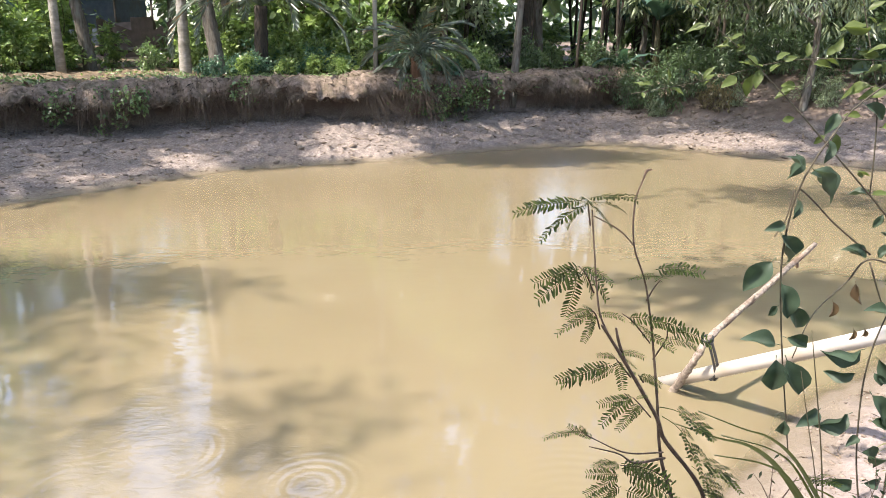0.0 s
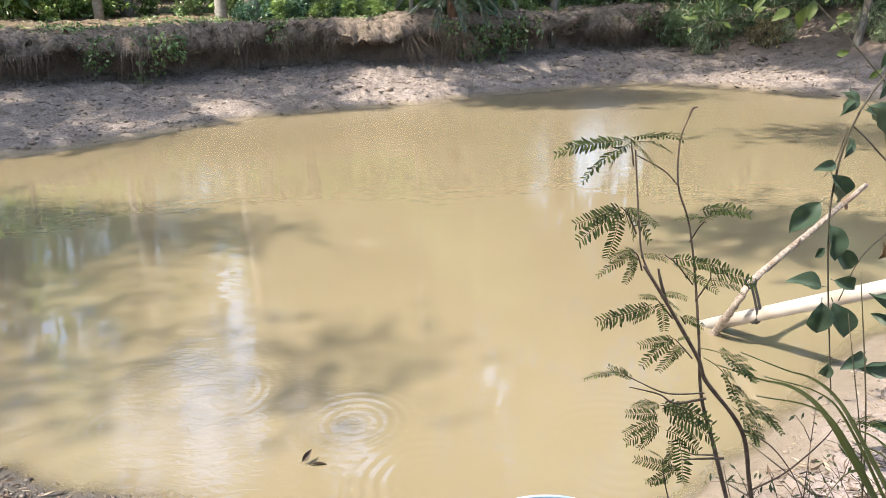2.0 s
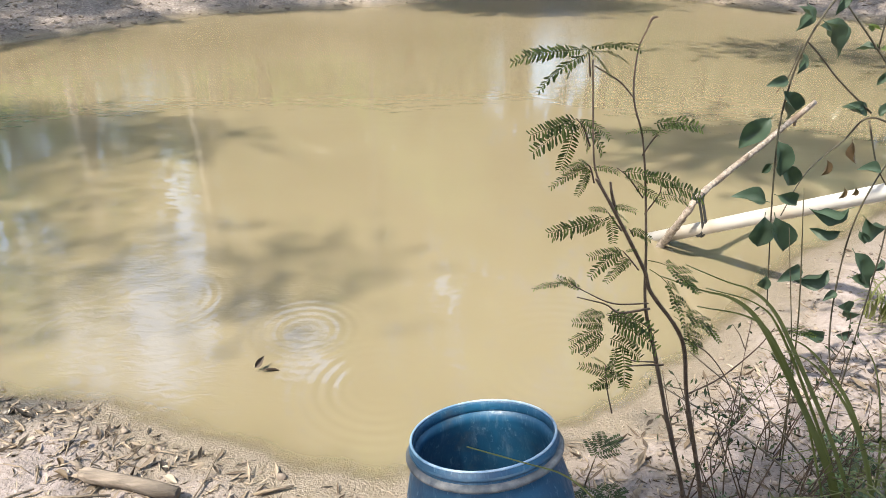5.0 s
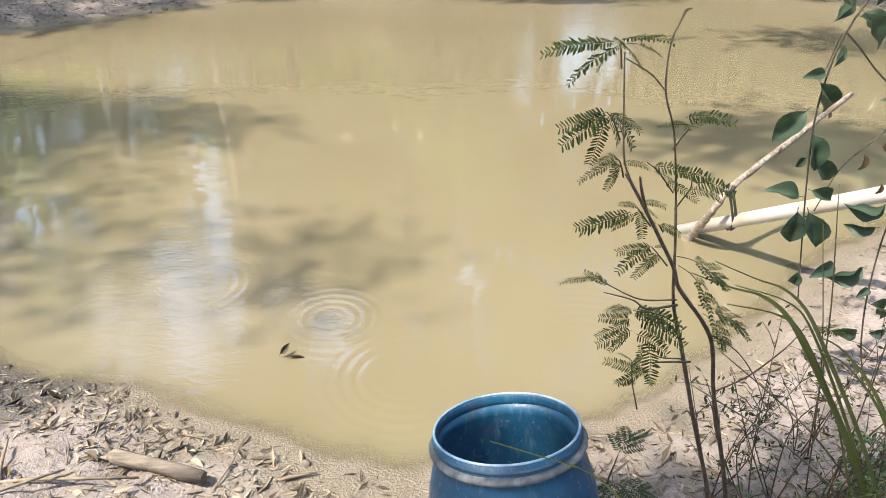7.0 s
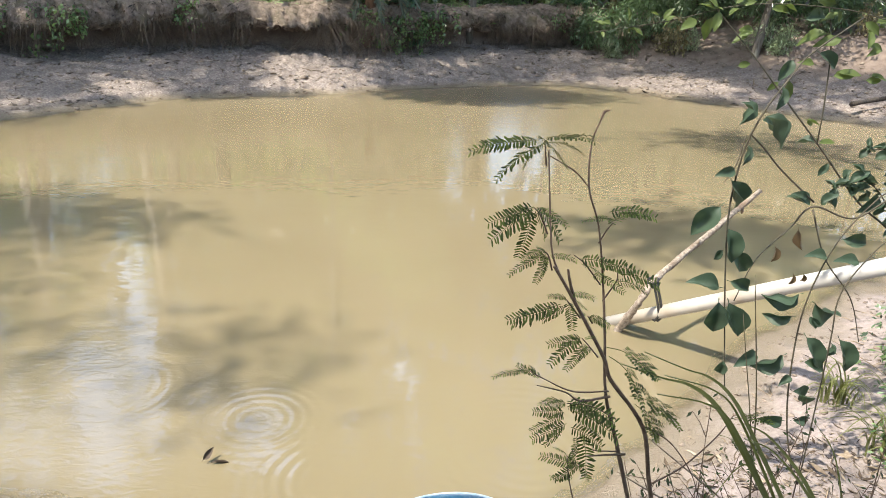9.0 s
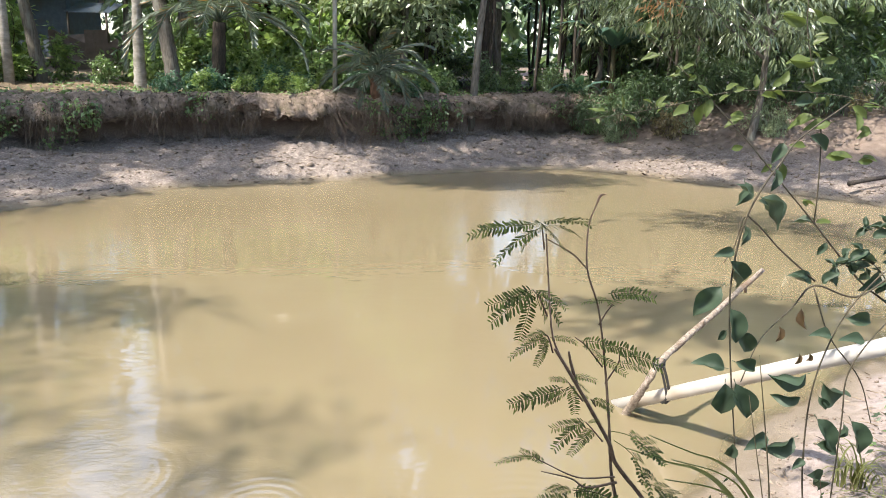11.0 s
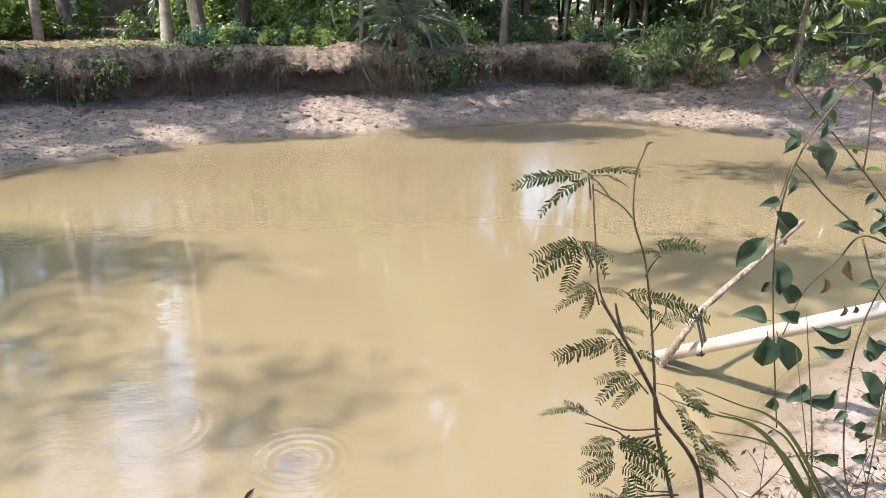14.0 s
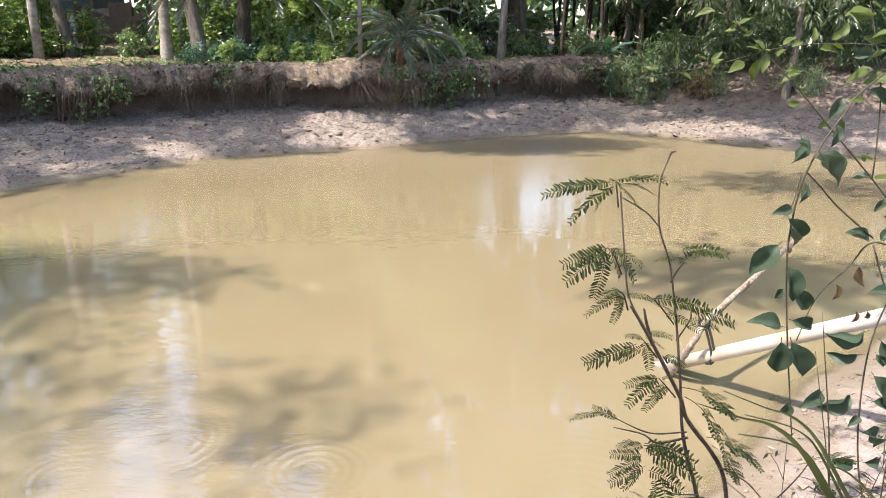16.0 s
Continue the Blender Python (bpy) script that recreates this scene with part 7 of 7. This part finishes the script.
# --- grass and weeds at the foot of the sapling
def grass_clump(at, blades, length, seed, label, bow, mat=GRASS, width=0.012):
    r = np.random.default_rng(seed)
    ob = thing("grass_clump", at, label, "grass", "grass clumps")
    for _ in range(blades):
        a = r.uniform(0, 2 * math.pi)
        d = np.array([math.cos(a), math.sin(a), 0]) * 0.55 + np.array(bow)
        L = length * r.uniform(0.55, 1.1)
        s = np.linspace(0, 1, 9)
        mid = np.outer(s * L * 0.85, (0, 0, 1)) + np.outer(s ** 2.0 * L * 0.75, d) - np.outer(s ** 3.2 * L * 0.55, (0, 0, 1)) + r.normal(size=3) * (0.05, 0.05, 0)
        side = unit(np.cross(d + (0.01, 0, 0), (0, 0, 1.0)))
        w = width * (1 - s ** 2.5) * r.uniform(0.7, 1.2) + 0.0008
        v = np.stack([mid - side * w[:, None], mid + (0, 0, 0.003), mid + side * w[:, None]], 1).reshape(-1, 3)
        f = [(i * 3 + j, i * 3 + j + 1, i * 3 + j + 4, i * 3 + j + 3) for i in range(8) for j in range(2)]
        part("blade", mesh_np("blade", v, f, mat), ob)


def long_blade(name, me_name, pts, w, mat, ob):
    """One long blade, creased along its middle, through a few points."""
    mid = smooth_line(np.array(pts), 5)
    s = np.linspace(0, 1, len(mid))
    side = unit(np.cross(np.gradient(mid, axis=0), (0.2, -1.0, 0.3)))
    ww = (w * (0.55 + 0.45 * np.sin(math.pi * np.minimum(s * 1.3, 1) ** 0.8)) * (1 - s ** 3) + 0.0006)[:, None]
    v = np.stack([mid - side * ww, mid + (0, 0.002, 0.002), mid + side * ww], 1).reshape(-1, 3)
    f = [(i * 3 + j, i * 3 + j + 1, i * 3 + j + 4, i * 3 + j + 3) for i in range(len(mid) - 1) for j in range(2)]
    part(name, mesh_np(me_name, v, f, mat), ob)


_r = np.random.default_rng(63)
tall = thing("grass_clump", on_ground(1.62, 1.85), "tall arching green grass clump by the sapling", "grass", "grass clumps")
_b = np.array(tall.location)
for pts, w in (([(1.60, 1.84, 0.2), (1.46, 1.8, 0.52), (1.27, 1.8, 0.89), (1.05, 1.8, 1.25), (0.95, 1.8, 1.39), (0.86, 1.79, 1.46), (0.77, 1.78, 1.49), (0.63, 1.76, 1.55)], 0.0105),
               ([(1.58, 1.88, 0.2), (1.42, 1.86, 0.6), (1.24, 1.85, 0.95), (1.04, 1.84, 1.29), (0.93, 1.82, 1.40), (0.76, 1.8, 1.455)], 0.0085),
               ([(1.66, 1.84, 0.2), (1.50, 1.82, 0.66), (1.33, 1.82, 1.02), (1.15, 1.82, 1.24), (1.02, 1.8, 1.32)], 0.009),
               ([(1.55, 1.8, 0.2), (1.36, 1.76, 0.55), (1.20, 1.74, 0.70), (1.06, 1.72, 0.68), (0.96, 1.7, 0.58)], 0.0050),
               ([(1.62, 1.9, 0.2), (1.56, 1.95, 0.7), (1.46, 2.0, 1.05), (1.34, 2.02, 1.2)], 0.0050),
               ([(1.52, 1.86, 0.2), (1.30, 1.8, 0.48), (1.12, 1.75, 0.52), (1.0, 1.7, 0.44)], 0.0050),
               ([(1.64, 1.8, 0.2), (1.62, 1.75, 0.7), (1.54, 1.7, 1.0), (1.4, 1.66, 1.12)], 0.0050),
               ([(1.50, 1.84, 0.2), (1.34, 1.85, 0.66), (1.15, 1.9, 1.08), (1.02, 1.9, 0.91)], 0.0043),
               ([(1.58, 1.8, 0.2), (1.40, 1.74, 0.42), (1.22, 1.7, 0.44), (1.08, 1.66, 0.36)], 0.0043)):
    for k in range(2 if w > 0.0055 else 1):
        shift = np.linspace(0, 1, len(pts))[:, None] * _r.normal(size=3) * 0.025
        long_blade("blade", "long_blade", np.array(pts) - _b + shift + _r.normal(size=3) * (0.01, 0.02, 0.0), w * (1.0, 0.7, 0.55)[k], GRASS, tall)
for base, tip, r0, mat, label in (((1.62, 2.08, 0.42), (0.75, 2.0, 1.0), 0.005, WOOD_DRY, "pale dry stalk leaning over the near bank"), ((1.66, 2.1, 0.45), (0.86, 2.05, 1.1), 0.005, WOOD_DRY, "pale dry stalk leaning over the near bank"),
                                  ((1.62, 2.55, 0.3), (1.36, 2.5, 1.52), 0.004, STEM, "thin upright green stalk on the near bank"), ((1.5, 2.3, 0.3), (1.18, 2.2, 1.5), 0.003, STEM, "thin upright green stalk on the near bank")):
    g = on_ground(base[0], base[1], -0.02)
    st = thing("stalk", g, label, "stalk", "stalks on the near bank")
    d = np.array(tip) - np.array(g)
    part("stem", mesh_np("stalk_stem", *tube(smooth_line([(0, 0, 0), d * 0.5 + (0.02, 0, 0.04), d], 5), (r0, r0 * 0.8, r0 * 0.4), 6, 0.1, _r), mat), st)
_x = on_ground(0.62, 1.3)
trail = thing("trailing_grass", _x, "long thin grass blades trailing in front of the barrel", "grass")
for pts, w in (([(0.62, 1.3, _x[2]), (0.55, 1.33, 0.92), (0.44, 1.35, 1.08), (0.33, 1.36, 1.195), (0.21, 1.37, 1.235), (0.07, 1.38, 1.275)], 0.0026),
               ([(0.60, 1.28, _x[2]), (0.55, 1.24, 1.05), (0.46, 1.2, 1.16), (0.34, 1.2, 1.18), (0.20, 1.2, 1.18), (0.11, 1.2, 1.21)], 0.004)):
    long_blade("blade", "trailing_blade", np.array(pts) - np.array(_x), w, GRASS, trail)
part("stem", mesh_np("trailing_stem", *tube(smooth_line(np.array([(0.64, 1.3, _x[2]), (0.60, 1.24, 1.12), (0.50, 1.2, 1.21), (0.36, 1.2, 1.22), (0.2, 1.2, 1.2), (-0.03, 1.2, 1.11)]) - np.array(_x), 5), (0.004, 0.003, 0.002), 5), STEM_BROWN), trail)
_y = thing("young_shoot", on_ground(0.12, 1.22), "small yellow-green leafy shoot in front of the barrel", "seedling")
_h = 1.2 - _y.location.z
part("stem", mesh_np("shoot_stem", *tube(smooth_line([(0.03, 0, -0.02), (0.02, 0, _h * 0.5), (0, 0, _h)], 5), (0.004, 0.002), 5), STEM), _y)
_q = np.random.default_rng(88)
for k in range(12):
    p = np.array([0.0, 0, _h - 0.012 * k])
    part("leaf", YOUNG[k % 2], _y, m=frame_along(p, p + np.array([math.cos(2.4 * k), math.sin(2.4 * k) * 0.7, _q.uniform(-0.1, 0.5)]) * _q.uniform(0.03, 0.05), (0, -0.3, 1)))
grass_clump(on_ground(1.5, 1.5), 22, 0.75, 707, "rough arching green grass clump on the near bank", (-0.3, 0.1, 0), width=0.006)
grass_clump(on_ground(1.75, 1.75), 22, 0.8, 708, "rough arching green grass clump on the near bank", (-0.35, 0.0, 0), width=0.006)
grass_clump(on_ground(1.35, 1.55), 16, 0.5, 702, "rough green grass clump on the near bank", (-0.2, 0.2, 0), width=0.007)
grass_clump(on_ground(1.7, 2.0), 14, 0.5, 703, "rough green grass clump on the near bank", (0.1, 0.1, 0), width=0.007)
grass_clump(on_ground(1.05, 1.5), 12, 0.35, 704, "rough yellowish grass clump on the near bank", (-0.3, 0.2, 0), width=0.006)
grass_clump(on_ground(2.6, 3.1), 30, 0.6, 705, "dry yellowish grass clump on the near bank", (-0.2, 0.1, 0), width=0.006)
grass_clump(on_ground(2.75, 3.75), 34, 0.55, 706, "dry yellowish grass clump on the near bank", (-0.1, -0.1, 0), width=0.006)
WEED = [bush_meshes("weed", LEAF_BROAD, 91, (0.5, 0.5, 0.35), (0.06, 0.03), 60, 8), bush_meshes("weed", LEAF_DARK, 92, (0.45, 0.45, 0.5), (0.05, 0.022), 60, 8)]
for n, (x, y, s) in enumerate(((1.1, 1.7, 0.45), (1.35, 1.8, 0.5), (1.6, 2.1, 0.45), (1.15, 2.05, 0.35), (0.8, 1.55, 0.4), (1.75, 2.35, 0.5), (2.6, 2.9, 0.7), (2.9, 3.3, 0.8), (3.3, 3.9, 0.9), (3.6, 4.4, 0.9), (3.3, 3.3, 1.1), (1.45, 1.6, 0.6), (1.2, 1.45, 0.5), (1.6, 1.75, 0.6), (1.0, 1.4, 0.4), (1.8, 1.95, 0.6), (0.62, 1.75, 0.3))):
    bush(on_ground(x, y), WEED[n % 2], "low weed with small leaves on the near bank", "weeds on the near bank", s, 100 * x, "weed")


def bare_shrub(x, y, h, seed):
    """A small wiry shrub of bare twigs with few leaves."""
    r = np.random.default_rng(seed)
    ob = thing("wiry_shrub", on_ground(x, y), "small wiry shrub with thin bare twigs and few leaves", "shrub", "wiry shrubs")
    P = []
    for k in range(4):
        top = np.array([r.normal() * 0.16, r.normal() * 0.10, h * r.uniform(0.6, 1.0)])
        line = limb_line(r, (r.normal() * 0.02, r.normal() * 0.02, -0.03), top, 0.02)
        part("stem", mesh_np("shrub_stem", *tube(line, (0.0034, 0.0026, 0.0014), 5), STEM_BROWN), ob)
        for _ in range(7):
            a = line[r.integers(3, len(line))]
            b = a + r.normal(size=3) * 0.07 + (0, 0, 0.05)
            part("twig", mesh_np("shrub_twig", *tube([a, (a + b) / 2 + (0, 0, 0.01), b], (0.0019, 0.0015, 0.0009), 4), STEM_BROWN), ob)
            P += [b, (a + b) / 2, b + r.normal(size=3) * 0.02]
    P = np.array(P)
    n = len(P)
    part("foliage", mesh_np("shrub_leaves", *leaf_cloud(P, r.normal(size=(n, 3)), r.uniform(0.018, 0.04, n), r.uniform(0.007, 0.014, n), r), LEAF_FERN), ob)


for n, (x, y, h) in enumerate(((1.18, 2.05, 0.95), (1.32, 2.2, 0.8), (1.08, 2.25, 0.7), (1.45, 2.05, 0.7), (1.6, 2.6, 0.6), (1.36, 1.95, 0.9))):
    bare_shrub(x, y, h, 720 + n)

# --- things lying on the mud
_r = np.random.default_rng(41)
log = thing("log", on_ground(-1.35, 2.38, 0.03), "short dry barkless log lying on the mud", "log")
part("wood", mesh_np("log_wood", *tube([(-0.235, 0.05, 0.02), (-0.19, 0.04, 0.015), (-0.05, 0.01, 0.01), (0.12, -0.03, 0.005), (0.225, -0.05, 0.0)], (0.026, 0.034, 0.031, 0.033, 0.028), 14, 0.16, _r), LOGWOOD), log)
part("snag", mesh_np("log_snag", *tube([(-0.225, 0.05, 0.03), (-0.25, 0.06, 0.06), (-0.285, 0.07, 0.068)], (0.018, 0.012, 0.004), 6, 0.2, _r), LOGWOOD), log)
root = thing("root_clump", on_ground(-1.37, 2.1, 0.02), "knotted ball of dead roots on the mud", "roots")
for k in range(16):
    walkers = unit(_r.normal(size=(7, 3)))
    line = smooth_line(walkers * (0.052, 0.045, 0.032) * _r.uniform(0.6, 1.05, (7, 1)) + (0, 0, 0.028), 3)
    part("strand", mesh_np("root_strand", *tube(line, (0.004, 0.009, 0.003), 6, 0.3, _r), (LOGWOOD, ROOT)[k % 2]), root)
for x, y, L, a in ((-1.75, 2.22, 0.75, 8), (-2.0, 2.3, 0.32, 115), (-1.9, 2.12, 0.5, 35), (-0.75, 2.42, 0.22, 20), (-2.05, 2.05, 0.4, 60)):
    s = thing("stick", on_ground(x, y, 0.012), "thin pale dry stick lying on the mud", "stick", "sticks on the mud", a)
    part("wood", mesh_np("stick_wood", *tube([(-L / 2, 0, 0.005), (-L * 0.1, _r.normal() * 0.02, 0.014), (L / 2, _r.normal() * 0.02, 0.004)], (0.008, 0.009, 0.005), 7, 0.12, _r), WOOD_DRY), s)
DRY = blade_mesh("fallen_leaf", LITTER_PALE, 0.15, 0.5, 0.3, 0.42, 0.1)
DRY_B = blade_mesh("fallen_leaf", LEAF_OLD, 0.3, 0.8, -0.4, 0.4, 0.15)
for n in range(64):
    x, y = _r.uniform(-2.4, 0.0), _r.uniform(1.4, 2.75)
    g = on_ground(x, y, 0.012)
    if g[2] > 0.04:
        o = thing("fallen_leaf", g, "dry curled leaf fallen on the mud", "leaf", "fallen leaves", _r.uniform(0, 360))
        sc = _r.uniform(0.045, 0.10)
        part("blade", (DRY, DRY_B)[n % 3 == 0], o, m=pose(0, 0, 0.01, _r.uniform(-15, 15), 5, 0) @ Matrix.Diagonal((sc, sc, sc, 1)))
DARK_LEAF = blade_mesh("sodden_leaf", LITTER_DARK, 0.3, 0.8, -0.4, 0.4, 0.15)
fl = thing("floating_leaf", (-1.03, 3.34, 0.004), "dark curled leaf floating on the water", "leaf")
part("blade", DARK_LEAF, fl, m=pose(0, 0, 0.01, 60, -35, 40) @ Matrix.Diagonal((0.1, 0.1, 0.1, 1)))
part("blade", DARK_LEAF, fl, m=pose(0.03, -0.01, 0.004, 10, 0, 10) @ Matrix.Diagonal((0.14, 0.05, 0.1, 1)))
drift = thing("driftwood", on_ground(10.2, 14.6, 0.05), "dark dead branch lying at the water's edge", "branch")
part("wood", mesh_np("drift_wood", *tube(smooth_line([(-0.9, -0.1, 0.0), (-0.2, 0.05, 0.1), (0.5, 0.0, 0.22), (1.1, 0.1, 0.4)], 5), (0.05, 0.04, 0.02), 7, 0.15, _r), BARK_DARK), drift)

# ---------------------------------------------------------------- small stuff last
build_root_fans()
build_bank_rubbish(EDGE)
build_roots(EDGE)
build_bank_grass()
build_litter()
build_far_woods()
build_tall_trees()
build_shade_canopy()
